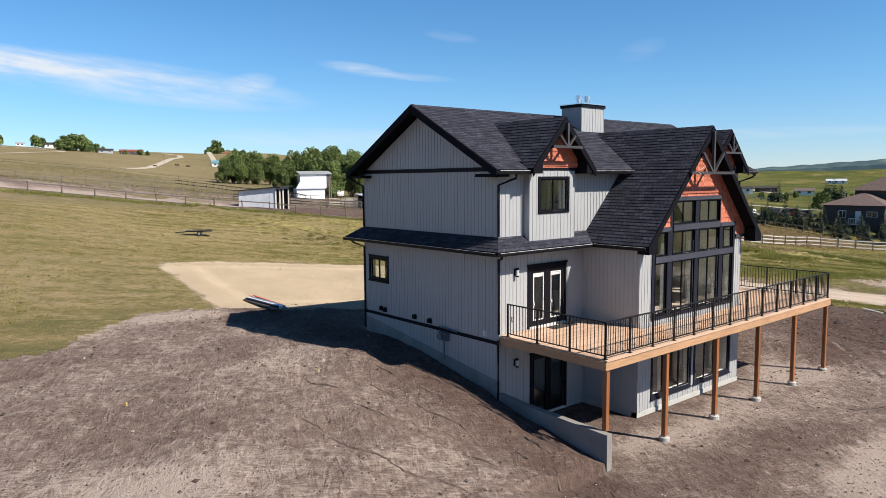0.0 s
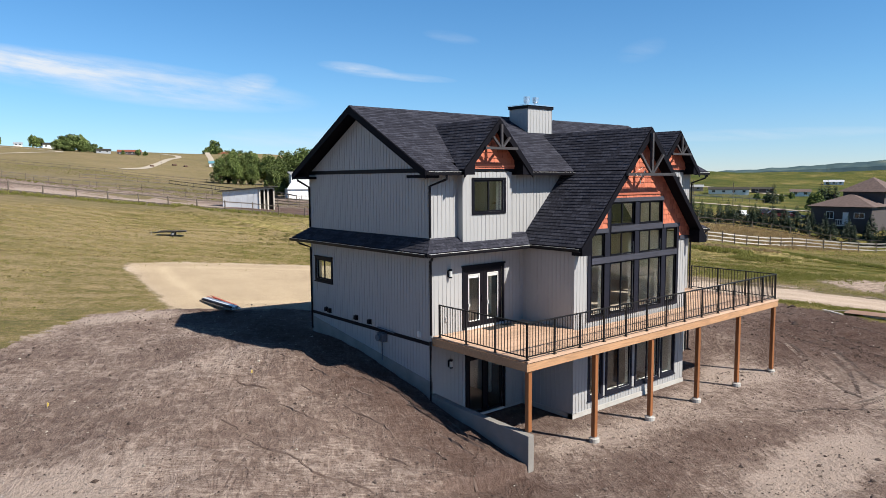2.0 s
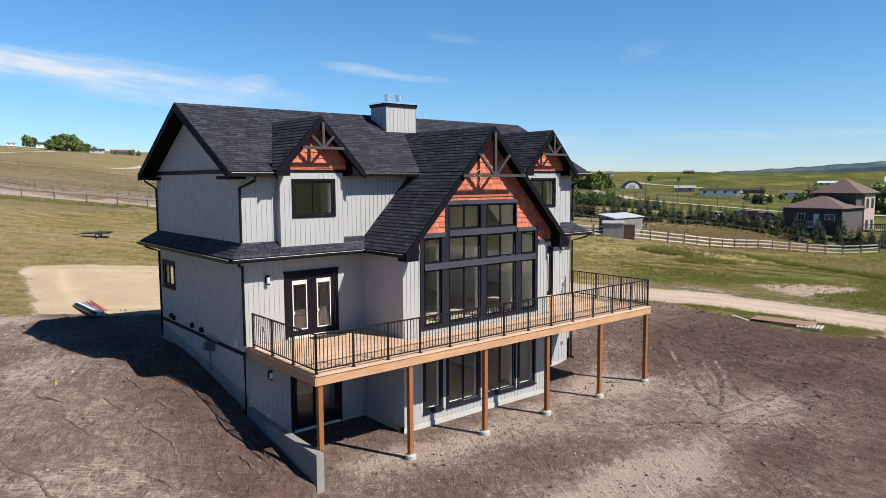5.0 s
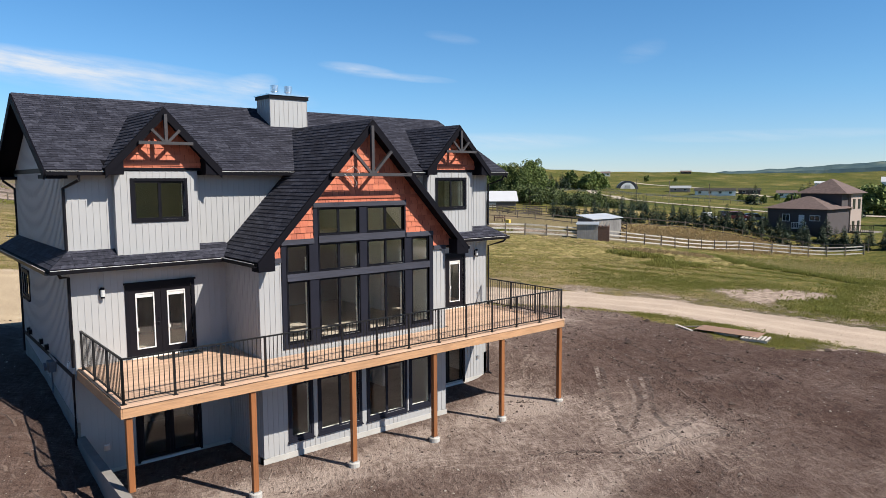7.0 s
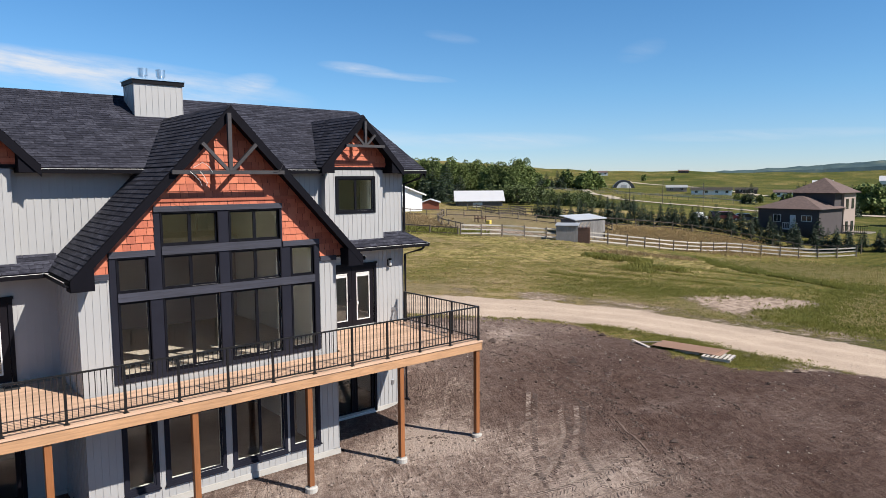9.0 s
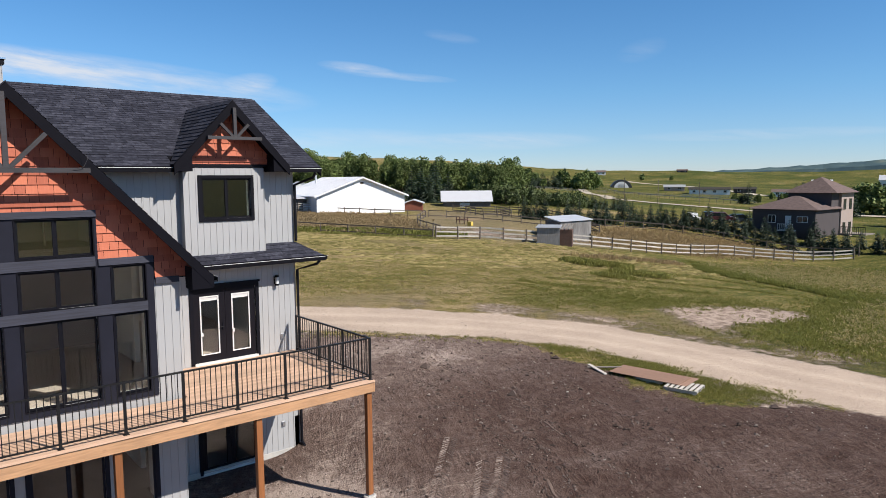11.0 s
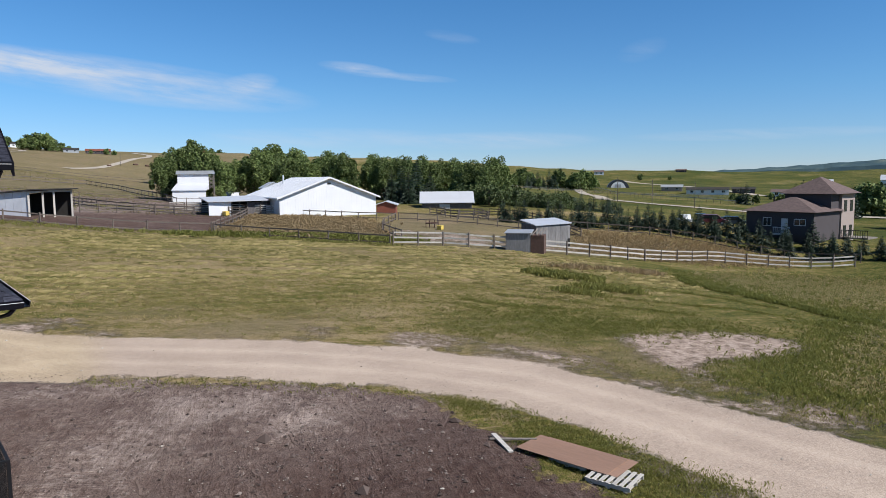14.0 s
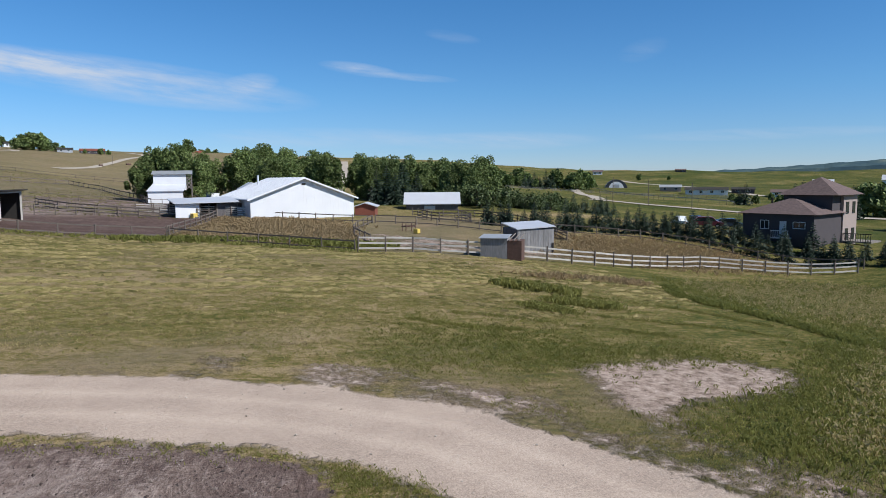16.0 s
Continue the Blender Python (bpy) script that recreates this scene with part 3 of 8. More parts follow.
def make_ground():
    def axis(dense0, dense1, pitch, reach, cuts):
        core = list(np.arange(dense0, dense1, pitch))
        for way, start in ((-1, dense0), (1, dense1)):
            d, p = pitch, start
            while abs(p) < reach:
                d *= 1.065
                p += way * d
                core.append(p)
        return np.array(sorted(core + list(cuts)))
    xs = axis(-24, 46, 0.3, 2600, (-7.66, -7.58, 7.58, 7.64, -3.33, -3.28, 3.38, 3.43))
    ys = axis(-22, 32, 0.3, 2600, (0.03, 0.08, 7.70, 7.76, -2.33, -2.28, -4.41, -4.36))
    x, y = (a.ravel() for a in np.meshgrid(xs, ys))
    z = height_of(x, y)
    soil, grav = polygon_depth(x, y, SOIL), np.maximum(polygon_depth(x, y, PAD), 2.95 - line_gap(x, y, DRIVE))
    bare = np.maximum(polygon_depth(x, y, BARE), 0.8 - np.hypot((x - 30.9) * 0.7, (y + 4.5) * 1.5))
    bare = np.maximum(bare, np.maximum(0.8 - line_gap(x, y, [(27.5, 8.5), (28.8, 3.0), (28.6, -2.5), (29.5, -7)]) - 0.35, -2.5))
    rough = np.array([noise.fractal((a * 0.9, b * 0.9, 0.3), 0.7, 2.1, 4) if abs(a) < 60 and -40 < b < 60 else 0.0 for a, b in zip(x, y)])
    lump = np.array([noise.noise((a * 0.28, b * 0.28, 7.0)) if abs(a) < 60 and -40 < b < 60 else 0.0 for a, b in zip(x, y)])
    lump2 = np.array([noise.noise((a * 0.07, b * 0.16, 2.0)) for a, b in zip(x, y)])
    on_soil = step(soil, -0.3, 0.6) * (1 - step(grav, -0.4, 0.3))
    near_wall = step(np.maximum(np.maximum(-7.7 - x, x - 7.68), np.maximum(-4.5 - y, y - 7.8)), 0.2, 1.6)
    z = z + on_soil * (0.075 * rough + 0.10 * lump * near_wall) + (1 - on_soil) * (1 - step(grav, -0.3, 0.3)) * (0.045 * rough + 0.05 * lump)
    z = z - 0.05 * step(grav, -0.2, 0.5) * on_soil
    # heaped crest of loose fill beside the house and along the retaining wall
    crest = line_gap(x, y, [(-11.3, 5.6), (-10.2, 3.2), (-9.2, -0.5), (-8.7, -3.6)])
    z = z + 0.24 * np.exp(-(crest / 0.9) ** 2) * (0.7 + 0.6 * lump)
    z = mesh_cut(x, y, z)
    r, turn = np.hypot(x, y + 18), np.degrees(np.arctan2(x, y + 18))
    green = np.interp(turn, (-20, 8, 25, 40, 52, 62, 75), (0.42, 0.39, 0.42, 0.50, 0.66, 0.78, 0.83))
    green = green + np.where(r > 140, np.interp(turn, (0, 20, 35, 50, 60), (0.02, 0.10, 0.24, 0.54, 0.52)), 0)
    paddock = step(r, 84, 96) * (1 - step(r, 135, 190)) * (1 - step(turn, 20, 30))
    green = green - 0.26 * paddock - 0.10 * step(r, 190, 260) * (1 - step(turn, 12, 28))
    hill = np.array([noise.noise((a * 0.011, b * 0.011, 5.0)) for a, b in zip(x, y)])
    green = green + step(r, 110, 200) * 0.28 * hill
    green = np.where((soil > -2.5) & (x < 8), green + 0.12, green)
    pen = polygon_depth(x, y, [(14, 70), (20, 65), (35, 62), (42, 68), (52, 84), (44, 92), (22, 84)])
    yard = polygon_depth(x, y, [(36, 62), (48, 43), (55, 35.5), (69, 33), (84, 36), (84, 72), (74, 80), (66, 68), (58, 62), (46, 72)])
    soil = np.maximum(soil, pen * 0.6)
    strip = polygon_depth(x, y, [(-60, 92), (-30, 80), (-10, 76.5), (8, 72.5), (15, 70), (20, 77), (5, 80), (-10, 84), (-30, 90), (-60, 104)])
    soil = np.maximum(soil, strip * 0.5)
    soil = np.maximum(soil, np.where(paddock > 0.3, 0.2 + 1.9 * lump2, -3))
    bare = np.maximum(bare, np.where(r > 95, -3, np.minimum(yard * 0.25 - 1.2, 0.2)))
    green = green - 0.30 * step(yard, -2, 3)
    verge = (x > 8) & (soil < 0.2) & (soil > -3.2) & (grav < 0.1) & (grav > -3.0)
    bare = np.where(verge, np.maximum(bare, np.minimum(-0.15 + 2.0 * lump, 0.12)), bare)
    for poly in ([(37, 62), (41, 68), (52, 84), (58, 80), (62, 71), (58, 61), (52, 52), (45, 51)], [(72, 38), (84, 48), (96, 36), (99, 24), (90, 26), (78, 30)]):
        green = green - 0.26 * step(polygon_depth(x, y, poly), -1, 1.5)
    green = green - 0.10
    for cx, cy, sx, sy, h in ((34, 10, 6, 4, 0.4), (22, 24, 10, 4, 0.3), (20, 45, 16, 8, -0.25), (42, 32, 12, 8, -0.2), (0, 45, 12, 8, -0.2), (50, 0, 14, 8, 0.28), (66, 10, 16, 10, 0.22), (46, 10, 12, 6, 0.12), (30, 13, 3.5, 3, 0.2), (26, 20.5, 7, 2.5, 0.3), (22, 15, 9, 2.5, -0.35), (30, 4, 4, 6, -0.25), (84, 36, 9, 8, 0.2), (-18, 24, 5, 9, -0.2), (-24, 40, 8, 8, 0.2), (30, 18, 7, 3, 0.25), (12, 32, 8, 3, 0.2), (36, 46, 9, 4, 0.2)):
        green = green + h * np.exp(-((x - cx) / sx) ** 2 - ((y - cy) / sy) ** 2)
    verge = polygon_depth(x, y, [(27.2, 6), (30.4, 6.2), (32.6, 1.0), (32.4, -2.4), (30, -6.4), (28, -8)])
    bare = np.maximum(bare, np.minimum(np.minimum(verge, 0.3) - 0.45 + 1.2 * lump, 0.1))
    dry = 0.5 + 0.0 * x
    for cx, cy, sx, sy, h in ((7.2, -9.0, 2.0, 1.3, 0.5), (-1.2, -9.4, 3.6, 1.3, 0.75), (2.2, -9.6, 2.4, 1.0, 0.35), (0, -4.9, 7, 0.9, 0.22), (-2.5, -4.0, 3.6, 0.8, 0.36), (2.0, -3.4, 3.0, 0.8, 0.3), (3.5, -6.0, 3.2, 1.4, 0.22), (5.6, -3.2, 1.5, 0.9, 0.55), (6.9, -4.2, 1.3, 0.7, 0.45), (8.2, -6.2, 1.8, 1.2, 0.2), (-5.4, -3.4, 1.6, 0.8, 0.3), (-18.9, -1.0, 2.0, 1.4, 0.45), (-13.4, 5.6, 3.0, 1.6, 0.16),
                          (-13.5, 14.6, 2.6, 0.8, 0.5), (-17.5, 13.4, 1.4, 0.8, 0.4), (14, 5.3, 1.8, 1.1, 0.34), (16.3, 3.1, 1.6, 0.9, 0.26), (11, 3.6, 1.6, 1.2, 0.25), (15, 4.5, 6, 4.0, 0.12), (12.8, -7.0, 0.9, 0.7, 0.3), (15, -10, 2.5, 1.2, 0.12), (12, 9.5, 3.2, 1.6, 0.22), (13.6, 6.8, 1.6, 0.9, 0.2), (6.5, -2.4, 1.6, 1.0, 0.35), (4.2, -10.6, 2.2, 1.2, -0.2), (9.0, -4.4, 1.8, 1.2, -0.15)):
        dry = dry + h * np.exp(-((x - cx) / sx) ** 2 - ((y - cy) / sy) ** 2)
    dry = dry + 0.16 * step(-x, 9, 12) + 0.25 * step(strip, -1, 1) + 0.22 * paddock - 0.36 * step(pen, -1, 1)
    dry = dry - 0.26 * step(x, 8.5, 12.5) * step(2 - y, 0, 5) - 0.16 * step(-x, 7.5, 8.0) * (1 - step(-x, 9.5, 12.0)) * step(y, -9, -5)
    worn = 0.95 * step(r, 76, 90) * (1 - step(turn, 24, 33)) * (1 - 0.3 * step(r, 230, 320))
    worn = np.maximum(worn, 0.9 * step(yard, -2, 2)) * (1 - step(strip, 0, 2))
    worn = np.maximum(worn, 0.35 * step(-x, 0, 16) * step(soil, -9, -1) * (soil < 0))
    for cx, cy, sx, sy, h in ((20, 15.5, 7, 2.2, 0.55), (16.8, 21, 3, 2, 0.4), (29, 4, 3.0, 5, 0.6), (31, -6, 4, 2, 0.4), (36, 44, 18, 9, 0.3), (33.5, 1.5, 4, 2.4, 0.75), (30, 9, 3.5, 3, 0.45), (36, 4, 3, 1.6, 0.5)):
        worn = np.maximum(worn, h * np.exp(-((x - cx) / sx) ** 2 - ((y - cy) / sy) ** 2))
    nx, ny = len(xs), len(ys)
    i = (np.arange(ny - 1)[:, None] * nx + np.arange(nx - 1)).ravel()
    me = bpy.data.meshes.new("ground")
    NET.update(xs=xs, ys=ys, z=z.reshape(ny, nx))
    me.from_pydata(np.stack([x, y, z], 1).tolist(), [], np.stack([i, i + 1, i + nx + 1, i + nx], 1).tolist())
    for name, values in (("soil", soil), ("gravel", grav), ("bare", bare), ("green", green), ("dry", dry), ("worn", worn), ("sandy", step(polygon_depth(x, y, PAD), -1.0, 1.0))):
        me.attributes.new(name, 'FLOAT', 'POINT').data.foreach_set("value", np.clip(values, -3, 3).astype(np.float32))
    me.shade_smooth()
    me.materials.append(M["ground"])
    return tagged(new("ground", me), "rolling prairie ground with bare turned soil, mown grass and gravel", "ground", kind="structure")


ground = make_ground()

# ---- the house ----
XL, XR, DEEP = -7.70, 7.68, 7.80
RIDGE_Y, RIDGE_Z, EAVE_Y, EAVE_Z = 3.87, 10.87, -0.50, 8.53
BAY_L, BAY_R, BAY_Y = -3.38, 3.48, -2.37
front, left_w = Plane((0, 0, 0), (1, 0, 0), (0, -1, 0)), Plane((XL, 0, 0), (0, 1, 0), (-1, 0, 0))
right_w, rear_w = Plane((XR, 0, 0), (0, 1, 0), (1, 0, 0)), Plane((0, DEEP, 0), (1, 0, 0), (0, 1, 0))
bay_f = Plane((0, BAY_Y, 0), (1, 0, 0), (0, -1, 0))
bay_l, bay_r = Plane((BAY_L, 0, 0), (0, 1, 0), (-1, 0, 0)), Plane((BAY_R, 0, 0), (0, 1, 0), (1, 0, 0))

house = thing("house", "two-storey house with pale ribbed siding, black trim and charcoal roof", "house")


def B():
    return bmesh.new()


def walled(name, pl, u0, u1, z0, z1, holes=(), rib=True, pitch=0.172, label=""):
    """An outer wall: siding outside, drywall inside, ribs standing proud."""
    w = part(name, pl.panel(B(), u0, u1, z0, z1, -0.09, 0.0, holes), "siding", house, label)
    part("lining", pl.panel(B(), u0 + 0.1, u1 - 0.1, z0, z1, -0.22, -0.094, holes), "drywall", w)
    if rib:
        part("ribbing", pl.battens(B(), u0, u1, z0, z1, pitch, holes), "siding", w, kind="stuff")
    return w


def window(pl, u0, u1, z0, z1, cols=2, trim=0.10, material="black", out=0.03, label="black-framed sliding window", ledges=True):
    """A window in its opening: casing, sashes and panes."""
    bm = B()
    pl.panel(bm, u0 - trim, u1 + trim, z0 - trim, z1 + trim, 0.0, out, [(u0, u1, z0, z1)])
    w = part("window", bm, material, house, label)
    if trim > 0.05 and ledges:
        bm = B()
        pl.block(bm, u0 - trim - 0.02, u1 + trim + 0.02, z1 + trim, z1 + trim + 0.05, 0.0, out + 0.03)
        part("head_trim", bm, material, w)
        bm = B()
        pl.block(bm, u0 - trim - 0.02, u1 + trim + 0.02, z0 - trim - 0.04, z0 - trim, 0.0, out + 0.04)
        part("sill", bm, material, w)
    for k in range(cols):
        a, b = u0 + (u1 - u0) * k / cols, u0 + (u1 - u0) * (k + 1) / cols
        d = -0.02 - 0.022 * (k % 2)
        bm = B()
        pl.panel(bm, a, b, z0, z1, d - 0.02, d + 0.02, [(a + 0.045, b - 0.045, z0 + 0.045, z1 - 0.045)])
        s = part("sash", bm, material, w)
        bm = B()
        pl.block(bm, a + 0.04, b - 0.04, z0 + 0.04, z1 - 0.04, d - 0.006, d + 0.004)
        g = part("pane", bm, "glass", s)
        g.visible_shadow = False
    return w


def french_door(pl, u0, u1, z0, z1, lite=True, label="black double patio door with two glass lites"):
    bm = B()
    pl.panel(bm, u0, u1, z0, z1, 0.0, 0.035, [(u0 + 0.10, u1 - 0.10, z0 - 1, z1 - 0.10)])
    pl.block(bm, u0 - 0.03, u1 + 0.03, z1, z1 + 0.06, 0.0, 0.06)
    d = part("door", bm, "black", house, label)
    bm = B()
    pl.block(bm, u0 + 0.08, u1 - 0.08, z0 - 0.02, z0 + 0.04, -0.1, 0.07)
    part("threshold", bm, "vinyl", d, "white sill strip")
    mid = (u0 + u1) / 2
    for a, b in ((u0 + 0.10, mid), (mid, u1 - 0.10)):
        la, lb, lz0, lz1 = a + 0.215, b - 0.215, z0 + 0.27, z1 - 0.30
        if not lite:
            la, lb, lz0, lz1 = a + 0.12, b - 0.12, z0 + 0.16, z1 - 0.22
        bm = B()
        pl.panel(bm, a + 0.004, b - 0.004, z0 + 0.04, z1 - 0.10, -0.055, -0.01, [(la, lb, lz0, lz1)])
        leaf = part("door_leaf", bm, "door_black", d)
        bm = B()
        pl.panel(bm, la - 0.034, lb + 0.034, lz0 - 0.034, lz1 + 0.034, -0.01, 0.006, [(la, lb, lz0, lz1)])
        part("lite_frame", bm, "vinyl" if lite else "door_black", leaf, "white glazing frame" if lite else "")
        bm = B()
        pl.block(bm, la - 0.01, lb + 0.01, lz0 - 0.01, lz1 + 0.01, -0.04, -0.03)
        part("pane", bm, "glass", leaf).visible_shadow = False
        if lite:
            bm = B()
            pl.block(bm, la, lb, lz1 - 0.10, lz1, -0.024, -0.012)
            part("blind_box", bm, "vinyl", leaf, "raised white blind")
            bm = B()
            pl.block(bm, la - 0.035, la + 0.03, lz0 + 0.50, lz0 + 0.60, 0.006, 0.03)
            part("blind_slider", bm, "vinyl", leaf)
    bm = B()
    pl.block(bm, mid - 0.10, mid - 0.05, z0 + 0.90, z0 + 1.12, -0.01, 0.012)
    tube(bm, [pl(mid - 0.075, z0 + 0.98, 0.01), pl(mid - 0.075, z0 + 0.98, 0.06), pl(mid - 0.19, z0 + 0.98, 0.06)], 0.011, 6)
    part("lever_handle", bm, "black", d)
    return d


# openings: u0, u1, z0, z1
D1, D2 = (-6.33, -4.36, 3.17, 5.30), (4.52, 6.50, 3.17, 5.30)
BD1, BD2 = (-6.20, -4.30, 0.05, 2.25), (4.62, 6.46, 0.05, 2.25)
COLS = ((-2.50, -1.80), (-1.44, -0.03), (0.30, 1.71), (2.05, 2.74))
ROW3 = [(a, b, 3.46, 5.27) for a, b in COLS]
ROW2 = [(a, b, 5.52, 6.33) for a, b in COLS]
ROW1 = [(a, b, 6.60, 7.39) for a, b in COLS[1:3]]
LOWW = [(-2.50, -1.84, 0.58, 2.22), (-1.50, -0.10, 0.58, 2.22), (0.27, 1.70, 0.58, 2.22), (1.97, 2.76, 0.58, 2.22)]

UP1, UP2 = (-6.10, -4.54, 7.02, 8.30), (4.80, 6.34, 7.02, 8.30)
walled("front_wall", front, XL, BAY_L, 0.0, 8.5, [D1, BD1, UP1], label="pale grey ribbed siding")
walled("front_wall", front, BAY_R, XR, 0.0, 8.5, [D2, BD2, UP2])
for s, edge in ((-1, BAY_L), (1, BAY_R)):
    over_bay = lambda u: 9.90 - 1.06 * abs(u - 0.25)
    top_u = 0.25 + s * 1.32
    w = part("front_wall", prism(B(), [front(edge, over_bay(edge), -0.09), front(top_u, 8.5, -0.09), front(edge, 8.5, -0.09)], front.n * 0.09), "siding", house)
    bm = B()
    for k in range(13):
        u = edge - s * (0.02 + 0.172 * k)
        if over_bay(u) < 8.44:
            front.block(bm, u - 0.016, u + 0.016, over_bay(u), 8.5, 0.0, 0.013)
    part("ribbing", bm, "siding", w, kind="stuff")
LW = (6.22, 7.36, 4.32, 5.10)
walled("side_wall", left_w, 0.092, DEEP - 0.092, 0.0, 8.5, [LW])
walled("side_wall", right_w, 0.092, DEEP - 0.092, 0.0, 8.5)
RW = (5.5, 7.15, 4.05, 5.25)
RC = (-7.42, -5.9, 3.85, 5.25)
walled("rear_wall", rear_w, XL, XR, 0.0, 8.5, [RW, RC])
walled("bay_wall", bay_l, BAY_Y + 0.092, 0.0, 0.0, 6.1)
walled("bay_wall", bay_r, BAY_Y + 0.092, 0.0, 0.0, 6.1)
walled("bay_wall", bay_f, BAY_L, BAY_R, 0.0, 5.95, ROW3 + ROW2 + LOWW, rib=False)

# ribs of the bay front stay clear of the glazed middle
bm = B()
bay_f.battens(bm, BAY_L, -2.72, 0.18, 5.95, 0.172)
bay_f.battens(bm, 2.95, BAY_R, 0.18, 5.95, 0.172)
bay_f.battens(bm, -2.72, 2.95, 0.18, 3.1, 0.172, [(a - 0.12, b + 0.12, c - 0.12, d + 3) for a, b, c, d in LOWW])
part("ribbing", bm, "siding", house, kind="stuff")

# gable triangles of the two end walls
for pl in (left_w, right_w):
    bm = B()
    prism(bm, [pl(0.0, 8.5, -0.09), pl(DEEP, 8.5, -0.09), pl(RIDGE_Y, 10.62, -0.09)], pl.n * 0.09)
    g = part("gable_wall", bm, "siding", house)
    bm = pl.battens(B(), 0.15, DEEP - 0.15, 8.62, 11, 0.172, roof=lambda u: 10.60 - 0.535 * abs(u - RIDGE_Y))
    part("ribbing", bm, "siding", g, kind="stuff")
    bm = B()
    pl.block(bm, -0.02, DEEP, 8.48, 8.62, 0.0, 0.03)
    part("band_board", bm, "black", house, "black band board")
bm = B()
left_w.block(bm, 0.02, DEEP, 2.83, 2.95, 0.0, 0.025)
part("band_board", bm, "black", house)

# foundation strips
bm = B()
prism(bm, [left_w(-0.02, 0.2, -0.06), left_w(DEEP, 1.4, -0.06), left_w(DEEP, 2.72, -0.06), left_w(-0.02, 1.62, -0.06)], left_w.n * 0.075)
part("foundation", bm, "concrete", house, "bare concrete foundation")
bm = B()
bay_f.block(bm, BAY_L - 0.03, BAY_R + 0.03, -0.3, 0.17, -0.2, 0.03)
bay_l.block(bm, BAY_Y - 0.02, 0.0, -0.3, 0.17, -0.2, 0.03)
bay_r.block(bm, BAY_Y - 0.02, 0.0, -0.3, 0.17, -0.2, 0.03)
front.block(bm, BAY_R, XR + 0.02, -0.3, 0.16, -0.2, 0.026)
front.block(bm, XL, BAY_L, -0.3, 0.10, -0.2, 0.026)
right_w.block(bm, 0.0, DEEP, -0.3, 1.1, -0.2, 0.026)
part("foundation", bm, "parge", house, "pale parged foundation")

# floors and inner rooms
for z, y0 in ((-0.12, 0.2), (2.95, 0.2)):
    bm = B()
    box(bm, XL + 0.22, XR - 0.22, y0, DEEP - 0.22, z, z + 0.18)
    box(bm, BAY_L + 0.22, BAY_R - 0.22, BAY_Y + 0.22, y0 - 0.004, z, z + 0.18)
    part("inner_floor", bm, "floorwood" if z > 0 else "concrete", house)
bm = B()
box(bm, XL + 0.22, -3.5, 0.22, DEEP - 0.22, 6.0, 6.2), box(bm, 3.6, XR - 0.22, 0.22, DEEP - 0.22, 6.0, 6.2), box(bm, -3.5, 3.6, 4.6, DEEP - 0.22, 6.0, 6.2)
part("inner_floor", bm, "floorwood", house)
rooms = [(x - 0.07, x + 0.07, 1.6, DEEP - 0.22, 3.13, 9.2) for x in (-3.5, 3.6)] + [(x - 0.07, x + 0.07, 1.6, DEEP - 0.22, 0.06, 2.87) for x in (-3.5, 3.6)]
rooms += [(-3.4, 3.5, 4.9, 5.05, 3.13, 5.98), (XL + 0.22, -3.6, 3.4, 3.52, 0.06, 2.87), (XL + 0.22, -3.6, 3.4, 3.52, 3.14, 5.92), (3.7, XR - 0.22, 3.4, 3.52, 0.06, 2.87), (-3.4, 3.5, 4.2, 4.32, 0.06, 2.87)]
# back walls get a darker colour than the drywall to put in the rooms' dimness
M["greywall"] = plain("grey-green painted wall", (0.20, 0.21, 0.20), 0.8, vary=0.08)
for room in rooms:
    part("inner_wall", box(B(), *room), "greywall" if room[3] - room[2] < 0.2 else "drywall", house)
# added partitions, coloured near-black so the dormer rooms stay dark
M["roomshade"] = plain("unfinished dark board", (0.034, 0.038, 0.046), 0.9)
for x0, x1 in ((XL + 0.22, -3.58), (3.68, XR - 0.22)):
    part("inner_wall", box(B(), x0, x1, 2.4, 2.5, 6.2, 8.4), "roomshade", house)
for slab in ((XL + 0.23, XR - 0.23, 0.23, DEEP - 0.23, 2.88, 2.94), (BAY_L + 0.23, BAY_R - 0.23, BAY_Y + 0.23, 0.19, 2.88, 2.94), (XL + 0.23, -3.5, 0.23, DEEP - 0.23, 5.93, 5.99),
             (3.6, XR - 0.23, 0.23, DEEP - 0.23, 5.93, 5.99), (-3.49, 3.59, 4.6, 4.89, 5.93, 5.99)):
    part("inner_ceiling", box(B(), *slab), "drywall", house)
bm = B()
prism(bm, [(-3.4, 0.2, 8.68), (3.5, 0.2, 8.68), (3.5, RIDGE_Y, 10.62), (-3.4, RIDGE_Y, 10.62)], (0, 0, -0.05))
prism(bm, [(-3.4, RIDGE_Y, 10.62), (3.5, RIDGE_Y, 10.62), (3.5, DEEP - 0.25, 8.68), (-3.4, DEEP - 0.25, 8.68)], (0, 0, -0.05))
for s in (-1, 1):
    prism(bm, [(0.25, BAY_Y + 0.12, 9.75), (0.25 + s * 3.35, BAY_Y + 0.12, 6.2), (0.25 + s * 3.35, 0.0, 6.2), (0.25, 0.0, 9.75)], (0, 0, -0.05))
part("vaulted_ceiling", bm, "drywall", house)
bm = B()
for x in (-1.9, -0.6, 0.7, 2.0):
    bar(bm, (x, 4.6, 6.3), (x, 4.6, 7.2), 0.06)
bar(bm, (-3.4, 4.6, 7.2), (3.5, 4.6, 7.2), 0.08)
part("loft_rail", bm, "floorwood", house)

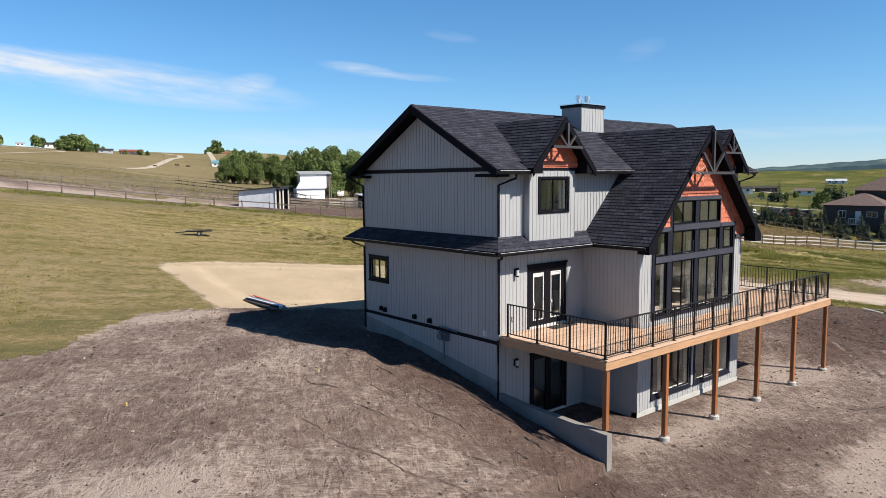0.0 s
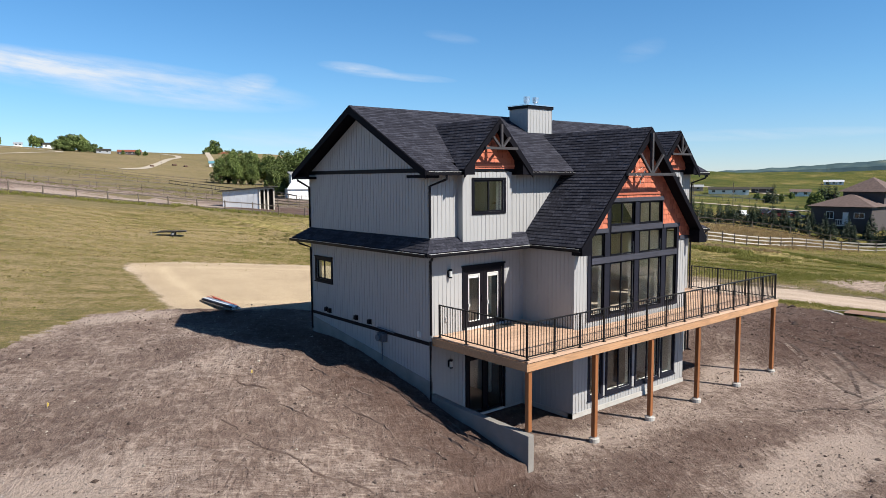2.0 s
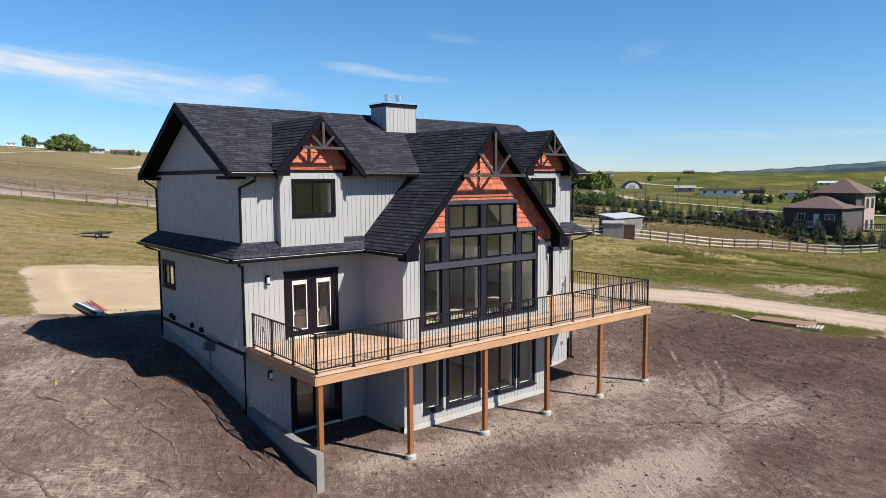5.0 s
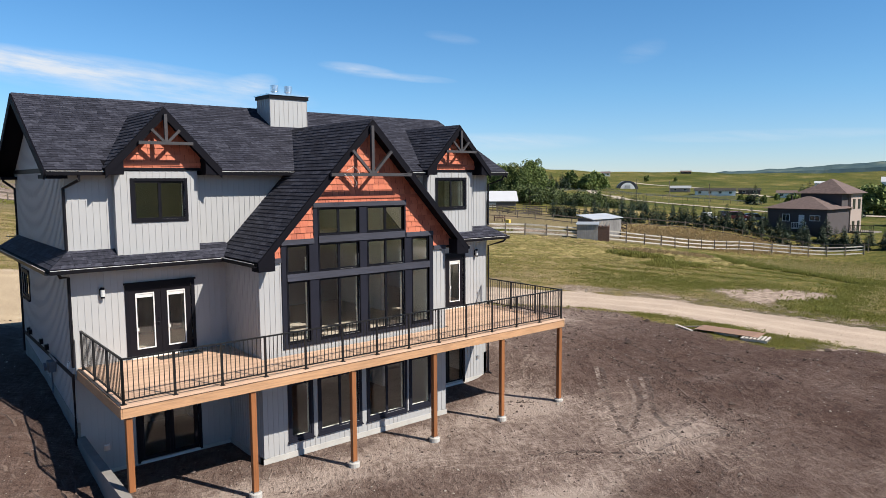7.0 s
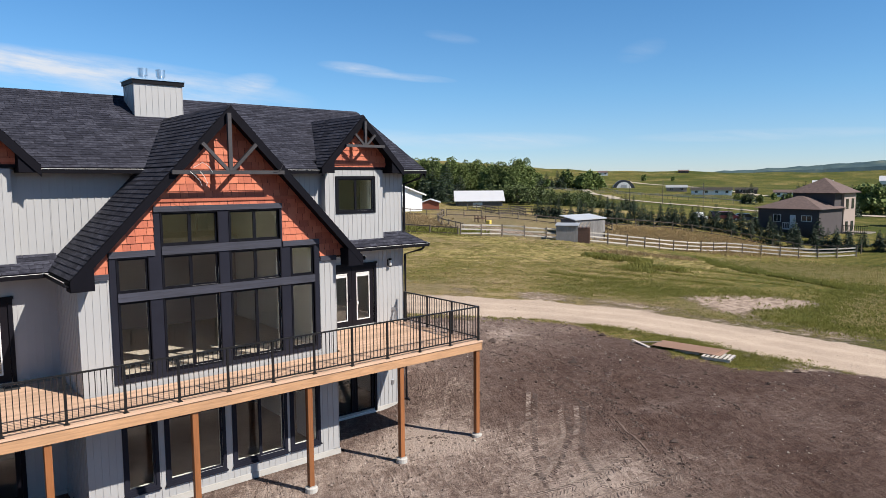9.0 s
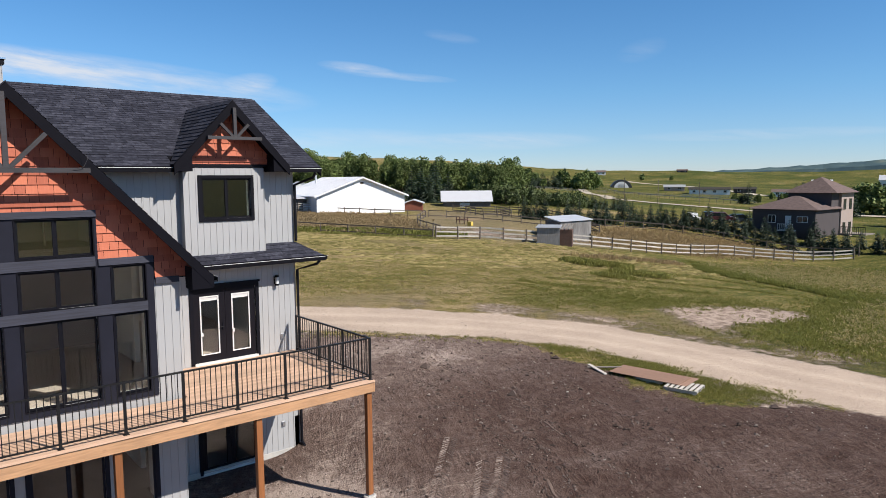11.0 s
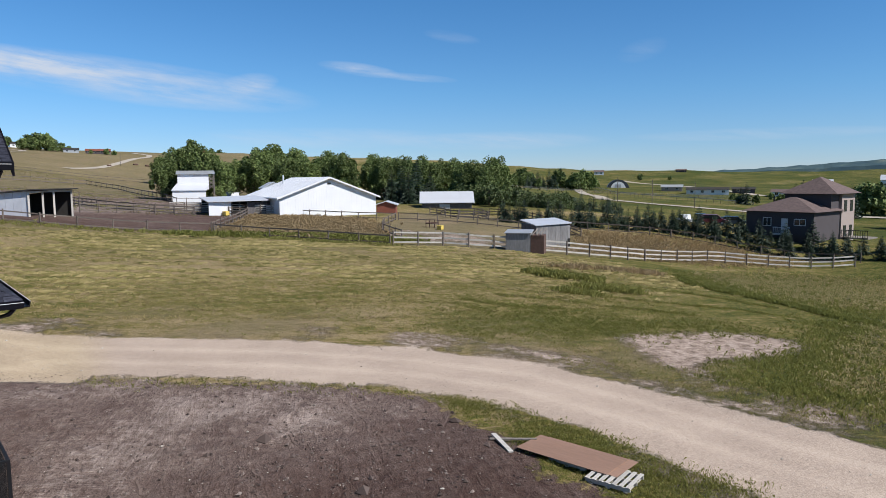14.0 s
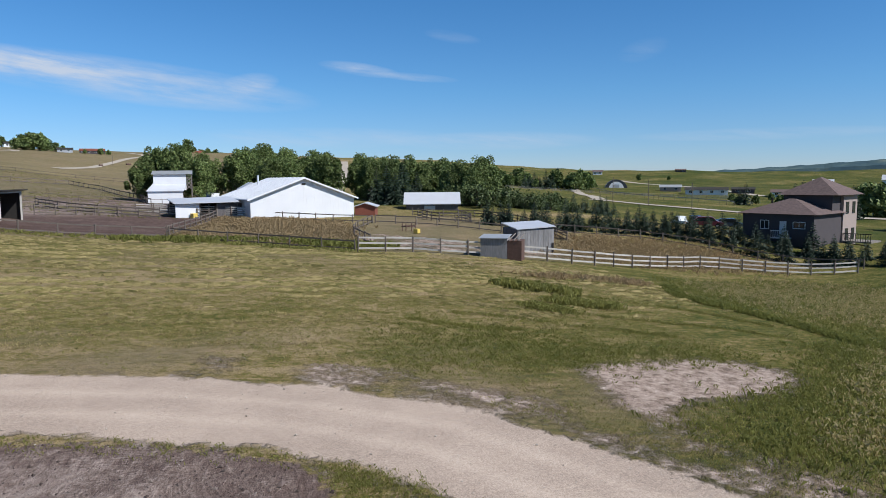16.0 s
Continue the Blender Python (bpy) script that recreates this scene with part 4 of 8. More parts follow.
# ---- roofs ----
RX0, RX1 = -8.22, 8.32
main = [[(RX0, EAVE_Y, EAVE_Z), (RX1, EAVE_Y, EAVE_Z), (RX1, RIDGE_Y, RIDGE_Z), (RX0, RIDGE_Y, RIDGE_Z)],
        [(RX1, 2 * RIDGE_Y - EAVE_Y, EAVE_Z), (RX0, 2 * RIDGE_Y - EAVE_Y, EAVE_Z), (RX0, RIDGE_Y, RIDGE_Z), (RX1, RIDGE_Y, RIDGE_Z)]]
GRADE = (RIDGE_Z - EAVE_Z) / (RIDGE_Y - EAVE_Y)
CUT_Y = EAVE_Y + 4 * 0.145 / math.hypot(1, GRADE)
CUT_Z = EAVE_Z + GRADE * (CUT_Y - EAVE_Y)
main[0] = [(RX0, CUT_Y, CUT_Z), (RX1, CUT_Y, CUT_Z), (RX1, RIDGE_Y, RIDGE_Z), (RX0, RIDGE_Y, RIDGE_Z)]
main += [[(a, EAVE_Y, EAVE_Z), (b, EAVE_Y, EAVE_Z), (b, CUT_Y, CUT_Z), (a, CUT_Y, CUT_Z)] for a, b in ((RX0, -6.78), (-3.72, 4.11), (7.17, RX1))]
bm = B()
for poly in main:
    prism(bm, poly, (0, 0, -0.15))
for x, w in ((RX0 - 0.003, -0.035), (RX1 + 0.003, 0.035)):
    for ye in (EAVE_Y, 2 * RIDGE_Y - EAVE_Y):
        prism(bm, [(x, ye, EAVE_Z - 0.01), (x, RIDGE_Y, RIDGE_Z - 0.01), (x, RIDGE_Y, RIDGE_Z - 0.28), (x, ye, EAVE_Z - 0.26)], (w, 0, 0))
main_roof = part("roof", bm, "soffit", house, "charcoal shingled gable roof with black fascia")
bm = B()
for poly in main:
    courses(bm, poly, (1, 0, 0), 0.145, 0.012, tab=0.36, seed=3)
part("shingle_cover", bm, "shingle", main_roof, kind="stuff")
bm = B()
for k in range(55):
    x = RX0 + k * 0.30
    prism(bm, [(x, RIDGE_Y - 0.13, RIDGE_Z - 0.052), (x, RIDGE_Y, RIDGE_Z + 0.024), (x, RIDGE_Y + 0.13, RIDGE_Z - 0.052)], (0.296, 0, -0.006))
part("ridge_capping", bm, "shingle", main_roof, kind="stuff")
for ya, yb in ((EAVE_Y, 0.55), (2 * RIDGE_Y - EAVE_Y - 1.05, 2 * RIDGE_Y - EAVE_Y)):
    bm = box(B(), RX0 + 0.02, XL, ya, yb, 8.30, 8.40)
    part("soffit_return", bm, "soffit", main_roof)


def gable_roof(cx, half, zr, ze, yf, back, name, low_to=None, seed=5):
    """A front-facing gable roof. back: plan points of the left slope's hidden edge, from ridge to eave, as (offset from the ridge, y)."""
    obs, decks = [], B()
    sh = B()
    slope = (zr - ze) / half
    for s in (-1, 1):
        pts = [(-half, yf), (0, yf)] + back
        poly = [(cx + s * -u, y, zr - slope * abs(u)) for u, y in pts]
        prism(decks, poly, (0, 0, -0.16))
        tri = poly if len(poly) == 4 else None
        if tri:
            courses(sh, tri, (0, 1, 0), 0.145, 0.014, tab=0.40, seed=seed)
        else:
            # split at the wall so that each piece is convex
            p = poly
            courses(sh, [p[1], p[2], p[3], (p[3][0], yf, p[3][2])], (0, 1, 0), 0.145, 0.014, tab=0.40, seed=seed)
            courses(sh, [p[0], (p[4][0], yf, p[4][2]), p[4], p[5]], (0, 1, 0), 0.145, 0.014, tab=0.40, seed=seed + 1)
        prism(decks, [(cx + s * half, yf - 0.002, ze - 0.01), (cx, yf - 0.002, zr - 0.01), (cx, yf - 0.002, zr - 0.30), (cx + s * half, yf - 0.002, ze - 0.27)], (0, -0.035, 0))
    r = part(name, decks, "soffit", house, "steep shingled front gable roof with black rake boards")
    part("shingle_cover", sh, "shingle", r, kind="stuff")
    n = int((back[0][1] - yf) / 0.3)
    bm = B()
    for k in range(n):
        y = yf + k * 0.3
        prism(bm, [(cx - 0.11, y, zr - 0.10), (cx, y, zr + 0.026), (cx + 0.11, y, zr - 0.10)], (0, 0.296, -0.006))
    part("ridge_capping", bm, "shingle", r, kind="stuff")
    return r


def truss(cx, y, zc, half, zr, slope, post, parent, strut=0.45, thick=0.11):
    """Timber truss of a gable: collar beam, king post and two struts."""
    bm = B()
    bar(bm, (cx - half, y, zc), (cx + half, y, zc), thick, thick)
    part("collar_beam", bm, "greywood", parent, "weathered grey collar beam")
    bm = B()
    bar(bm, (cx, y, zc + thick / 2), (cx, y, zr - 0.2), thick, thick, up=(0, 1, 0))
    part("king_post", bm, "greywood", parent)
    for s in (-1, 1):
        u = s * strut
        bm = B()
        bar(bm, (cx + s * 0.06, y, zc + thick / 2), (cx + u, y, zr - slope * abs(u) - 0.22), thick * 0.85, thick * 0.85, up=(0, 1, 0))
        part("strut", bm, "greywood", parent)


S = 1.06
meet = lambda z: RIDGE_Y - (RIDGE_Z - z) / ((RIDGE_Z - EAVE_Z) / (RIDGE_Y - EAVE_Y))
bay_c, bay_h, bay_zr, bay_ze, bay_yf = 0.25, 3.86, 10.06, 5.97, -2.85
u_eave = -(bay_zr - EAVE_Z) / S
bay_roof = gable_roof(bay_c, bay_h, bay_zr, bay_ze, bay_yf, [(0, meet(bay_zr)), (u_eave, EAVE_Y), (u_eave - 0.03, 0.03), (-bay_h, 0.03)], "bay_roof", seed=11)
truss(bay_c - 0.10, bay_yf - 0.10, 8.385, 1.46, bay_zr, S, True, bay_roof, 0.70, 0.098)

for x0_, pts in ((-1.0, ((-0.05, 0.02, 0.1), (0.15, -0.05, 0.22), (0.32, 0, 0.12), (0.42, 0.02, -0.02))), (-0.8, ((-0.1, 0, 0), (-0.02, -0.04, -0.12), (0.06, -0.03, -0.28), (0.03, 0, -0.36))), (-1.15, ((0, 0, 0), (0.1, -0.04, -0.1), (0.22, -0.03, -0.22), (0.28, 0, -0.34))), (1.05, ((0, 0, 0), (0.18, -0.04, 0.06), (0.26, -0.03, 0.22), (0.22, 0, 0.36)))):
    bm = tube(B(), [(bay_c + x0_ + dx, bay_yf - 0.17 + dy, 8.40 + dz) for dx, dy, dz in pts], 0.006, 5)
    part("loose_cable", bm, "vinyl" if x0_ < 0 else "greywood", bay_roof, "loose dangling cable end")

for s in (-1, 1):
    bm = prism(B(), [(bay_c + s * bay_h, bay_yf - 0.03, bay_ze - 0.27), (bay_c + s * (bay_h - 0.5), bay_yf - 0.03, bay_ze - 0.27), (bay_c + s * (bay_h - 0.5), bay_yf - 0.03, bay_ze + 0.24), (bay_c + s * bay_h, bay_yf - 0.03, bay_ze - 0.16)], (0, 0.44, 0))
    part("eave_return", bm, "soffit", bay_roof)

# bay gable wall: upper wall round the glazing
IN = 0.16
bm = B()
bay_f.panel(bm, -2.70, 2.95, 5.95, 6.50, -0.09, 0.0, ROW2)
bay_f.panel(bm, -1.62, 1.79, 6.50, 7.55, -0.09, 0.0, ROW1)
line = lambda z, s: bay_c + s * (bay_zr - IN - z) / S
for s, a, b in ((-1, -2.70, -1.62), (1, 2.95, 1.79)):
    q = [(line(5.95, s), 5.95), (a, 5.95), (a, 6.50), (b, 6.50), (b, 7.55), (bay_c, 7.55), (bay_c, bay_zr - IN)]
    prism(bm, [bay_f(u, z, -0.09) for u, z in q], bay_f.n * 0.09)
bmesh.ops.remove_doubles(bm, verts=bm.verts[:], dist=0.0005)
gw = part("gable_wall", bm, "black", house)
singles = []
for s, a, b in ((-1, -2.70, -1.62), (1, 2.95, 1.79)):
    courses(None, [bay_f(u, z, 0.004) for u, z in ((line(5.98, s), 5.98), (a, 5.98), (a, 6.50), (line(6.50, s), 6.50))], (1, 0, 0), 0.185, 0.022, 0.23, 21, singles, (0, -1, 0))
    courses(None, [bay_f(u, z, 0.004) for u, z in ((line(6.50, s), 6.50), (b, 6.50), (b, 7.55), (line(7.55, s), 7.55))], (1, 0, 0), 0.185, 0.022, 0.23, 22, singles, (0, -1, 0))
courses(None, [bay_f(u, z, 0.004) for u, z in ((line(7.55, -1), 7.55), (line(7.55, 1), 7.55), (bay_c, bay_zr - IN))], (1, 0, 0), 0.185, 0.022, 0.23, 23, singles, (0, -1, 0))
for bm in singles:
    bm.normal_update()
    for f in bm.faces:
        if f.normal.y > 0.2:
            f.normal_flip()
    part("shake", bm, "shake", gw)
bm = B()
bay_f.block(bm, line(7.72, -1) + 0.05, line(7.72, 1) - 0.05, 7.66, 7.76, 0.0, 0.055)
part("belly_band", bm, "shake", gw, "red-stained belly board")
# slate trim round the glazing and rough timber bands between the rows
bm = B()
bay_f.panel(bm, -2.68, 2.92, 3.30, 6.50, 0.0, 0.035, ROW3 + ROW2)
bay_f.panel(bm, -1.62, 1.79, 6.50, 7.54, 0.0, 0.035, ROW1)
trim = part("window_surround", bm, "slate", house, "dark slate trim round tall bay glazing")
for a, b, c, d in ((-2.52, 2.76, 5.29, 5.50), (-1.46, 1.73, 6.36, 6.57), (-1.62, 1.79, 7.42, 7.56), (-2.68, -1.62, 6.36, 6.51), (1.79, 2.92, 6.36, 6.51), (BAY_L + 0.01, -2.70, 5.86, 6.0), (2.95, BAY_R - 0.01, 5.86, 6.0)):
    bm = B()
    bay_f.block(bm, a, b, c, d, 0.036, 0.07)
    part("timber_band", bm, "slatewood", trim, "blue-grey stained timber band")
for k, (a, b, c, d) in enumerate(ROW3 + ROW2 + ROW1):
    window(bay_f, a, b, c, d, 1 if b - a < 1 else 2, 0.028, "black", 0.05, "black-framed fixed bay window pane")
for a, b, c, d in LOWW:
    window(bay_f, a, b, c, d, 1 if b - a < 1 else 2, 0.09, "slate", 0.03, "slate-trimmed basement window")

# ---- dormers over the two upper windows ----
for cx, b0, b1, w0, w1 in ((-5.25, -6.52, -4.24, -6.02, -4.62), (5.64, 4.41, 6.66, 4.88, 6.26)):
    zr, ze, half, yf = 10.26, 8.57, 1.59, -0.70
    r = gable_roof(cx, half, zr, ze, yf, [(0, meet(zr)), (-half, meet(ze))], "dormer_roof", seed=int(cx * 10) + 80)
    truss(cx, yf - 0.085, 9.27, 0.74, zr, S, True, r, 0.38, 0.085)
    face = Plane((0, -0.25, 0), (1, 0, 0), (0, -1, 0))
    hole = [(w0, w1, 7.15, 8.22)]
    bm = face.panel(B(), b0, b1, 6.0, 8.5, -0.09, 0.0, hole)
    box(bm, b0, b0 + 0.08, -0.16, 0.0, 6.0, 8.5), box(bm, b1 - 0.08, b1, -0.16, 0.0, 6.0, 8.5)
    w = part("dormer_wall", bm, "siding", house)
    bm = face.battens(B(), b0, b1, 6.0, 8.5, 0.172, [(w0 - 0.08, w1 + 0.08, 7.07, 8.30)])
    part("ribbing", bm, "siding", w, kind="stuff")
    part("lining", face.panel(B(), b0 + 0.08, b1 - 0.08, 6.2, 8.5, -0.2, -0.094, hole), "drywall", w)
    window(face, w0, w1, 7.15, 8.22, 2, 0.085, ledges=False)
    tri = [(cx - 1.42, 8.60), (cx + 1.42, 8.60), (cx, 10.10)]
    bm = B()
    prism(bm, [face(u, z, -0.09) for u, z in tri], face.n * 0.09)
    gw = part("gable_wall", bm, "black", house)
    bm = courses(B(), [face(u, z, 0.004) for u, z in tri], (1, 0, 0), 0.185, 0.022, 0.23, int(cx) + 40, None, (0, -1, 0))
    for f in bm.faces:
        if f.normal.y > 0.2:
            f.normal_flip()
    part("shake_cladding", bm, "shake", gw, kind="stuff")
    bm = B()
    face.block(bm, cx - 1.16, cx + 1.16, 8.66, 8.75, 0.0, 0.05)
    part("band_board", bm, "shake", gw, "red-stained board under the shakes")
    bm = B()
    face.block(bm, cx - 1.3, cx + 1.3, 8.52, 8.60, 0.0, 0.03)
    part("head_board", bm, "black", gw)
    for s in (-1, 1):
        bm = B()
        prism(bm, [(cx + s * half, yf, ze - 0.17), (cx + s * 1.12, yf, ze - 0.17), (cx + s * 1.12, yf, ze + 0.30), (cx + s * half, yf, ze - 0.12)], (0, 0.70, 0))
        part("eave_return", bm, "soffit", r)

# ---- skirt roof between the storeys ----
SK0, SKW, OUT = 5.95, 6.36, 0.56
x0, x1, y0, y1 = XL - OUT, XR + OUT + 0.1, -OUT, DEEP + OUT
sk = [[(x0, y1, SK0), (x0, y0, SK0), (XL, 0, SKW), (XL, DEEP, SKW)], [(x1, y0, SK0), (x1, y1, SK0), (XR, DEEP, SKW), (XR, 0, SKW)],
      [(x0, y0, SK0), (BAY_L + 0.05, y0, SK0), (BAY_L + 0.05, 0, SKW), (XL, 0, SKW)], [(bay_c + bay_h - 0.45, y0, SK0), (x1, y0, SK0), (XR, 0, SKW), (bay_c + bay_h - 0.45, 0, SKW)],
      [(x1, y1, SK0), (x0, y1, SK0), (XL, DEEP, SKW), (XR, DEEP, SKW)]]
bm = B()
for poly in sk:
    prism(bm, poly, (0, 0, -0.14))
skirt = part("skirt_roof", bm, "soffit", house, "narrow shingled skirt roof over the lower storey")
bm = B()
for poly, al in zip(sk, ((0, 1, 0), (0, 1, 0), (1, 0, 0), (1, 0, 0), (1, 0, 0))):
    courses(bm, poly, al, 0.145, 0.012, tab=0.36, seed=31)
part("shingle_cover", bm, "shingle", skirt, kind="stuff")


# ---- gutters and downpipes ----
def gutter(a, b, side):
    """An eaves gutter from a to b, its drip edge white for sun glint; side: the way out from the wall."""
    a, b, s = Vector(a), Vector(b), Vector(side)
    bm = B()
    prism(bm, [a, a + s * 0.11, a + s * 0.125 + Vector((0, 0, 0.105)), a + s * 0.105 + Vector((0, 0, 0.105)), a + s * 0.095 + Vector((0, 0, 0.02)), a + s * 0.012 + Vector((0, 0, 0.02)), a + s * 0.01 + Vector((0, 0, 0.10)), a + Vector((0, 0, 0.10))], b - a)
    g = part("gutter", bm, "gutter", house)
    bm = B()
    # white vinyl stands in for the glint along the metal edge
    bar(bm, a + s * 0.116 + Vector((0, 0, 0.112)), b + s * 0.116 + Vector((0, 0, 0.112)), 0.015, 0.010)
    part("gutter_lip", bm, "vinyl", g, "gutter lip with its sun glint painted white")
    return g


zg = EAVE_Z - 0.15
for a, b in ((RX0 + 0.02, -6.84), (-3.66, -1.25), (1.75, 4.05), (7.23, RX1 - 0.02)):
    gutter((a, EAVE_Y, zg), (b, EAVE_Y, zg), (0, -1, 0))
zs = SK0 - 0.13
gutter((x0, y0, zs), (BAY_L - 0.25, y0, zs), (0, -1, 0))
gutter((bay_c + bay_h + 0.02, y0, zs), (x1, y0, zs), (0, -1, 0))
gutter((x0, y0, zs), (x0, y1, zs), (-1, 0, 0))
gutter((x1, y0, zs), (x1, y1, zs), (1, 0, 0))
gutter((bay_c - bay_h, bay_yf + 0.02, bay_ze - 0.14), (bay_c - bay_h, y0, bay_ze - 0.14), (-1, 0, 0))
gutter((bay_c + bay_h, bay_yf + 0.02, bay_ze - 0.14), (bay_c + bay_h, y0, bay_ze - 0.14), (1, 0, 0))


def downpipe(pts):
    bm = B()
    tube(bm, pts, 0.045, 6)
    return part("downpipe", bm, "gutter", house)


downpipe([(-7.45, EAVE_Y - 0.06, zg), (-7.45, EAVE_Y - 0.06, zg - 0.12), (XL - 0.04, -0.06, zg - 0.34), (XL - 0.04, -0.06, SKW + 0.02)])
downpipe([(XL - 0.35, y0 + 0.02, zs), (XL - 0.30, y0 + 0.1, zs - 0.10), (XL - 0.04, -0.07, zs - 0.16), (XL - 0.04, -0.07, 3.2)])
downpipe([(XL - 0.06, -0.06, 3.0), (XL - 0.06, -0.06, 0.95), (XL - 0.06, -0.2, 0.8)])
downpipe([(XR + 0.45, EAVE_Y - 0.06, zg), (XR + 0.40, EAVE_Y, zg - 0.15), (XR + 0.02, -0.07, zg - 0.36), (XR + 0.02, -0.07, SKW + 0.02)])
downpipe([(XR + 0.5, y0 - 0.04, zs), (XR + 0.42, y0, zs - 0.1), (XR + 0.03, -0.08, zs - 0.28), (XR + 0.03, -0.08, 0.3), (XR + 0.03, -0.3, 0.18)])
downpipe([(XL - OUT + 0.05, DEEP + 0.2, zs), (XL - OUT + 0.1, DEEP + 0.1, zs - 0.1), (XL - 0.03, DEEP - 0.02, zs - 0.28), (XL - 0.03, DEEP - 0.02, 2.2)])
downpipe([(XL - 0.3, 2 * RIDGE_Y - EAVE_Y, zg + 0.02), (XL - 0.3, 2 * RIDGE_Y - EAVE_Y, zg - 0.12), (XL - 0.03, DEEP - 0.02, zg - 0.4), (XL - 0.03, DEEP - 0.02, SKW)])

# ---- doors, windows and fittings on the walls ----
french_door(front, *D1), french_door(front, *D2)
french_door(front, *BD1, lite=False, label="black double basement door with dark glass")
french_door(front, *BD2, lite=False, label="black double basement door with dark glass")
window(rear_w, *RW, cols=2, label="black-framed rear window")
window(rear_w, *RC, cols=2, label="black-framed rear corner window")
window(left_w, *LW, cols=2, label="small black-framed side window")


def wall_lamp(pl, u, z):
    bm = B()
    pl.block(bm, u - 0.06, u + 0.06, z - 0.11, z + 0.11, 0.0, 0.03)
    w = part("wall_lamp", bm, "black", house, "black outdoor wall lamp")
    bm = tube(B(), [pl(u, z - 0.15, 0.10), pl(u, z + 0.15, 0.10)], 0.055, 10)
    part("lamp_shade", bm, "black", w)
    bm = tube(B(), [pl(u, z - 0.10, 0.10), pl(u, z + 0.09, 0.10)], 0.057, 10)
    part("lamp_glass", bm, plain("frosted lamp glass", (0.5, 0.52, 0.52), 0.3), w)
    return w


for u, z in ((-6.92, 5.16), (7.04, 5.28), (-6.92, 2.12)):
    wall_lamp(front, u, z)


def fitting(pl, u, z, w, h, d, material, name, label):
    bm = B()
    pl.block(bm, u - w / 2, u + w / 2, z - h / 2, z + h / 2, 0.0, d)
    f = part(name, bm, material, house, label)
    bm = B()
    pl.block(bm, u - w / 2 - 0.02, u + w / 2 + 0.02, z - h / 2 - 0.02, z + h / 2 + 0.02, 0.0, 0.012)
    part("flange", bm, material, f)
    return f


fitting(front, 7.2, 3.60, 0.09, 0.13, 0.05, "galv", "outlet_box", "grey outdoor outlet box")
fitting(front, -7.05, 3.62, 0.09, 0.13, 0.05, "galv", "outlet_box", "grey outdoor outlet box")
fitting(front, 7.15, 0.95, 0.09, 0.13, 0.05, "galv", "outlet_box", "grey outdoor outlet box")
fitting(front, -7.0, 0.75, 0.12, 0.14, 0.05, "galv", "outlet_box", "grey outdoor outlet box")
for y, z in ((6.62, 3.14), (6.38, 3.11), (4.45, 3.12), (3.55, 3.10)):
    fitting(left_w, y, z, 0.15, 0.15, 0.10, "black", "wall_vent", "black hooded wall vent")
fitting(left_w, 0.62, 3.12, 0.12, 0.16, 0.05, "vinyl", "outlet_box", "white outlet cover")
bm = B()
left_w.block(bm, 2.45, 2.85, 2.55, 2.85, 0.02, 0.2)
tube(bm, [left_w(2.65, 2.7, 0.25), left_w(2.65, 2.7, 0.32)], 0.12, 12)
tube(bm, [left_w(2.4, 2.98, 0.08), left_w(1.95, 2.96, 0.08)], 0.03, 6), tube(bm, [left_w(2.4, 2.98, 0.08), left_w(2.95, 3.0, 0.08)], 0.03, 6)
tube(bm, [left_w(2.65, 2.6, 0.1), left_w(2.65, 1.85, 0.1)], 0.025, 6)
part("gas_meter", bm, plain("grey utility meter", (0.12, 0.14, 0.17), 0.45, 0.3), house, "grey gas meter with pipes on side wall")

# ---- chimney ----
ch = Plane((0, 2.5, 0), (1, 0, 0), (0, -1, 0))
CX0, CX1, CY0, CY1 = -0.51, 0.95, 2.5, 3.55
bm = box(B(), CX0, CX1, CY0, CY1, 9.4, 11.16)
chim = part("chimney", bm, "siding", house, "siding-clad chimney chase with metal cap")
bm = ch.battens(B(), CX0, CX1, 9.4, 11.14, 0.172)
Plane((CX0, 0, 0), (0, 1, 0), (-1, 0, 0)).battens(bm, CY0, CY1, 9.4, 11.14, 0.172)
part("ribbing", bm, "siding", chim, kind="stuff")
bm = box(B(), CX0 - 0.05, CX1 + 0.05, CY0 - 0.05, CY1 + 0.05, 11.14, 11.26)
part("chimney_trim", bm, "black", chim)
bm = B()
prism(bm, [(CX0 - 0.08, CY0 - 0.08, 11.26), (CX1 + 0.08, CY0 - 0.08, 11.26), (CX1 + 0.08, CY1 + 0.08, 11.26), (CX0 - 0.08, CY1 + 0.08, 11.26)], (0, 0, 0.045))
part("chimney_cap", bm, "flue", chim, "bright metal chimney cap")
for x in (-0.08, 0.46):
    bm = tube(B(), [(x, 3.0, 11.30), (x, 3.0, 11.36), (x, 3.0, 11.37), (x, 3.0, 11.44), (x, 3.0, 11.45), (x, 3.0, 11.66)], [0.16, 0.14, 0.10, 0.10, 0.14, 0.14], 14)
    f = part("flue_pipe", bm, "flue", chim, "bright stainless flue terminal", smooth=False)
    bm = tube(B(), [(x, 3.0, 11.64), (x, 3.0, 11.67)], 0.145, 14)
    part("flue_ring", bm, "flue", f)

# ---- retaining wall, deck and railing ----
bm = B()
prism(bm, [(XL - 0.06, -0.02, -0.3), (XL - 0.06, -4.42, -0.3), (XL - 0.06, -4.42, 1.06), (XL - 0.06, -1.2, 1.14), (XL - 0.06, -0.02, 1.22)], (0.22, 0, 0))
retaining_wall = part("retaining_wall", bm, "concrete")
tagged(retaining_wall, "bare concrete retaining wall beside the basement patio", "wall", kind="structure")

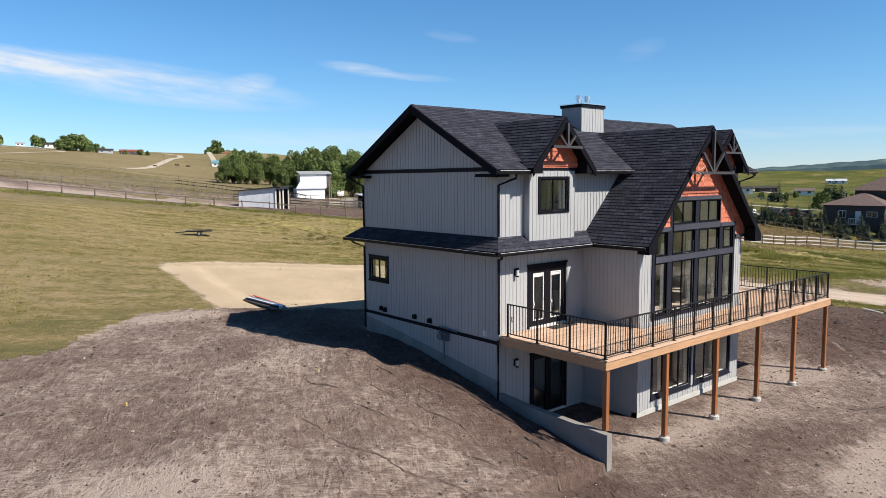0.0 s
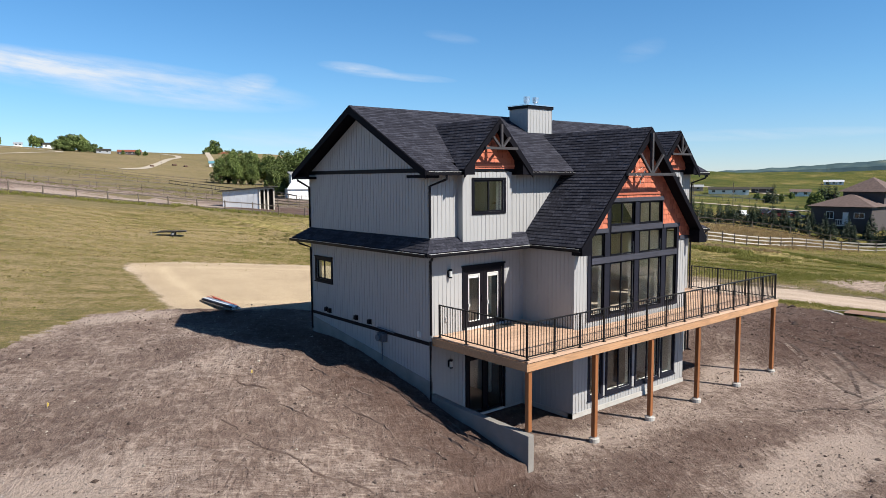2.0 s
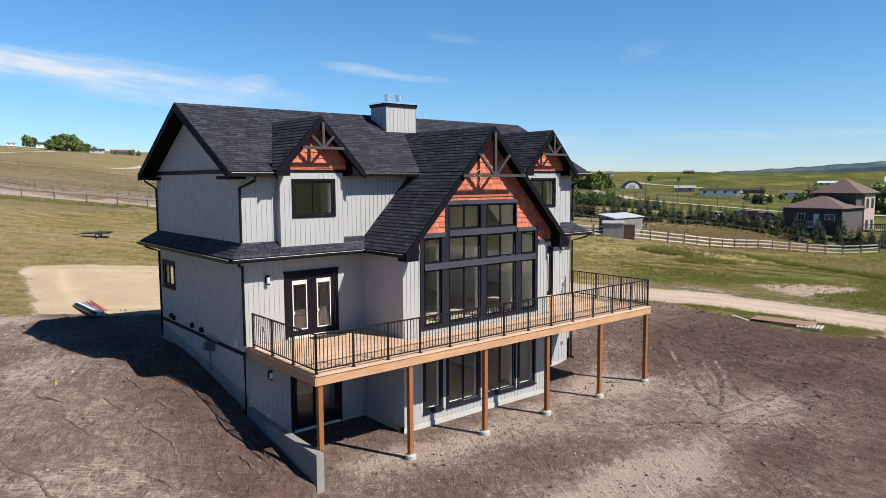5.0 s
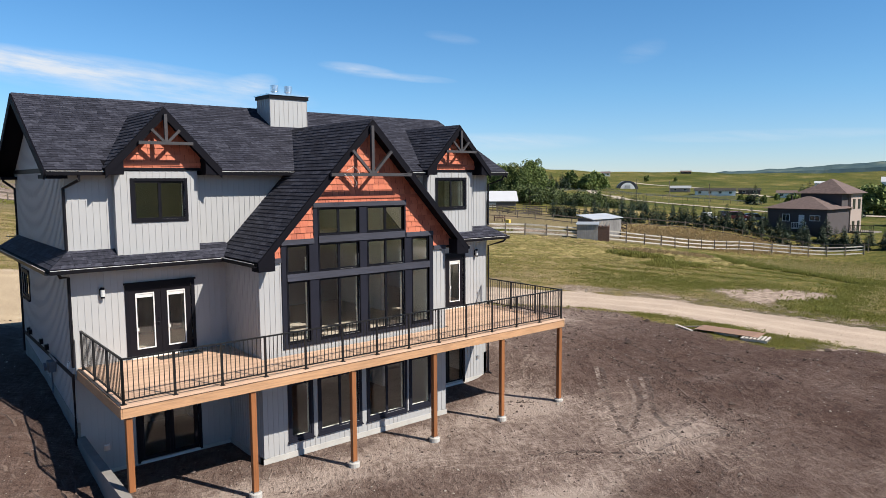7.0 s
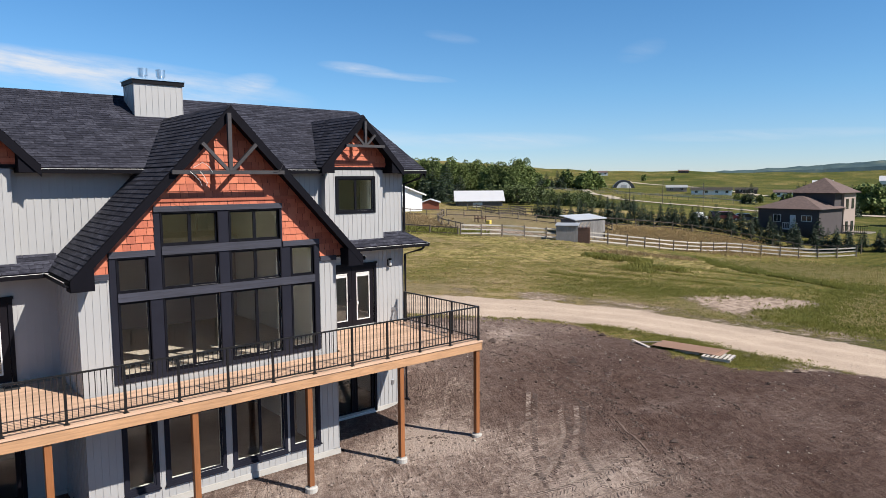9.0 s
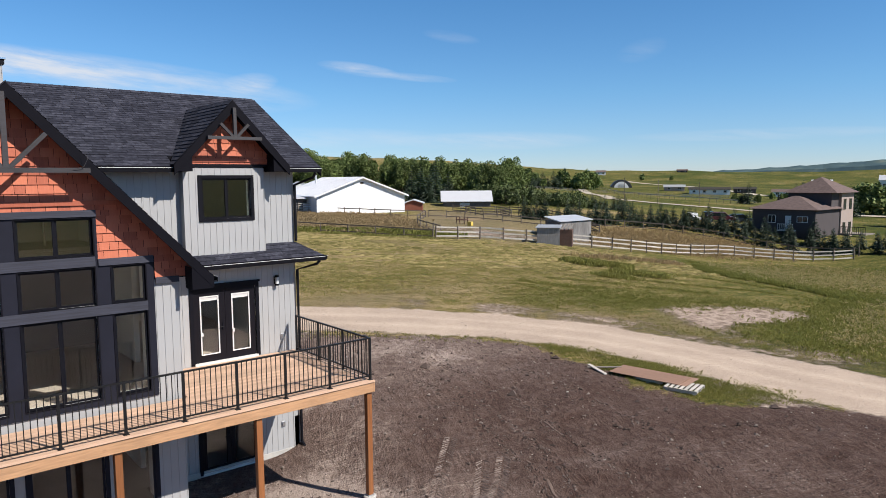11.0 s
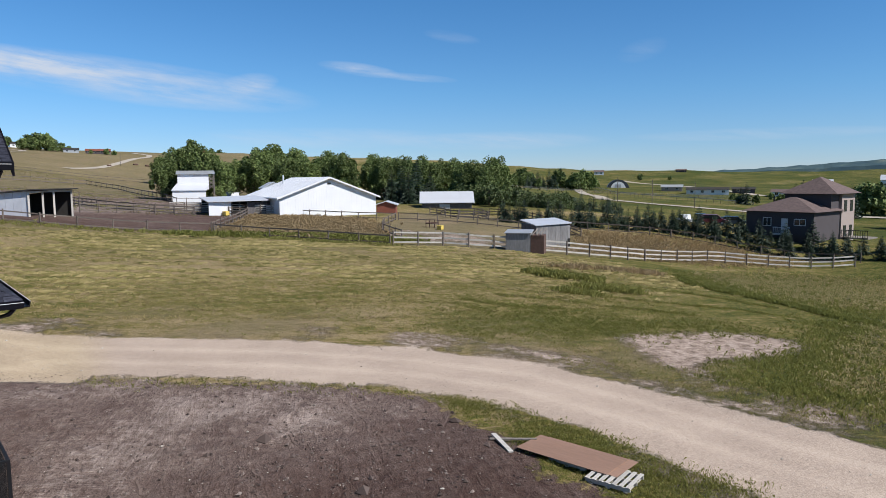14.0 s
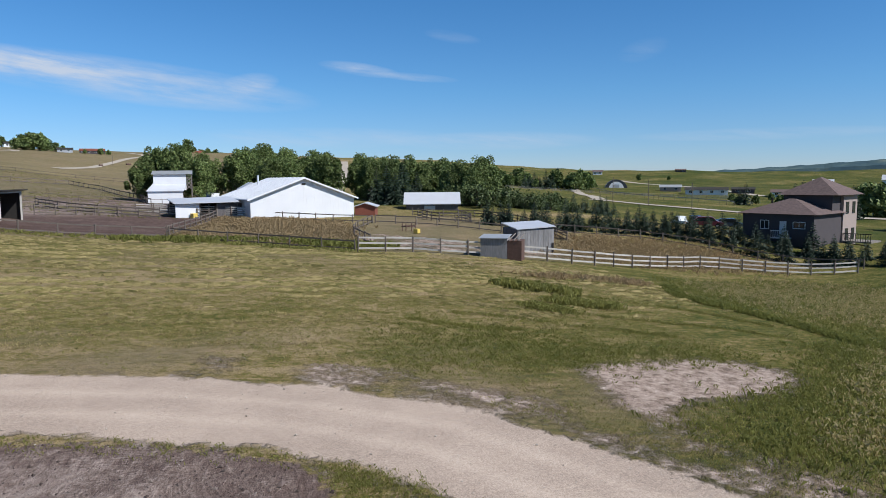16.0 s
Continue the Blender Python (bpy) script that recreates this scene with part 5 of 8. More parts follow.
DZ, DX0, DX1, DY = 3.15, -7.62, 7.54, -4.22
deck = thing("deck", "raised fresh cedar deck on tall stained posts", "deck")
n = 30
pitch = (-DY - 0.02) / n
for k in range(n):
    ya = DY + k * pitch
    spans = [(DX0, DX1)] if ya + pitch < BAY_Y - 0.03 else [(DX0, BAY_L - 0.03), (BAY_R + 0.03, DX1)]
    for a, b in spans:
        cut = a + (b - a) * (0.36, 0.58, 0.45, 0.66)[k % 4] if b - a > 5 else None
        for p, q in ([(a, cut), (cut + 0.004, b)] if cut else [(a, b)]):
            bm = box(B(), p, q, ya, ya + pitch - 0.006, DZ - 0.035, DZ)
            part("deck_board", bm, "deck", deck)
bm = B()
for x in np.arange(DX0 + 0.3, DX1, 0.41):
    y1 = BAY_Y - 0.05 if BAY_L - 0.1 < x < BAY_R + 0.1 else -0.05
    box(bm, x - 0.02, x + 0.02, DY + 0.06, y1, DZ - 0.27, DZ - 0.037)
part("joists", bm, "beam", deck, kind="stuff")
for a, b, c, d in ((DX0, DX1, DY - 0.045, DY - 0.004), ):
    part("fascia_board", box(B(), a, b, c, d, DZ - 0.30, DZ - 0.045, 0.004), "beam", deck, "pale wooden fascia beam")
part("edge_board", box(B(), DX0 - 0.03, DX1 + 0.03, DY - 0.075, DY - 0.004, DZ - 0.040, DZ + 0.002), "deck", deck)
for x in (DX0 - 0.042, DX1 + 0.002):
    part("fascia_board", box(B(), x, x + 0.04, DY - 0.045, -0.03, DZ - 0.30, DZ - 0.045, 0.004), "beam", deck)
part("beam", box(B(), DX0, DX1, DY + 0.05, DY + 0.19, DZ - 0.30, DZ - 0.274), "beam", deck)

PX = (-7.47, -4.46, -1.44, 1.54, 4.50, 7.45)
for k, x in enumerate(PX):
    base = 1.06 if k == 0 else 0.16
    bm = box(B(), x - 0.072, x + 0.072, DY + 0.01, DY + 0.155, base, DZ - 0.302, 0.008)
    p = part("deck_post", bm, "post", deck, "tall reddish stained cedar post")
    if k:
        bm = tube(B(), [(x, DY + 0.08, -0.4), (x, DY + 0.08, 0.12), (x, DY + 0.08, 0.14)], [0.17, 0.165, 0.14], 14)
        part("pier", bm, "parge", p, "round concrete pier")
        bm = box(B(), x - 0.08, x + 0.08, DY, DY + 0.165, 0.135, 0.17)
        part("post_base", bm, "galv", p)

railing = thing("deck_railing", "black aluminium railing with thin balusters round the deck", "railing")
RT, RB = DZ + 1.06, DZ + 0.10
FR = [DX0 + 0.06 + k * (DX1 - DX0 - 0.09) / 13 for k in range(14)]
runs = [((FR[0], DY + 0.06), (FR[-1], DY + 0.06), 13), ((FR[0], -0.30), (FR[0], DY + 0.06), 3), ((FR[-1], DY + 0.06), (FR[-1], -0.30), 3)]
post_me = bal_me = foot_me = None
for (ax, ay), (bx, by), cells in runs:
    for k in range(cells + 1):
        x, y = ax + (bx - ax) * k / cells, ay + (by - ay) * k / cells
        if (x, y) in ((FR[0], DY + 0.06), (FR[-1], DY + 0.06)) and cells == 3:
            continue
        if post_me is None:
            post_me = part("rail_post", box(B(), -0.027, 0.027, -0.027, 0.027, 0.0, 1.08, 0.004), "rail", railing)
            foot_me = part("post_foot", box(B(), -0.055, 0.055, -0.055, 0.055, 0.0, 0.012), "rail", post_me)
            post_me.matrix_local = pose(x, y, DZ + 0.001)
        else:
            p = same(post_me, railing, pose(x, y, DZ + 0.001))
            same(foot_me, p)
    for z, w, h in ((RT, 0.05, 0.035), (RB, 0.035, 0.03)):
        bm = bar(B(), (ax, ay, z), (bx, by, z), w, h)
        part("top_rail" if z == RT else "bottom_rail", bm, "rail", railing)
    length = math.hypot(bx - ax, by - ay)
    for c in range(cells):
        m = 9
        for j in range(1, m + 1):
            f = (c + j / (m + 1)) / cells
            x, y = ax + (bx - ax) * f, ay + (by - ay) * f
            if bal_me is None:
                bal_me = part("baluster", box(B(), -0.008, 0.008, -0.008, 0.008, 0, RT - RB), "rail", railing)
                bal_me.matrix_local = pose(x, y, RB)
            else:
                same(bal_me, railing, pose(x, y, RB))
bm = box(B(), -0.62, 0.62, -0.2, 0.2, 0, 0.015, 0.003)
mat_ob = part("door_mat", bm, plain("dark rubber mat", (0.03, 0.03, 0.03), 0.8))
mat_ob.matrix_world = pose(-5.0, -0.42, DZ + 0.002)
tagged(mat_ob, "dark doormat on deck before patio door", "doormat")

# ---- the neighbourhood: sheds, barn, fences, trees, houses ----
def ground_z(x, y):
    return float(height_of(np.array([x]), np.array([y]))[0])


M["tin"] = plain("weathered corrugated steel", (0.42, 0.44, 0.46), 0.5, 0.35, vary=0.25, scale=0.8)
M["palesheet"] = plain("pale corrugated sheet", (0.60, 0.62, 0.66), 0.5, 0.1, vary=0.2, scale=0.8)
M["whitesteel"] = plain("white steel cladding", (0.74, 0.75, 0.76), 0.45, vary=0.08, scale=0.4, fine=8)
M["whiteroof"] = plain("white steel roofing", (0.60, 0.62, 0.65), 0.4, 0.2, vary=0.08, scale=0.5, fine=8)
M["oldwood"] = wood("weathered grey boards", (0.20, 0.175, 0.15), (8, 8, 1), 0.85, 0.45)
M["shedwood"] = wood("dark grey weathered boards", (0.115, 0.105, 0.105), (8, 8, 1), 0.85, 0.45)
M["greyboard"] = wood("silver-grey weathered boards", (0.265, 0.258, 0.25), (8, 8, 1), 0.85, 0.4, False)
M["rust"] = plain("rusty sheet", (0.10, 0.055, 0.04), 0.8, vary=0.4)
M["fence"] = wood("weathered fence rail", (0.145, 0.118, 0.098), (2, 14, 14), 0.85, 0.4)
M["palefence"] = wood("bleached fence rail", (0.50, 0.47, 0.42), (2, 14, 14), 0.85, 0.3)
M["dark"] = plain("dark shed inside", (0.03, 0.027, 0.024), 0.9)
M["stucco"] = plain("grey-brown stucco", (0.062, 0.053, 0.056), 0.9, vary=0.12, scale=1.0, fine=20, bump=0.3)
M["cream"] = plain("cream stucco", (0.32, 0.26, 0.23), 0.9, vary=0.1)
M["brownroof"] = plain("brown asphalt shingle", (0.125, 0.088, 0.080), 0.9, vary=0.5, scale=2.5, fine=9, bump=0.4)
M["redbrown"] = plain("red-brown stain", (0.20, 0.06, 0.035), 0.8)
M["darkglass"] = plain("dark window glass", (0.02, 0.025, 0.03), 0.08, spec=0.8, bump=0)
M["yellow"] = plain("yellow plastic", (0.62, 0.46, 0.10), 0.6)
M["rubber"] = plain("black rubber", (0.012, 0.012, 0.012), 0.8)


def gable_house(name, label, at, turn, w, d, wall_h, rise, wall, roof, over=0.4, category="house", lift=-1.0, lean=0.0, ribs=0.0, group=""):
    """A plain building with a gable on its -y side: w across, d deep."""
    t = thing(name, label, category, at, turn, group)
    h = w / 2
    bm = B()
    prism(bm, [(-h, 0, lift), (h, 0, lift), (h, 0, wall_h), (0, 0, wall_h + rise), (-h, 0, wall_h)], (0, d, 0))
    part("wall", bm, wall, t)
    if ribs:
        f = Plane((0, 0, 0), (1, 0, 0), (0, -1, 0))
        bm = f.battens(B(), -h, h, 0, wall_h + rise, ribs, roof=lambda u: wall_h + rise * (1 - abs(u) / h) - 0.05, wide=0.04, proud=0.012)
        part("cladding_ribs", bm, wall, t, kind="stuff")
    k = rise / h
    for s in (-1, 1):
        bm = B()
        prism(bm, [(s * (h + over), -over, wall_h - k * over), (0, -over, wall_h + rise), (0, d + over, wall_h + rise), (s * (h + over), d + over, wall_h - k * over)], (0, 0, 0.14))
        part("roof", bm, roof, t)
    return t


def pane_at(t, x, z, w, h, y=0.0, frame_m="vinyl"):
    f = Plane((0, y, 0), (1, 0, 0), (0, -1, 0))
    bm = f.panel(B(), x - w / 2 - 0.08, x + w / 2 + 0.08, z - 0.08, z + h + 0.08, -0.02, 0.05, [(x - w / 2, x + w / 2, z, z + h)])
    wn_ = part("window", bm, frame_m, t)
    bm = B()
    f.block(bm, x - w / 2, x + w / 2, z, z + h, -0.02, 0.015)
    part("pane", bm, "darkglass", wn_)
    if w > 0.8:
        bm = B()
        f.block(bm, x - 0.03, x + 0.03, z, z + h, 0.016, 0.04)
        part("mullion", bm, frame_m, wn_)
    return wn_


# open-fronted horse shelter
A, Pn, C = Vector((15.7, 74.5)), Vector((19.67, 71.45)), Vector((25.54, 79.1))
zs0 = ground_z(20.5, 74)
shelter = thing("horse_shelter", "open-fronted horse shelter of grey corrugated metal on posts", "shelter", (Pn.x, Pn.y, zs0))
va, vc = A - Pn, C - Pn
q = lambda s, r, z: (va.x * s + vc.x * r, va.y * s + vc.y * r, z)
for k in range(6):
    a, b = k / 6, (k + 1) / 6 - 0.006
    bm = B()
    prism(bm, [q(a, 0, -0.6), q(b, 0, -0.6), q(b, 0, 2.85 - 0.42 * b), q(a, 0, 2.85 - 0.42 * a)], (0.08, 0.09, 0))
    part("metal_sheet", bm, "palesheet", shelter)
# back and end walls near-black: the shelter's inner shade is in their colour
bm = B()
prism(bm, [q(1, 0, -0.6), q(1, 1, -0.6), q(1, 1, 2.4), q(1, 0, 2.4)], (0.05, 0.06, 0))
part("back_wall", bm, "dark", shelter)
bm = B()
prism(bm, [q(0, 1, -0.6), q(1, 1, -0.6), q(1, 1, 2.4), q(0, 1, 2.85)], (0.05, 0.06, 0))
part("end_wall", bm, "dark", shelter)
bm = B()
prism(bm, [q(-0.12, -0.04, 2.94), q(1.1, -0.04, 2.42), q(1.1, 1.04, 2.42), q(-0.12, 1.04, 2.94)], (0, 0, 0.12))
part("roof", bm, "dark", shelter)
bm = B()
bar(bm, q(0, 0, 2.74), q(0, 1, 2.74), 0.12, 0.2)
part("header_beam", bm, "palefence", shelter)
for r in (0.0, 0.30, 0.55, 0.98):
    part("post", bar(B(), q(0, r, -0.6), q(0, r, 2.72), 0.2, 0.2, (0, 1, 0)), "palefence", shelter)

# tall white two-tier shed
tz = min(3.4, ground_z(58.6, 132) + 0.1)
tower = thing("white_tower_shed", "tall white two-tier metal shed near poplar trees", "shed", (59.6, 132, tz), -20)
part("lower_wall", box(B(), -4.2, 2.5, 0, 6, -1, 3.0), "whitesteel", tower)
bm = B()
prism(bm, [(-4.4, -0.3, 2.8), (2.7, -0.3, 2.8), (3.2, 1.6, 4.3), (-3.2, 1.6, 4.3)], (0, 0, 0.15))
part("lower_roof", bm, "whiteroof", tower)
part("upper_wall", box(B(), -3.1, 3.2, 1.4, 6, 3.0, 6.3), "whitesteel", tower)
bm = B()
prism(bm, [(-3.4, 1.0, 6.25), (4.5, 1.0, 6.3), (4.5, 6.4, 6.95), (-3.4, 6.4, 6.9)], (0, 0, 0.2))
part("upper_roof", bm, "tin", tower)
for z in (3.2, 4.0, 4.8, 5.4):
    part("brace", bar(B(), (3.2, 1.5, z), (4.3, 1.5, z + 0.9), 0.16), "oldwood", tower)
    part("brace", bar(B(), (3.2, 1.6, z + 0.9), (4.3, 1.6, z), 0.14), "oldwood", tower)
for y in (1.5, 4.0):
    part("brace_post", bar(B(), (4.3, y, -1), (4.3, y, 6.4), 0.2, 0.2, (0, 1, 0)), "oldwood", tower)

# riding barn with a long lean-to
barn = gable_house("barn", "large white metal barn with a low gable roof", (62.1, 79.9, 2.0), -9.6, 16.0, 18.5, 3.62, 2.95, "whitesteel", "whiteroof", 0.55, "barn", ribs=0.42)
for k in range(31):
    y = -0.4 + k * 0.62
    for s in (-1,):
        rib = bar(B(), (s * 8.5, y, 3.60), (s * 0.05, y, 6.71), 0.05, 0.05)
        part("roof_rib", rib, "whiteroof", barn)
for s in (-1, 1):
    bm = prism(B(), [(s * 8.55, -0.58, 3.30), (0, -0.58, 6.46), (0, -0.58, 6.70), (s * 8.55, -0.58, 3.54)], (0, 0.03, 0))
    part("rake_trim", bm, "whitesteel", barn)
f = Plane((0, 0, 0), (1, 0, 0), (0, -1, 0))
bm = B()
f.block(bm, -0.3, 0.3, 5.55, 5.8, 0.02, 0.06)
part("gable_vent", bm, "dark", barn)
bm = B()
f.block(bm, -8.0, 8.0, 0.0, 0.28, 0.014, 0.04)
part("base_board", bm, "oldwood", barn, "stained board along the foot of the wall")
bm = tube(B(), [(-3.0, 14, 5.2), (-3.0, 14, 7.1)], 0.16, 8)
part("vent_pipe", bm, "whiteroof", barn)
lean_to = thing("lean_to", "long white-roofed lean-to with grey boards and an open bay", "lean-to", (62.1, 79.9, 2.0), -9.6)
part("roof", prism(B(), [(-8.6, 3.4, 3.12), (-17.8, 4.0, 3.02), (-17.8, 10, 3.55), (-8.6, 10, 3.7)], (0, 0, 0.14)), "whiteroof", lean_to)
part("white_wall", box(B(), -17.5, -14.2, 4.4, 4.55, -1.0, 3.0), "whitesteel", lean_to)
# near-black back wall puts in the shade of the open bay
part("back_wall", box(B(), -17.5, -8.1, 9.5, 9.7, -1.0, 3.4), "dark", lean_to)
for k in range(6):
    x = -11.6 + k * 0.58
    part("board", box(B(), x, x + 0.55, 4.4, 4.46, -0.8, 2.95), "shedwood", lean_to)
part("white_door", box(B(), -8.9, -8.15, 4.0, 4.08, 0.2, 2.3), "whitesteel", lean_to)
for x in (-14.1, -12.9, -11.7):
    part("post", bar(B(), (x, 4.4, -0.8), (x, 4.4, 3.0), 0.16, 0.16, (0, 1, 0)), "oldwood", lean_to)
gable_house("small_white_shed", "small white gabled shed behind the barn", (70.5, 116.5, 3.5), -16, 4.0, 5, 3.2, 1.1, "whitesteel", "whiteroof", 0.3, "shed")
red_shed = gable_house("small_red_shed", "small red-brown shed beside the barn", (73.0, 80, 2.2), -40, 3.2, 4, 1.8, 0.5, "redbrown", "whiteroof", 0.3, "shed")

# long low shed with a white roof
ls = thing("long_shed", "long low grey board shed with a white metal roof", "shed", (95.4, 90.8, 1.6), -38.7)
part("wall", box(B(), -5.0, 5.0, 0, 6, -1, 2.0), "shedwood", ls)
bm = B()
prism(bm, [(-5.5, -0.5, 1.85), (5.5, -0.5, 1.85), (5.5, 3.4, 4.0), (-5.5, 3.4, 4.0)], (0, 0, 0.12))
part("roof", bm, "whiteroof", ls)
bm = B()
prism(bm, [(-5.5, 3.4, 4.0), (5.5, 3.4, 4.0), (5.5, 6.6, 2.2), (-5.5, 6.6, 2.2)], (0, 0, 0.12))
part("roof", bm, "whiteroof", ls)
part("door", box(B(), -1.5, 0.6, -0.08, 0.05, 0.2, 1.6), "tin", ls)

# grey animal sheds by the fence
s2 = thing("grey_shed", "grey weathered shed with a pale sloping metal roof", "shed", (70.2, 43.6, -0.35), -26)
part("wall", box(B(), 0.15, 4.75, 0.2, 5.4, -0.8, 2.62), "greyboard", s2)
for k in range(14):
    x = 0.17 + k * 0.327
    part("board", box(B(), x, x + 0.30, 0.165, 0.196, -0.3, 2.6), "greyboard", s2)
# left face gets darker boards: its lack of sun is put into the colour
for k in range(12):
    y = 0.25 + k * 0.43
    part("board", box(B(), 0.115, 0.146, y, y + 0.41, -0.3, 2.6), "shedwood", s2)
bm = prism(B(), [(0, 0, 2.62), (4.95, 0, 2.84), (4.95, 5.7, 3.2), (0, 5.7, 3.02)], (0, 0, 0.1))
part("roof", bm, "whiteroof", s2)
part("door_post", bar(B(), (4.6, 0.1, -0.3), (4.6, 0.1, 0.95), 0.18, 0.1, (0, 1, 0)), "dark", s2)
s3 = thing("lean_shelter", "low dark shelter of boards and rusty sheet", "shed", (58.6, 34.4, ground_z(58.6, 34.4)), -54)
part("wall", box(B(), -2.0, 0.6, 0, 2.2, -0.8, 1.95), "greyboard", s3)
part("rusty_wall", box(B(), 0.62, 2.0, 0, 2.2, -0.8, 1.75), "rust", s3)
bm = B()
prism(bm, [(-2.15, -0.15, 1.95), (0.7, -0.15, 1.95), (0.7, 2.4, 2.15), (-2.15, 2.4, 2.15)], (0, 0, 0.06))
part("roof", bm, "tin", s3)
for x in (0.8, 1.25, 1.7):
    part("rafter", bar(B(), (x, -0.1, 1.8), (x + 0.3, 2.2, 2.3), 0.08), "oldwood", s3)

# ---- fences ----
def fence(line, rails, h, spacing, material, label, name="rail_fence", slim=False, deep=0.13):
    """Posts and rails along a line in plan, following the land. One thing; posts and rails are parts."""
    t = thing(name, label, "fence")
    pts, total = [Vector(p) for p in line], 0.0
    cum = [0.0]
    for a, b in zip(pts, pts[1:]):
        total += (b - a).length
        cum.append(total)
    n = max(1, round(total / spacing))
    spots = []
    rng = random.Random(int(total * 10))
    for k in range(n + 1):
        s = total * k / n
        i = max(0, min(len(pts) - 2, sum(c <= s for c in cum) - 1))
        p = pts[i].lerp(pts[i + 1], (s - cum[i]) / max(1e-6, cum[i + 1] - cum[i]))
        z = ground_z(p.x, p.y)
        spots.append((p.x, p.y, z))
        lean = (rng.uniform(-0.05, 0.05), rng.uniform(-0.05, 0.05))
        r = 0.06 if slim else 0.085
        bm = tube(B(), [(0, 0, -0.4), (lean[0], lean[1], h + rng.uniform(0.02, 0.14))], [r, r * 0.9], 6)
        o = part("fence_post", bm, "fence", t)
        o.matrix_local = pose(p.x, p.y, z)
    for a, b in zip(spots, spots[1:]):
        for j in range(rails):
            z = h * (0.93 - j * (0.70 / max(1, rails - 1) if rails > 1 else 0))
            d = [rng.uniform(-0.04, 0.04) for _ in range(2)]
            bm = bar(B(), (a[0], a[1] + 0.07, a[2] + z + d[0]), (b[0], b[1] + 0.07, b[2] + z + d[1]), 0.05, deep if not slim else 0.07)
            part("fence_rail", bm, material, t)
    return t


fence([(47.5, 42.4), (52.6, 40.5), (54.9, 38.0), (59.6, 34.8), (68.1, 31.3), (86.3, 28.6), (93.4, 23.2), (100.2, 17.6)], 3, 1.42, 2.7, "palefence", "bleached three-rail wooden field fence", deep=0.16)
fence([(36, 61.6), (29.5, 63.2), (24.6, 64.6), (19.3, 66.0), (13, 68.6), (4, 71.6), (-6.6, 73.2), (-16, 74.2)], 2, 1.15, 3.3, "fence", "weathered two-rail fence along the pasture")
fence([(36, 61.6), (40.3, 68.4), (46, 77), (50.3, 84)], 3, 1.3, 2.6, "fence", "weathered three-rail corral fence")
fence([(50.5, 84.5), (45, 90), (36, 90.5), (28, 87)], 3, 1.3, 3.0, "fence", "weathered corral fence behind the pen")
fence([(36.2, 61.4), (42, 52), (47.3, 42.6)], 2, 1.1, 3.4, "fence", "sagging two-rail fence beside tall grass")
fence([(66.5, 68.2), (60, 62), (55.5, 56), (52, 47)], 2, 1.1, 3.0, "fence", "weathered yard fence before the barn")
fence([(57, 82), (62, 73.2), (66.5, 68.4)], 2, 1.1, 2.8, "fence", "rail fence along the barn gable")
fence([(66.8, 68.0), (73, 60), (79, 52), (82, 46)], 2, 1.15, 3.0, "fence", "weathered paddock rail fence")
fence([(82, 46), (86, 58), (90, 72), (84, 82)], 3, 1.25, 2.8, "fence", "dark corral fence by the long shed")
fence([(84.5, 50.5), (92, 41.5), (96, 34.5), (99.5, 27), (103, 18)], 2, 1.2, 2.8, "fence", "dark board fence below the spruces")
fence([(-12, 108), (2, 112), (14, 110), (27, 104), (38, 98), (48, 96)], 2, 1.15, 3.6, "fence", "old rail fence over the grassy rise", slim=True)
fence([(-30, 128), (5, 138), (40, 136), (62, 128)], 2, 1.15, 5.0, "fence", "old distant pasture fence", slim=True)
fence([(290, 268), (310, 240), (318, 215), (330, 190), (345, 160)], 3, 1.4, 4.5, "palefence", "distant pale rail fence along a field lane")

fence([(10, 330), (38, 312), (57, 302), (81, 295), (103, 289)], 2, 1.5, 7.0, "fence", "old rail fence across the far hillside", deep=0.14)
fence([(54, 126), (58, 159), (64, 205), (62, 236), (45, 226), (30, 222)], 2, 1.5, 5.0, "fence", "dark rail fence climbing the pasture", deep=0.2)
fence([(33, 117), (33, 98), (37, 91), (43, 86)], 3, 1.35, 3.0, "fence", "dark rails behind the horse pen", deep=0.16)
fence([(44.5, 93.5), (48.2, 89.8), (52.0, 86.2), (55.0, 84.0)], 5, 1.7, 2.2, "palefence", "tall grey corral panels beside the barn")
fence([(50.5, 92), (47.4, 95), (43, 97)], 4, 1.5, 2.4, "palefence", "grey handling pen rails behind the corral")
fence([(84, 70), (80, 62), (76, 66), (79, 74)], 3, 1.3, 2.4, "fence", "old rails stacked round the far paddock")

# ---- trees ----
def leaf_mat(name, dark, light):
    k = Mat(name)
    n = k.noise(0.5, 3)
    f = k.math('ADD', k.math('MULTIPLY', k.island(), 0.65), k.math('MULTIPLY', n, 0.35))
    tint = k.ramp(k.random(), (0.0, 0.8), (1.0, 1.2))
    k.set(k.mix(1.0, k.ramp(f, (0.2, dark), (0.8, light)), tint, 'MULTIPLY'), 0.6, spec=0.25)
    return k.m


M["leaf"] = leaf_mat("poplar leaves", (0.048, 0.080, 0.020), (0.190, 0.240, 0.075))
M["needle"] = leaf_mat("spruce needles", (0.012, 0.025, 0.015), (0.040, 0.062, 0.034))
M["shrub"] = leaf_mat("willow leaves", (0.034, 0.058, 0.018), (0.120, 0.150, 0.055))
M["bark"] = plain("grey-brown bark", (0.12, 0.095, 0.07), 0.9, vary=0.4, fine=20)


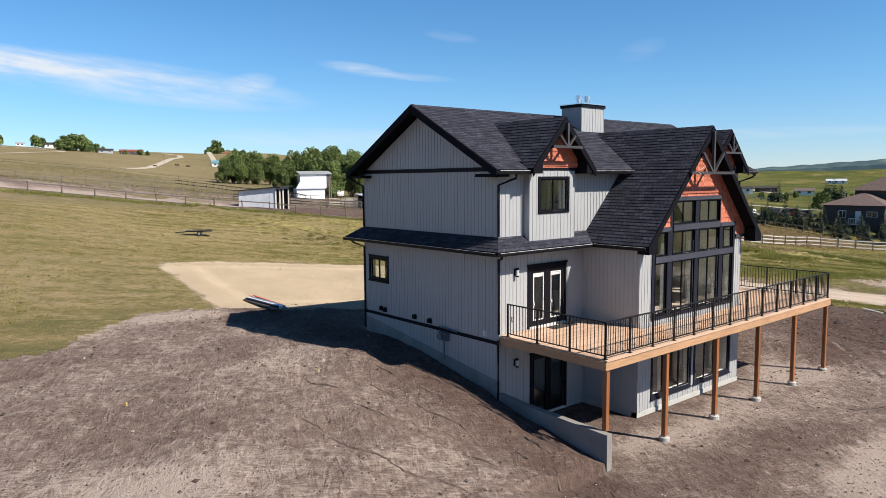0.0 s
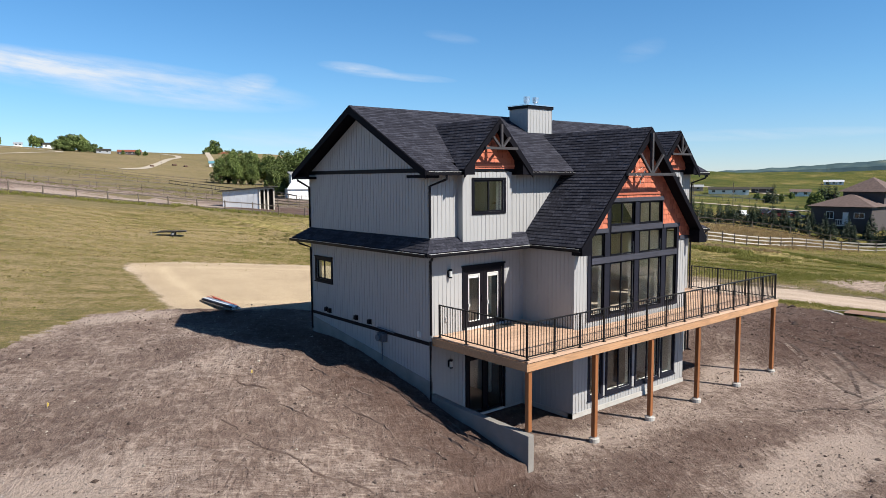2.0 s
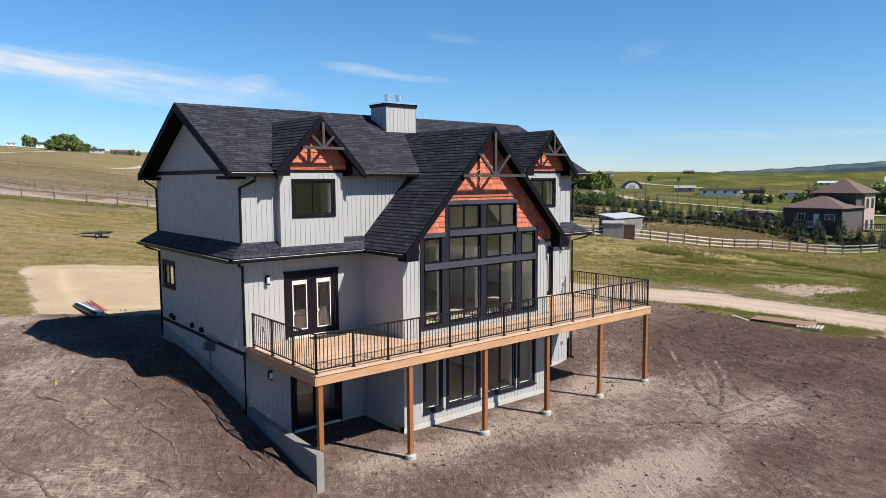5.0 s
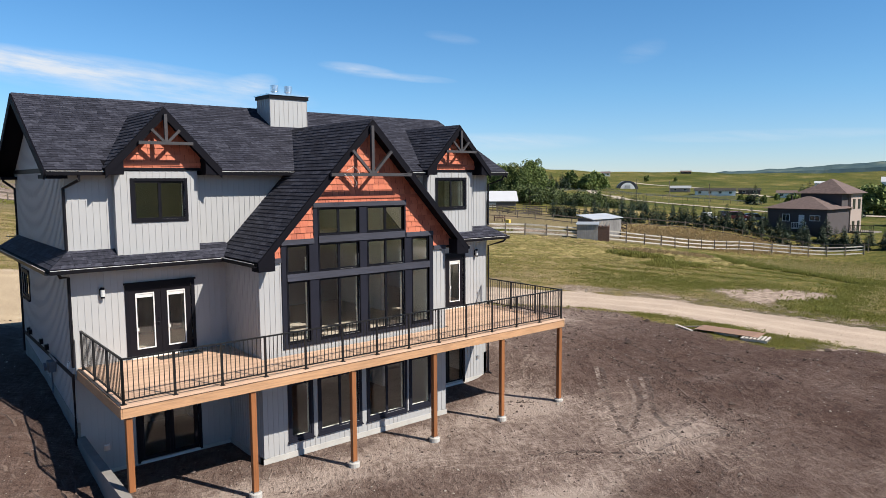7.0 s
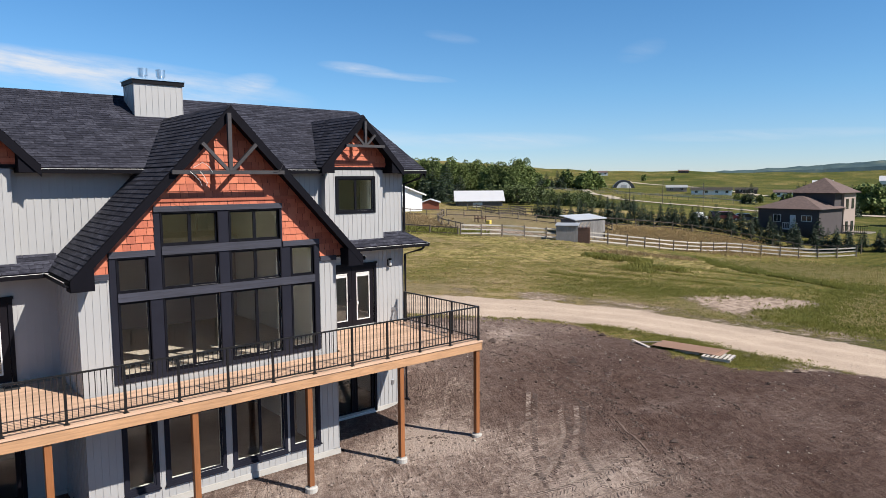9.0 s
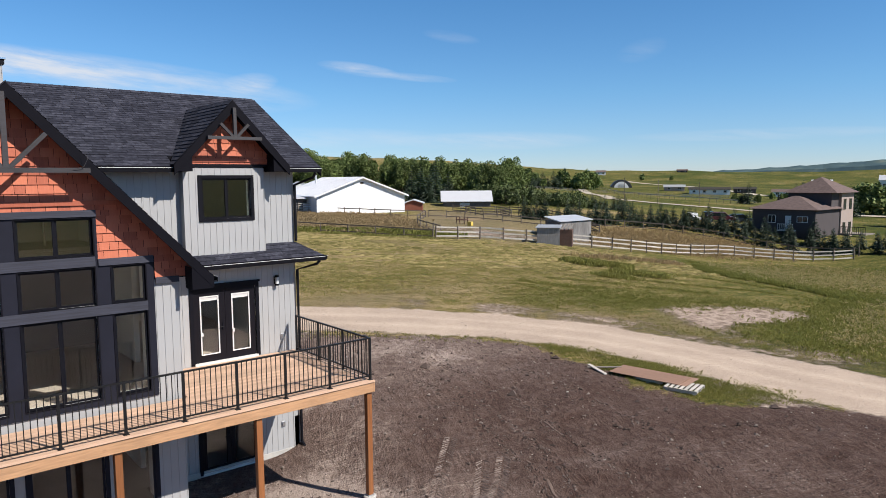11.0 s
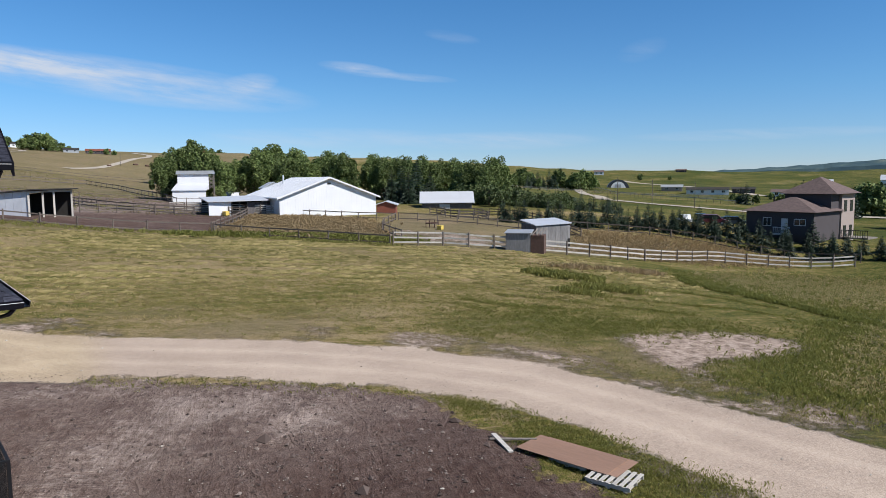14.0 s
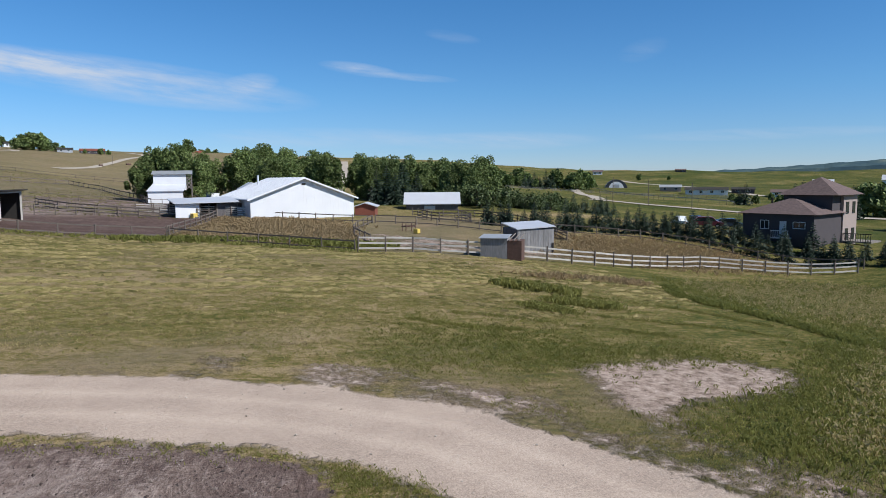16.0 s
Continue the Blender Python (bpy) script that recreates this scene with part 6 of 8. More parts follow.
def leaf_cloud(verts, faces, c, r, count, size, rng):
    """Small bent leaves thrown round a limb's end."""
    for _ in range(count):
        while True:
            p = Vector((rng.uniform(-1, 1), rng.uniform(-1, 1), rng.uniform(-1, 1)))
            if p.length < 1:
                break
        p = p.normalized() * (p.length ** 0.5)
        at = Vector(c) + Vector((p.x * r[0], p.y * r[1], p.z * r[2]))
        a = Vector((rng.gauss(0, 1), rng.gauss(0, 1), rng.gauss(0, 0.7))).normalized()
        b = a.cross(Vector((rng.gauss(0, 1), rng.gauss(0, 1), rng.gauss(0, 1)))).normalized()
        s = size * rng.uniform(0.6, 1.3)
        i = len(verts)
        verts += [at - a * s, at + b * s * 0.55 + Vector((0, 0, -0.1 * s)), at + a * s, at - b * s * 0.55 + Vector((0, 0, -0.1 * s))]
        faces.append((i, i + 1, i + 2, i + 3))


def from_lists(name, verts, faces, material, parent):
    me = bpy.data.meshes.new(name)
    me.from_pydata([tuple(v) for v in verts], [], faces)
    me.materials.append(M[material])
    ob = new(name, me)
    ob.parent = parent
    return ob


def broadleaf(name, label, h, spread, seed, leaves=11000, size=0.20, material="leaf"):
    rng = random.Random(seed)
    t = thing(name, label, "tree", (0, 0, 0))
    bm = tube(B(), [(0, 0, -0.6), (0.05 * h * rng.uniform(-0.3, 0.3), 0, h * 0.35), (0.04 * h * rng.uniform(-1, 1), 0.03 * h, h * 0.85)], [0.035 * h, 0.026 * h, 0.008 * h], 8)
    part("trunk", bm, "bark", t)
    verts, faces, ends = [], [], []
    bm = B()
    for k in range(34):
        z0, a = h * rng.uniform(0.04, 0.66), rng.uniform(0, 6.28)
        z1 = min(h * 0.93, z0 + h * rng.uniform(0.12, 0.34))
        out = spread * rng.uniform(0.35, 0.9) * (1.1 - 0.65 * (z1 / h))
        e = (math.cos(a) * out, math.sin(a) * out, z1)
        tube(bm, [(0, 0, z0), (e[0] * 0.55, e[1] * 0.55, (z0 * 0.4 + z1 * 0.6)), e], [0.012 * h, 0.008 * h, 0.003 * h], 5)
        ends.append(e)
    part("branchwork", bm, "bark", t, kind="stuff")
    ends += [(rng.uniform(-0.15, 0.15) * spread, rng.uniform(-0.15, 0.15) * spread, h * z) for z in (0.12, 0.28, 0.45, 0.6, 0.75, 0.88, 0.95)]
    for e in ends:
        r = spread * rng.uniform(0.15, 0.32)
        leaf_cloud(verts, faces, e, (r, r, r * rng.uniform(0.9, 1.7)), leaves // len(ends), size, rng)
    from_lists("crown", verts, faces, material, t)
    return t


def spruce(h, w, seed):
    rng = random.Random(seed)
    t = thing("spruce_tree", "young dark green spruce tree", "tree", (0, 0, 0), group="spruces in the shelter belt")
    part("trunk", tube(B(), [(0, 0, -0.3), (0, 0, h)], [0.022 * h, 0.004], 6), "bark", t)
    verts, faces = [], []
    z = 0.05 * h
    while z < h * 0.99:
        r = w * (1 - z / h) ** 0.85 * rng.uniform(0.8, 1.12) + 0.04
        for _ in range(rng.randint(10, 14)):
            a, rr = rng.uniform(0, 6.28), r * rng.uniform(0.72, 1.1)
            for s in range(4):
                f0, f1 = s / 4, (s + 1) / 4
                p0 = Vector((math.cos(a) * rr * f0, math.sin(a) * rr * f0, z - 0.28 * rr * f0 * f0))
                p1 = Vector((math.cos(a) * rr * f1, math.sin(a) * rr * f1, z - 0.28 * rr * f1 * f1 + (0.05 if s == 3 else 0)))
                side = Vector((-math.sin(a), math.cos(a), 0)) * (0.20 * rr * (1.15 - f1) + 0.05) * rng.uniform(0.8, 1.2)
                drop = Vector((0, 0, -0.10 * rr * rng.uniform(0.6, 1.4) - 0.03))
                for sd in (side, -side):
                    i = len(verts)
                    verts += [p0, p1, (p0 + p1) / 2 + sd + drop]
                    faces.append((i, i + 1, i + 2))
        z += 0.050 * h * rng.uniform(0.8, 1.2)
    from_lists("foliage", verts, faces, "needle", t)
    return t


def plant(models, spots, rng):
    """Copies of model trees on the land; each model itself stands at a spot too."""
    used = set()
    for x, y, s in spots:
        k = rng.randrange(len(models))
        m = Matrix.Translation((x, y, ground_z(x, y) - 0.05)) @ Matrix.Rotation(rng.uniform(0, 6.28), 4, 'Z') @ Matrix.Diagonal((s, s, s * rng.uniform(0.92, 1.1), 1))
        if k in used:
            o = copy_thing(models[k], pose(0, 0, 0))
            o.matrix_basis = m
        else:
            models[k].matrix_basis = m
            used.add(k)
    for k, o in enumerate(models):
        if k not in used:
            for c in (*o.children_recursive, o):
                bpy.data.objects.remove(c)


def polar(cx, cy, deg, r):
    return cx + r * math.sin(radians(deg)), cy + r * math.cos(radians(deg))


rng = random.Random(4)
poplars = [broadleaf("poplar_tree", "tall leafy poplar tree in a farm grove", 9.2, 4.3, s) for s in (1, 2, 3, 4, 5)]
for o in poplars:
    tagged(o, group="poplar grove")
spots = []
for lo, hi, r0, r1, n, s0, s1 in ((26.6, 31.6, 165, 190, 11, 0.92, 1.2), (33.2, 36.5, 172, 205, 8, 1.0, 1.24),
                                  (36.5, 41.5, 160, 195, 12, 0.86, 1.2), (41.5, 44.4, 150, 175, 8, 0.78, 1.05)):
    for k in range(n):
        a = lo + (hi - lo) * (k + rng.random()) / n
        x, y = polar(7.4, -15, a, rng.uniform(r0, r1))
        spots.append((x, y, rng.uniform(s0, s1)))
spots += [(56.5, 141, 0.9), (60, 143, 1.12), (64, 141.5, 1.18), (68.5, 139.5, 0.98), (66, 147, 1.1), (77, 151, 1.04), (81.5, 149, 1.3), (85, 150, 1.14), (88, 147, 1.0)]
for x, y, top in ((101, 286, 16.5), (104, 293, 17.5), (107, 284, 17.5), (109, 297, 20), (112, 288, 20), (115, 302, 21.5), (118, 292, 21), (121, 298, 20.5), (124, 284, 19), (127, 294, 18.5), (131, 300, 17), (113, 279, 15), (135, 262, 20), (139, 256, 21.5), (144, 264, 21), (148, 254, 19.5),
                  (139, 247, 17), (132, 274, 16), (154, 260, 18), (143, 270, 19), (137, 268, 19), (150, 266, 19), (157, 264, 18), (161, 256, 17), (145, 248, 17)):
    spots.append((x, y, (top - ground_z(x, y)) / 9.2))
plant(poplars, spots, rng)

shrubs = [broadleaf("willow_shrub", "bushy willow shrub on the field edge", 4.2, 3.4, s, 900, 0.30, "shrub") for s in (11, 12, 13)]
spots = []
for lo, hi, r0, r1, n, s0, s1 in ((44.0, 46.2, 150, 165, 8, 0.6, 1.0), (45.0, 51.0, 140, 160, 26, 0.35, 0.8), (40, 45, 140, 150, 4, 0.7, 1.0)):
    for k in range(n):
        x, y = polar(7.4, -15, lo + (hi - lo) * (k + rng.random()) / n, rng.uniform(r0, r1))
        spots.append((x, y, rng.uniform(s0, s1)))
plant(shrubs, spots, rng)

spruces = [spruce(4.0, 1.6, s) for s in (21, 22, 23, 24)]
spots = []
belt = [Vector(p) for p in ((80, 60.5), (88.5, 50), (95.5, 42), (99.5, 34), (101.5, 26.5), (105, 17), (109, 8))]
for row, shift in ((0, 0.0), (1, 3.2)):
    for a, b in zip(belt, belt[1:]):
        n = (10 if row == 0 else 8) if a.y > 36 else (6 if row == 0 else 4)
        for k in range(n):
            p = a.lerp(b, (k + rng.uniform(0.1, 0.7)) / n)
            spots.append((p.x + shift + rng.uniform(-0.5, 0.5), p.y + shift * 0.8 + rng.uniform(-0.5, 0.5), rng.uniform(0.5, 1.0)))
for a, b in zip(belt[3:], belt[4:]):
    for k in range(2):
        p = a.lerp(b, (k + rng.uniform(0.1, 0.8)) / 2)
        spots.append((p.x + rng.uniform(3.6, 6.0), p.y + rng.uniform(-1.0, 1.0), rng.uniform(0.6, 1.1)))
for k in range(14):
    x, y = polar(7.4, -15, rng.uniform(48.5, 55.5), rng.uniform(140, 175))
    spots.append((x, y, rng.uniform(0.7, 1.1)))
for deg, dist, s in ((35.2, 158, 1.9), (36.0, 160, 2.3), (36.6, 157, 2.0), (37.3, 162, 2.4), (38.4, 158, 1.8), (47.0, 415, 2.2), (47.4, 420, 2.6), (47.8, 415, 2.0), (48.3, 418, 2.9), (48.8, 416, 2.3), (46.6, 412, 1.9), (69.2, 215, 2.2), (70.2, 220, 2.5), (66.6, 280, 2.4), (67.1, 284, 2.8), (67.6, 282, 2.2), (62.9, 300, 1.9), (63.3, 298, 2.1)):
    spots.append((*polar(7.4, -15, deg, dist), s))
for x, y, s in ((317.8, 287, 1.6), (325.7, 279, 1.5), (327, 277, 1.8), (328.7, 275.6, 1.4), (331, 273, 1.7), (332.4, 271, 1.3), (339.9, 262.8, 1.2)):
    spots.append((x, y, s))
plant(spruces, spots, rng)

far_trees = [broadleaf("far_tree", "distant rounded tree on the skyline", 7.0, 4.4, s, 1300, 0.6) for s in (31, 32, 33)]
spots = []
for a, r, s in ((46.0, 420, 1.0), (47.6, 430, 0.8), (48.1, 420, 0.7), (50.8, 430, 1.25), (51.2, 425, 1.3), (49.2, 425, 0.6), (46.7, 435, 0.9), (47.1, 430, 0.7), (45.2, 425, 0.9), (45.6, 430, 0.8),
                (55.8, 640, 0.7), (58.0, 640, 0.5), (71.2, 250, 1.1), (72.2, 245, 1.2), (73.4, 248, 1.3), (74.6, 250, 1.3), (70.0, 270, 0.9), (66.4, 240, 0.8), (74.5, 190, 1.1), (63.6, 330, 0.5), (64.4, 335, 0.5)):
    x, y = polar(0, -16, a, r)
    spots.append((x, y, s))
for x, y, s in ((312, 293, 1.1), (319.7, 285, 1.45), (322.6, 282, 1.15), (334.8, 268.7, 1.35), (337, 266, 0.8), (344.6, 257, 1.6), (346, 254, 1.35), (315.6, 290, 0.8)):
    spots.append((x, y, s))
for k in range(16):
    x, y = polar(0, -16, rng.uniform(62.0, 73.5), rng.uniform(300, 430))
    spots.append((x, y, rng.uniform(0.3, 0.6)))
# the bushy knoll, the farmstead trees and the bushes on the western hill
for x, y, s in ((112, 684, 1.3), (118, 688, 1.7), (124, 684, 2.0), (131, 686, 2.0), (137, 690, 1.6), (143, 684, 1.1), (149, 686, 0.7), (120, 678, 1.2), (134, 676, 1.2), (104, 744, 1.4), (110, 748, 1.2), (60, 690, 2.4), (66, 694, 1.6),
                (284, 770, 1.6), (291, 772, 2.3), (279, 768, 1.1), (306, 770, 1.2), (314, 772, 1.5), (322, 770, 1.3), (330, 772, 1.0), (172, 652, 0.7), (178, 650, 0.6), (160, 655, 0.5)):
    spots.append((x, y, s))
plant(far_trees, spots, rng)

# ---- neighbouring house ----
nbz = -3.3
nb = thing("neighbour_house", "two-storey grey-brown stucco house with hipped brown roofs", "house", (109.0, 36.1, nbz), -90)


def hip(bm, x0, x1, y0, y1, z, rise, over=0.5):
    """A hipped roof over a rectangle."""
    x0, x1, y0, y1 = x0 - over, x1 + over, y0 - over, y1 + over
    run = min(x1 - x0, y1 - y0) / 2
    if x1 - x0 >= y1 - y0:
        r0, r1 = (x0 + run, (y0 + y1) / 2, z + rise), (x1 - run, (y0 + y1) / 2, z + rise)
    else:
        r0, r1 = ((x0 + x1) / 2, y0 + run, z + rise), ((x0 + x1) / 2, y1 - run, z + rise)
    c = [bm.verts.new(p) for p in ((x0, y0, z), (x1, y0, z), (x1, y1, z), (x0, y1, z), r0, r1)]
    quads = ((0, 1, 5, 4), (1, 2, 5), (2, 3, 4, 5), (3, 0, 4), (3, 2, 1, 0)) if x1 - x0 >= y1 - y0 else ((0, 1, 4), (1, 2, 5, 4), (2, 3, 5), (3, 0, 4, 5), (3, 2, 1, 0))
    for f in quads:
        bm.faces.new([c[k] for k in f])
    return bm


part("wall", box(B(), 0, 9.8, 0, 9, -2, 6.4), "stucco", nb)
part("roof", hip(B(), 0, 9.8, 0, 9, 6.4, 2.0, 0.6), "brownroof", nb)
part("tall_wall", box(B(), 2.9, 9.6, 6.2, 14, -2, 8.9), "stucco", nb)
part("tall_roof", hip(B(), 2.9, 10.0, 6.2, 14, 8.9, 2.5, 0.7), "brownroof", nb)
part("side_wall", box(B(), 9.61, 10.0, 9.1, 14, -2, 8.8), "cream", nb, "cream stucco end wall")
for x, z, w, h in ((3.2, 4.3, 1.1, 1.1), (7.9, 4.5, 1.5, 0.8)):
    pane_at(nb, x, z, w, h)
part("door", box(B(), 5.3, 6.2, -0.06, 0.02, 3.3, 5.4), "vinyl", nb, "white side door")
bm = box(B(), 4.6, 7.0, -1.2, 0, 3.05, 3.2)
bal = part("balcony", bm, "vinyl", nb, "small white balcony")
for k in range(9):
    part("baluster", box(B(), 4.65 + k * 0.28, 4.70 + k * 0.28, -1.18, -1.12, 3.2, 4.1), "vinyl", bal)
part("top_rail", box(B(), 4.6, 7.0, -1.2, -1.1, 4.1, 4.2), "vinyl", bal)
for y, z in ((9.9, 6.2), (12.2, 6.2), (9.9, 2.4), (12.2, 2.4)):
    part("window", box(B(), 10.0, 10.06, y, y + 1.0, z, z + 1.7), "darkglass", nb)
bm = box(B(), 10.0, 13.7, 9.2, 13.0, 2.2, 2.4)
sd = part("side_deck", bm, "oldwood", nb)
for k in range(12):
    part("baluster", box(B(), 10.05 + k * 0.32, 10.11 + k * 0.32, 9.2, 9.26, 2.4, 3.4), "dark", sd)
part("top_rail", box(B(), 10.0, 13.7, 9.18, 9.28, 3.4, 3.5), "dark", sd)
for x, y in ((2.2, 4.2), (5.2, 10.5), (8.0, 9.5)):
    part("roof_vent", tube(B(), [(x, y, 7.6), (x, y, 9.8 if y > 9 else 8.5)], 0.14, 8), "dark", nb)


fence([(353, 257), (310, 206.5), (290, 173), (272, 139.6), (260.8, 116.6)], 1, 1.7, 4.6, "palefence", "long pale far fence along the lane to the arched hut", deep=0.3)


# ---- vehicles ----
def vehicle(name, label, x, y, turn, paint, length=4.5, tall=1.5, pickup=False, z=None):
    t = thing(name, label, "car" if not pickup else "pickup truck", (x, y, (ground_z(x, y) if z is None else z) + 0.02), turn)
    h, wd = length / 2, 0.88
    if pickup:
        prof = [(-h, 0.45), (h, 0.45), (h, 0.95), (h - 0.9, 1.05), (h - 1.5, tall), (h - 2.9, tall), (h - 3.1, 1.05), (-h, 1.05)]
    else:
        prof = [(-h, 0.40), (h, 0.40), (h, 0.80), (h - 0.9, 0.98), (h - 1.6, tall), (-h + 0.9, tall), (-h + 0.15, 0.98), (-h, 0.85)]
    bm = B()
    prism(bm, [(a, -wd, b) for a, b in prof], (0, 2 * wd, 0))
    bmesh.ops.bevel(bm, geom=bm.edges[:], offset=0.07, segments=2, affect='EDGES')
    part("body", bm, paint, t, smooth=False)
    glass_prof = [(prof[3][0] - 0.1, prof[3][1] + 0.04), (prof[4][0] - 0.02, prof[4][1] - 0.08), (prof[5][0] + 0.1, prof[5][1] - 0.08), (prof[6][0] + 0.25, prof[6][1] + 0.04)]
    for s in (-1, 1):
        bm = B()
        prism(bm, [(a, s * wd, b) for a, b in glass_prof], (0, s * 0.012, 0))
        part("side_window", bm, "darkglass", t)
    for a in (-h + 0.85, h - 0.9):
        for s in (-1, 1):
            w = part("wheel", tube(B(), [(a, s * (wd - 0.2), 0.33), (a, s * (wd + 0.02), 0.33)], 0.33, 14), "rubber", t)
            part("rim", tube(B(), [(a, s * (wd + 0.01), 0.33), (a, s * (wd + 0.03), 0.33)], 0.19, 10), "galv", w)
    for s in (-0.6, 0.6):
        part("tail_light", box(B(), -h - 0.02, -h + 0.03, s - 0.12, s + 0.12, 0.68, 0.84), M["tail"], t)
        part("headlight", box(B(), h - 0.03, h + 0.02, s - 0.14, s + 0.14, 0.62, 0.76), "vinyl", t)
    return t


M["tail"] = plain("red lamp lens", (0.55, 0.02, 0.02), 0.25)
M["carred"] = plain("dark red car paint", (0.14, 0.010, 0.018), 0.3, vary=0.05, spec=0.8, bump=0)
M["carblack"] = plain("black car paint", (0.02, 0.02, 0.025), 0.2, vary=0.05, spec=0.8, bump=0)
M["carwhite"] = plain("white car paint", (0.72, 0.73, 0.74), 0.25, vary=0.04, spec=0.8, bump=0)
M["carblue"] = plain("dark blue car paint", (0.03, 0.05, 0.09), 0.2, vary=0.05, spec=0.8, bump=0)
for args in (("car", "dark red parked car beside the spruces", *polar(7.4, -15, 60.9, 116), -60, "carred"),
             ("car", "black parked car behind the spruces", *polar(7.4, -15, 60.0, 131), 40, "carblack"),
             ("car", "dark blue parked sports wagon near the grey house", *polar(7.4, -15, 62.4, 128), -60, "carblue"),
             ("car", "black parked van near the grey house", *polar(7.4, -15, 61.7, 134), -60, "carblack")):
    vehicle(*args, 4.6, 1.65)
vehicle("pickup_truck", "white parked pickup truck by the corral", *polar(-22, -16, 31.0, 185), 60, "carwhite", 5.6, 1.8, True)
vehicle("pickup_truck", "dark parked pickup truck by the corral", *polar(-22, -16, 30.5, 188), 60, "carblue", 5.6, 1.9, True)
vehicle("pickup_truck", "white parked pickup truck behind the spruces", *polar(7.4, -15, 59.0, 150), 60, "carwhite", 5.6, 1.9, True)

# ---- far farms, lanes and hills ----
def long_house(label, at, turn, w, d, wh, rise, wall, roof):
    """A low house whose long side, with its windows, is on -y."""
    t = thing("far_house", label, "house", at, turn)
    part("wall", prism(B(), [(-w / 2, 0, -2), (-w / 2, d, -2), (-w / 2, d, wh), (-w / 2, d / 2, wh + rise), (-w / 2, 0, wh)], (w, 0, 0)), wall, t)
    for s in (-1, 1):
        ye = d / 2 + s * (d / 2 + 0.5)
        bm = prism(B(), [(-w / 2 - 0.5, ye, wh - 0.15), (w / 2 + 0.5, ye, wh - 0.15), (w / 2 + 0.5, d / 2, wh + rise + 0.1), (-w / 2 - 0.5, d / 2, wh + rise + 0.1)], (0, 0, 0.15))
        part("roof", bm, roof, t)
    n = max(2, int(w / 4.5))
    for k in range(n):
        pane_at(t, -w / 2 + w * (k + 0.5) / n, wh * 0.42, 1.5, 1.2)
    return t



qz = ground_z(386, 262) - 1.2
M["bluetin"] = plain("faded blue steel roofing", (0.10, 0.26, 0.32), 0.5, vary=0.15)
quonset = thing("quonset_hut", "dark arched steel hut with a white front", "shed", (386, 262, qz), -52)
bm = B()
arc = [(7.2 * math.cos(a), 0, 6.6 * math.sin(a)) for a in np.linspace(0, math.pi, 15)]
prism(bm, [(x, y, z - 1 if z < 0.1 else z) for x, y, z in arc], (0, 18, 0))
part("shell", bm, plain("dark steel arch", (0.05, 0.055, 0.065), 0.5, 0.3), quonset)
part("front", prism(B(), [(5.0 * math.cos(a), -0.1, 5.3 * math.sin(a)) for a in np.linspace(0, math.pi, 11)], (0, 0.08, 0)), "whitesteel", quonset)
part("door", box(B(), -1.8, 1.8, -0.25, -0.12, 0, 3.4), "tin", quonset)
for px_a, r, w, d, wh, rise, wall, roof, label in (
    (60.9, 420, 22, 8, 2.9, 1.2, "whitesteel", "dark", "long white distant farmhouse with dark roof"), (66.0, 415, 10, 8, 2.6, 1.2, "whitesteel", "brownroof", "small white distant farmhouse"),
    (63.4, 440, 12, 8, 2.4, 1.0, "stucco", "dark", "dark distant farm shed"), (58.3, 445, 12, 8, 2.6, 1.2, "cream", "tin", "pale distant house with low roof"),
    (52.6, 700, 9, 8, 3.0, 1.5, "whitesteel", "brownroof", "distant white house on the skyline"), (58.8, 740, 10, 7, 2, 1.0, "stucco", "brownroof", "distant house on the skyline"),
    (50.0, 440, 14, 8, 2.6, 1.2, "whitesteel", "tin", "long white distant barn"),
    (68.5, 620, 14, 10, 2.5, 1.4, "whitesteel", "whiteroof", "large white distant hall"), (73.5, 520, 26, 12, 6, 3, "whitesteel", "whiteroof", "white distant riding hall"),
):
    x, y = polar(0, -16, px_a, r)
    long_house(label, (x, y, ground_z(x, y)), -px_a, w, d, wh, rise, wall, roof)
for x, y, w, d, wh, rise, wall, roof, label in (
    (117, 742, 11, 8, 3.6, 1.8, "whitesteel", "dark", "tall white distant house among trees"), (92, 748, 7, 6, 2.2, 1.2, "whitesteel", "tin", "small white distant garage"),
    (168, 664, 20, 10, 2.9, 1.7, "stucco", "redbrown", "distant house with a red-brown roof"), (147, 668, 12, 9, 2.8, 1.4, "tin", "dark", "grey distant house on the slope"),
    (297, 765, 14, 10, 4.0, 2.6, "redbrown", "redbrown", "red distant barn on the skyline"), (312, 764, 8, 7, 3.0, 1.4, "whitesteel", "tin", "white distant shed by the red barn"),
    (352, 752, 20, 8, 3.4, 1.6, "whitesteel", "tin", "white distant house on the skyline"), (372, 742, 13, 8, 3.0, 1.4, "whitesteel", "tin", "white distant farm building"),
    (190, 502, 19, 8, 3.4, 1.6, "whitesteel", M["bluetin"], "white distant shed with a blue roof"),
):
    long_house(label, (x, y, ground_z(x, y)), -math.degrees(math.atan2(x + 10, y + 16)), w, d, wh, rise, wall, roof)
for x, y, l in ((152, 497, 3.2), (158, 491, 2.6), (128, 470, 2.4)):
    w_ = part("wagon", box(B(), -l / 2, l / 2, -0.9, 0.9, 0.0, 1.2, 0.25), "rust")
    w_.matrix_world = pose(x, y, ground_z(x, y) - 0.05, 0, 0, 20)
    tagged(w_, "dark parked farm wagon on the far pasture", "wagon")

M["lane"] = plain("pale gravel lane", (0.40, 0.35, 0.28), 0.95, vary=0.2, scale=0.2, fine=3)


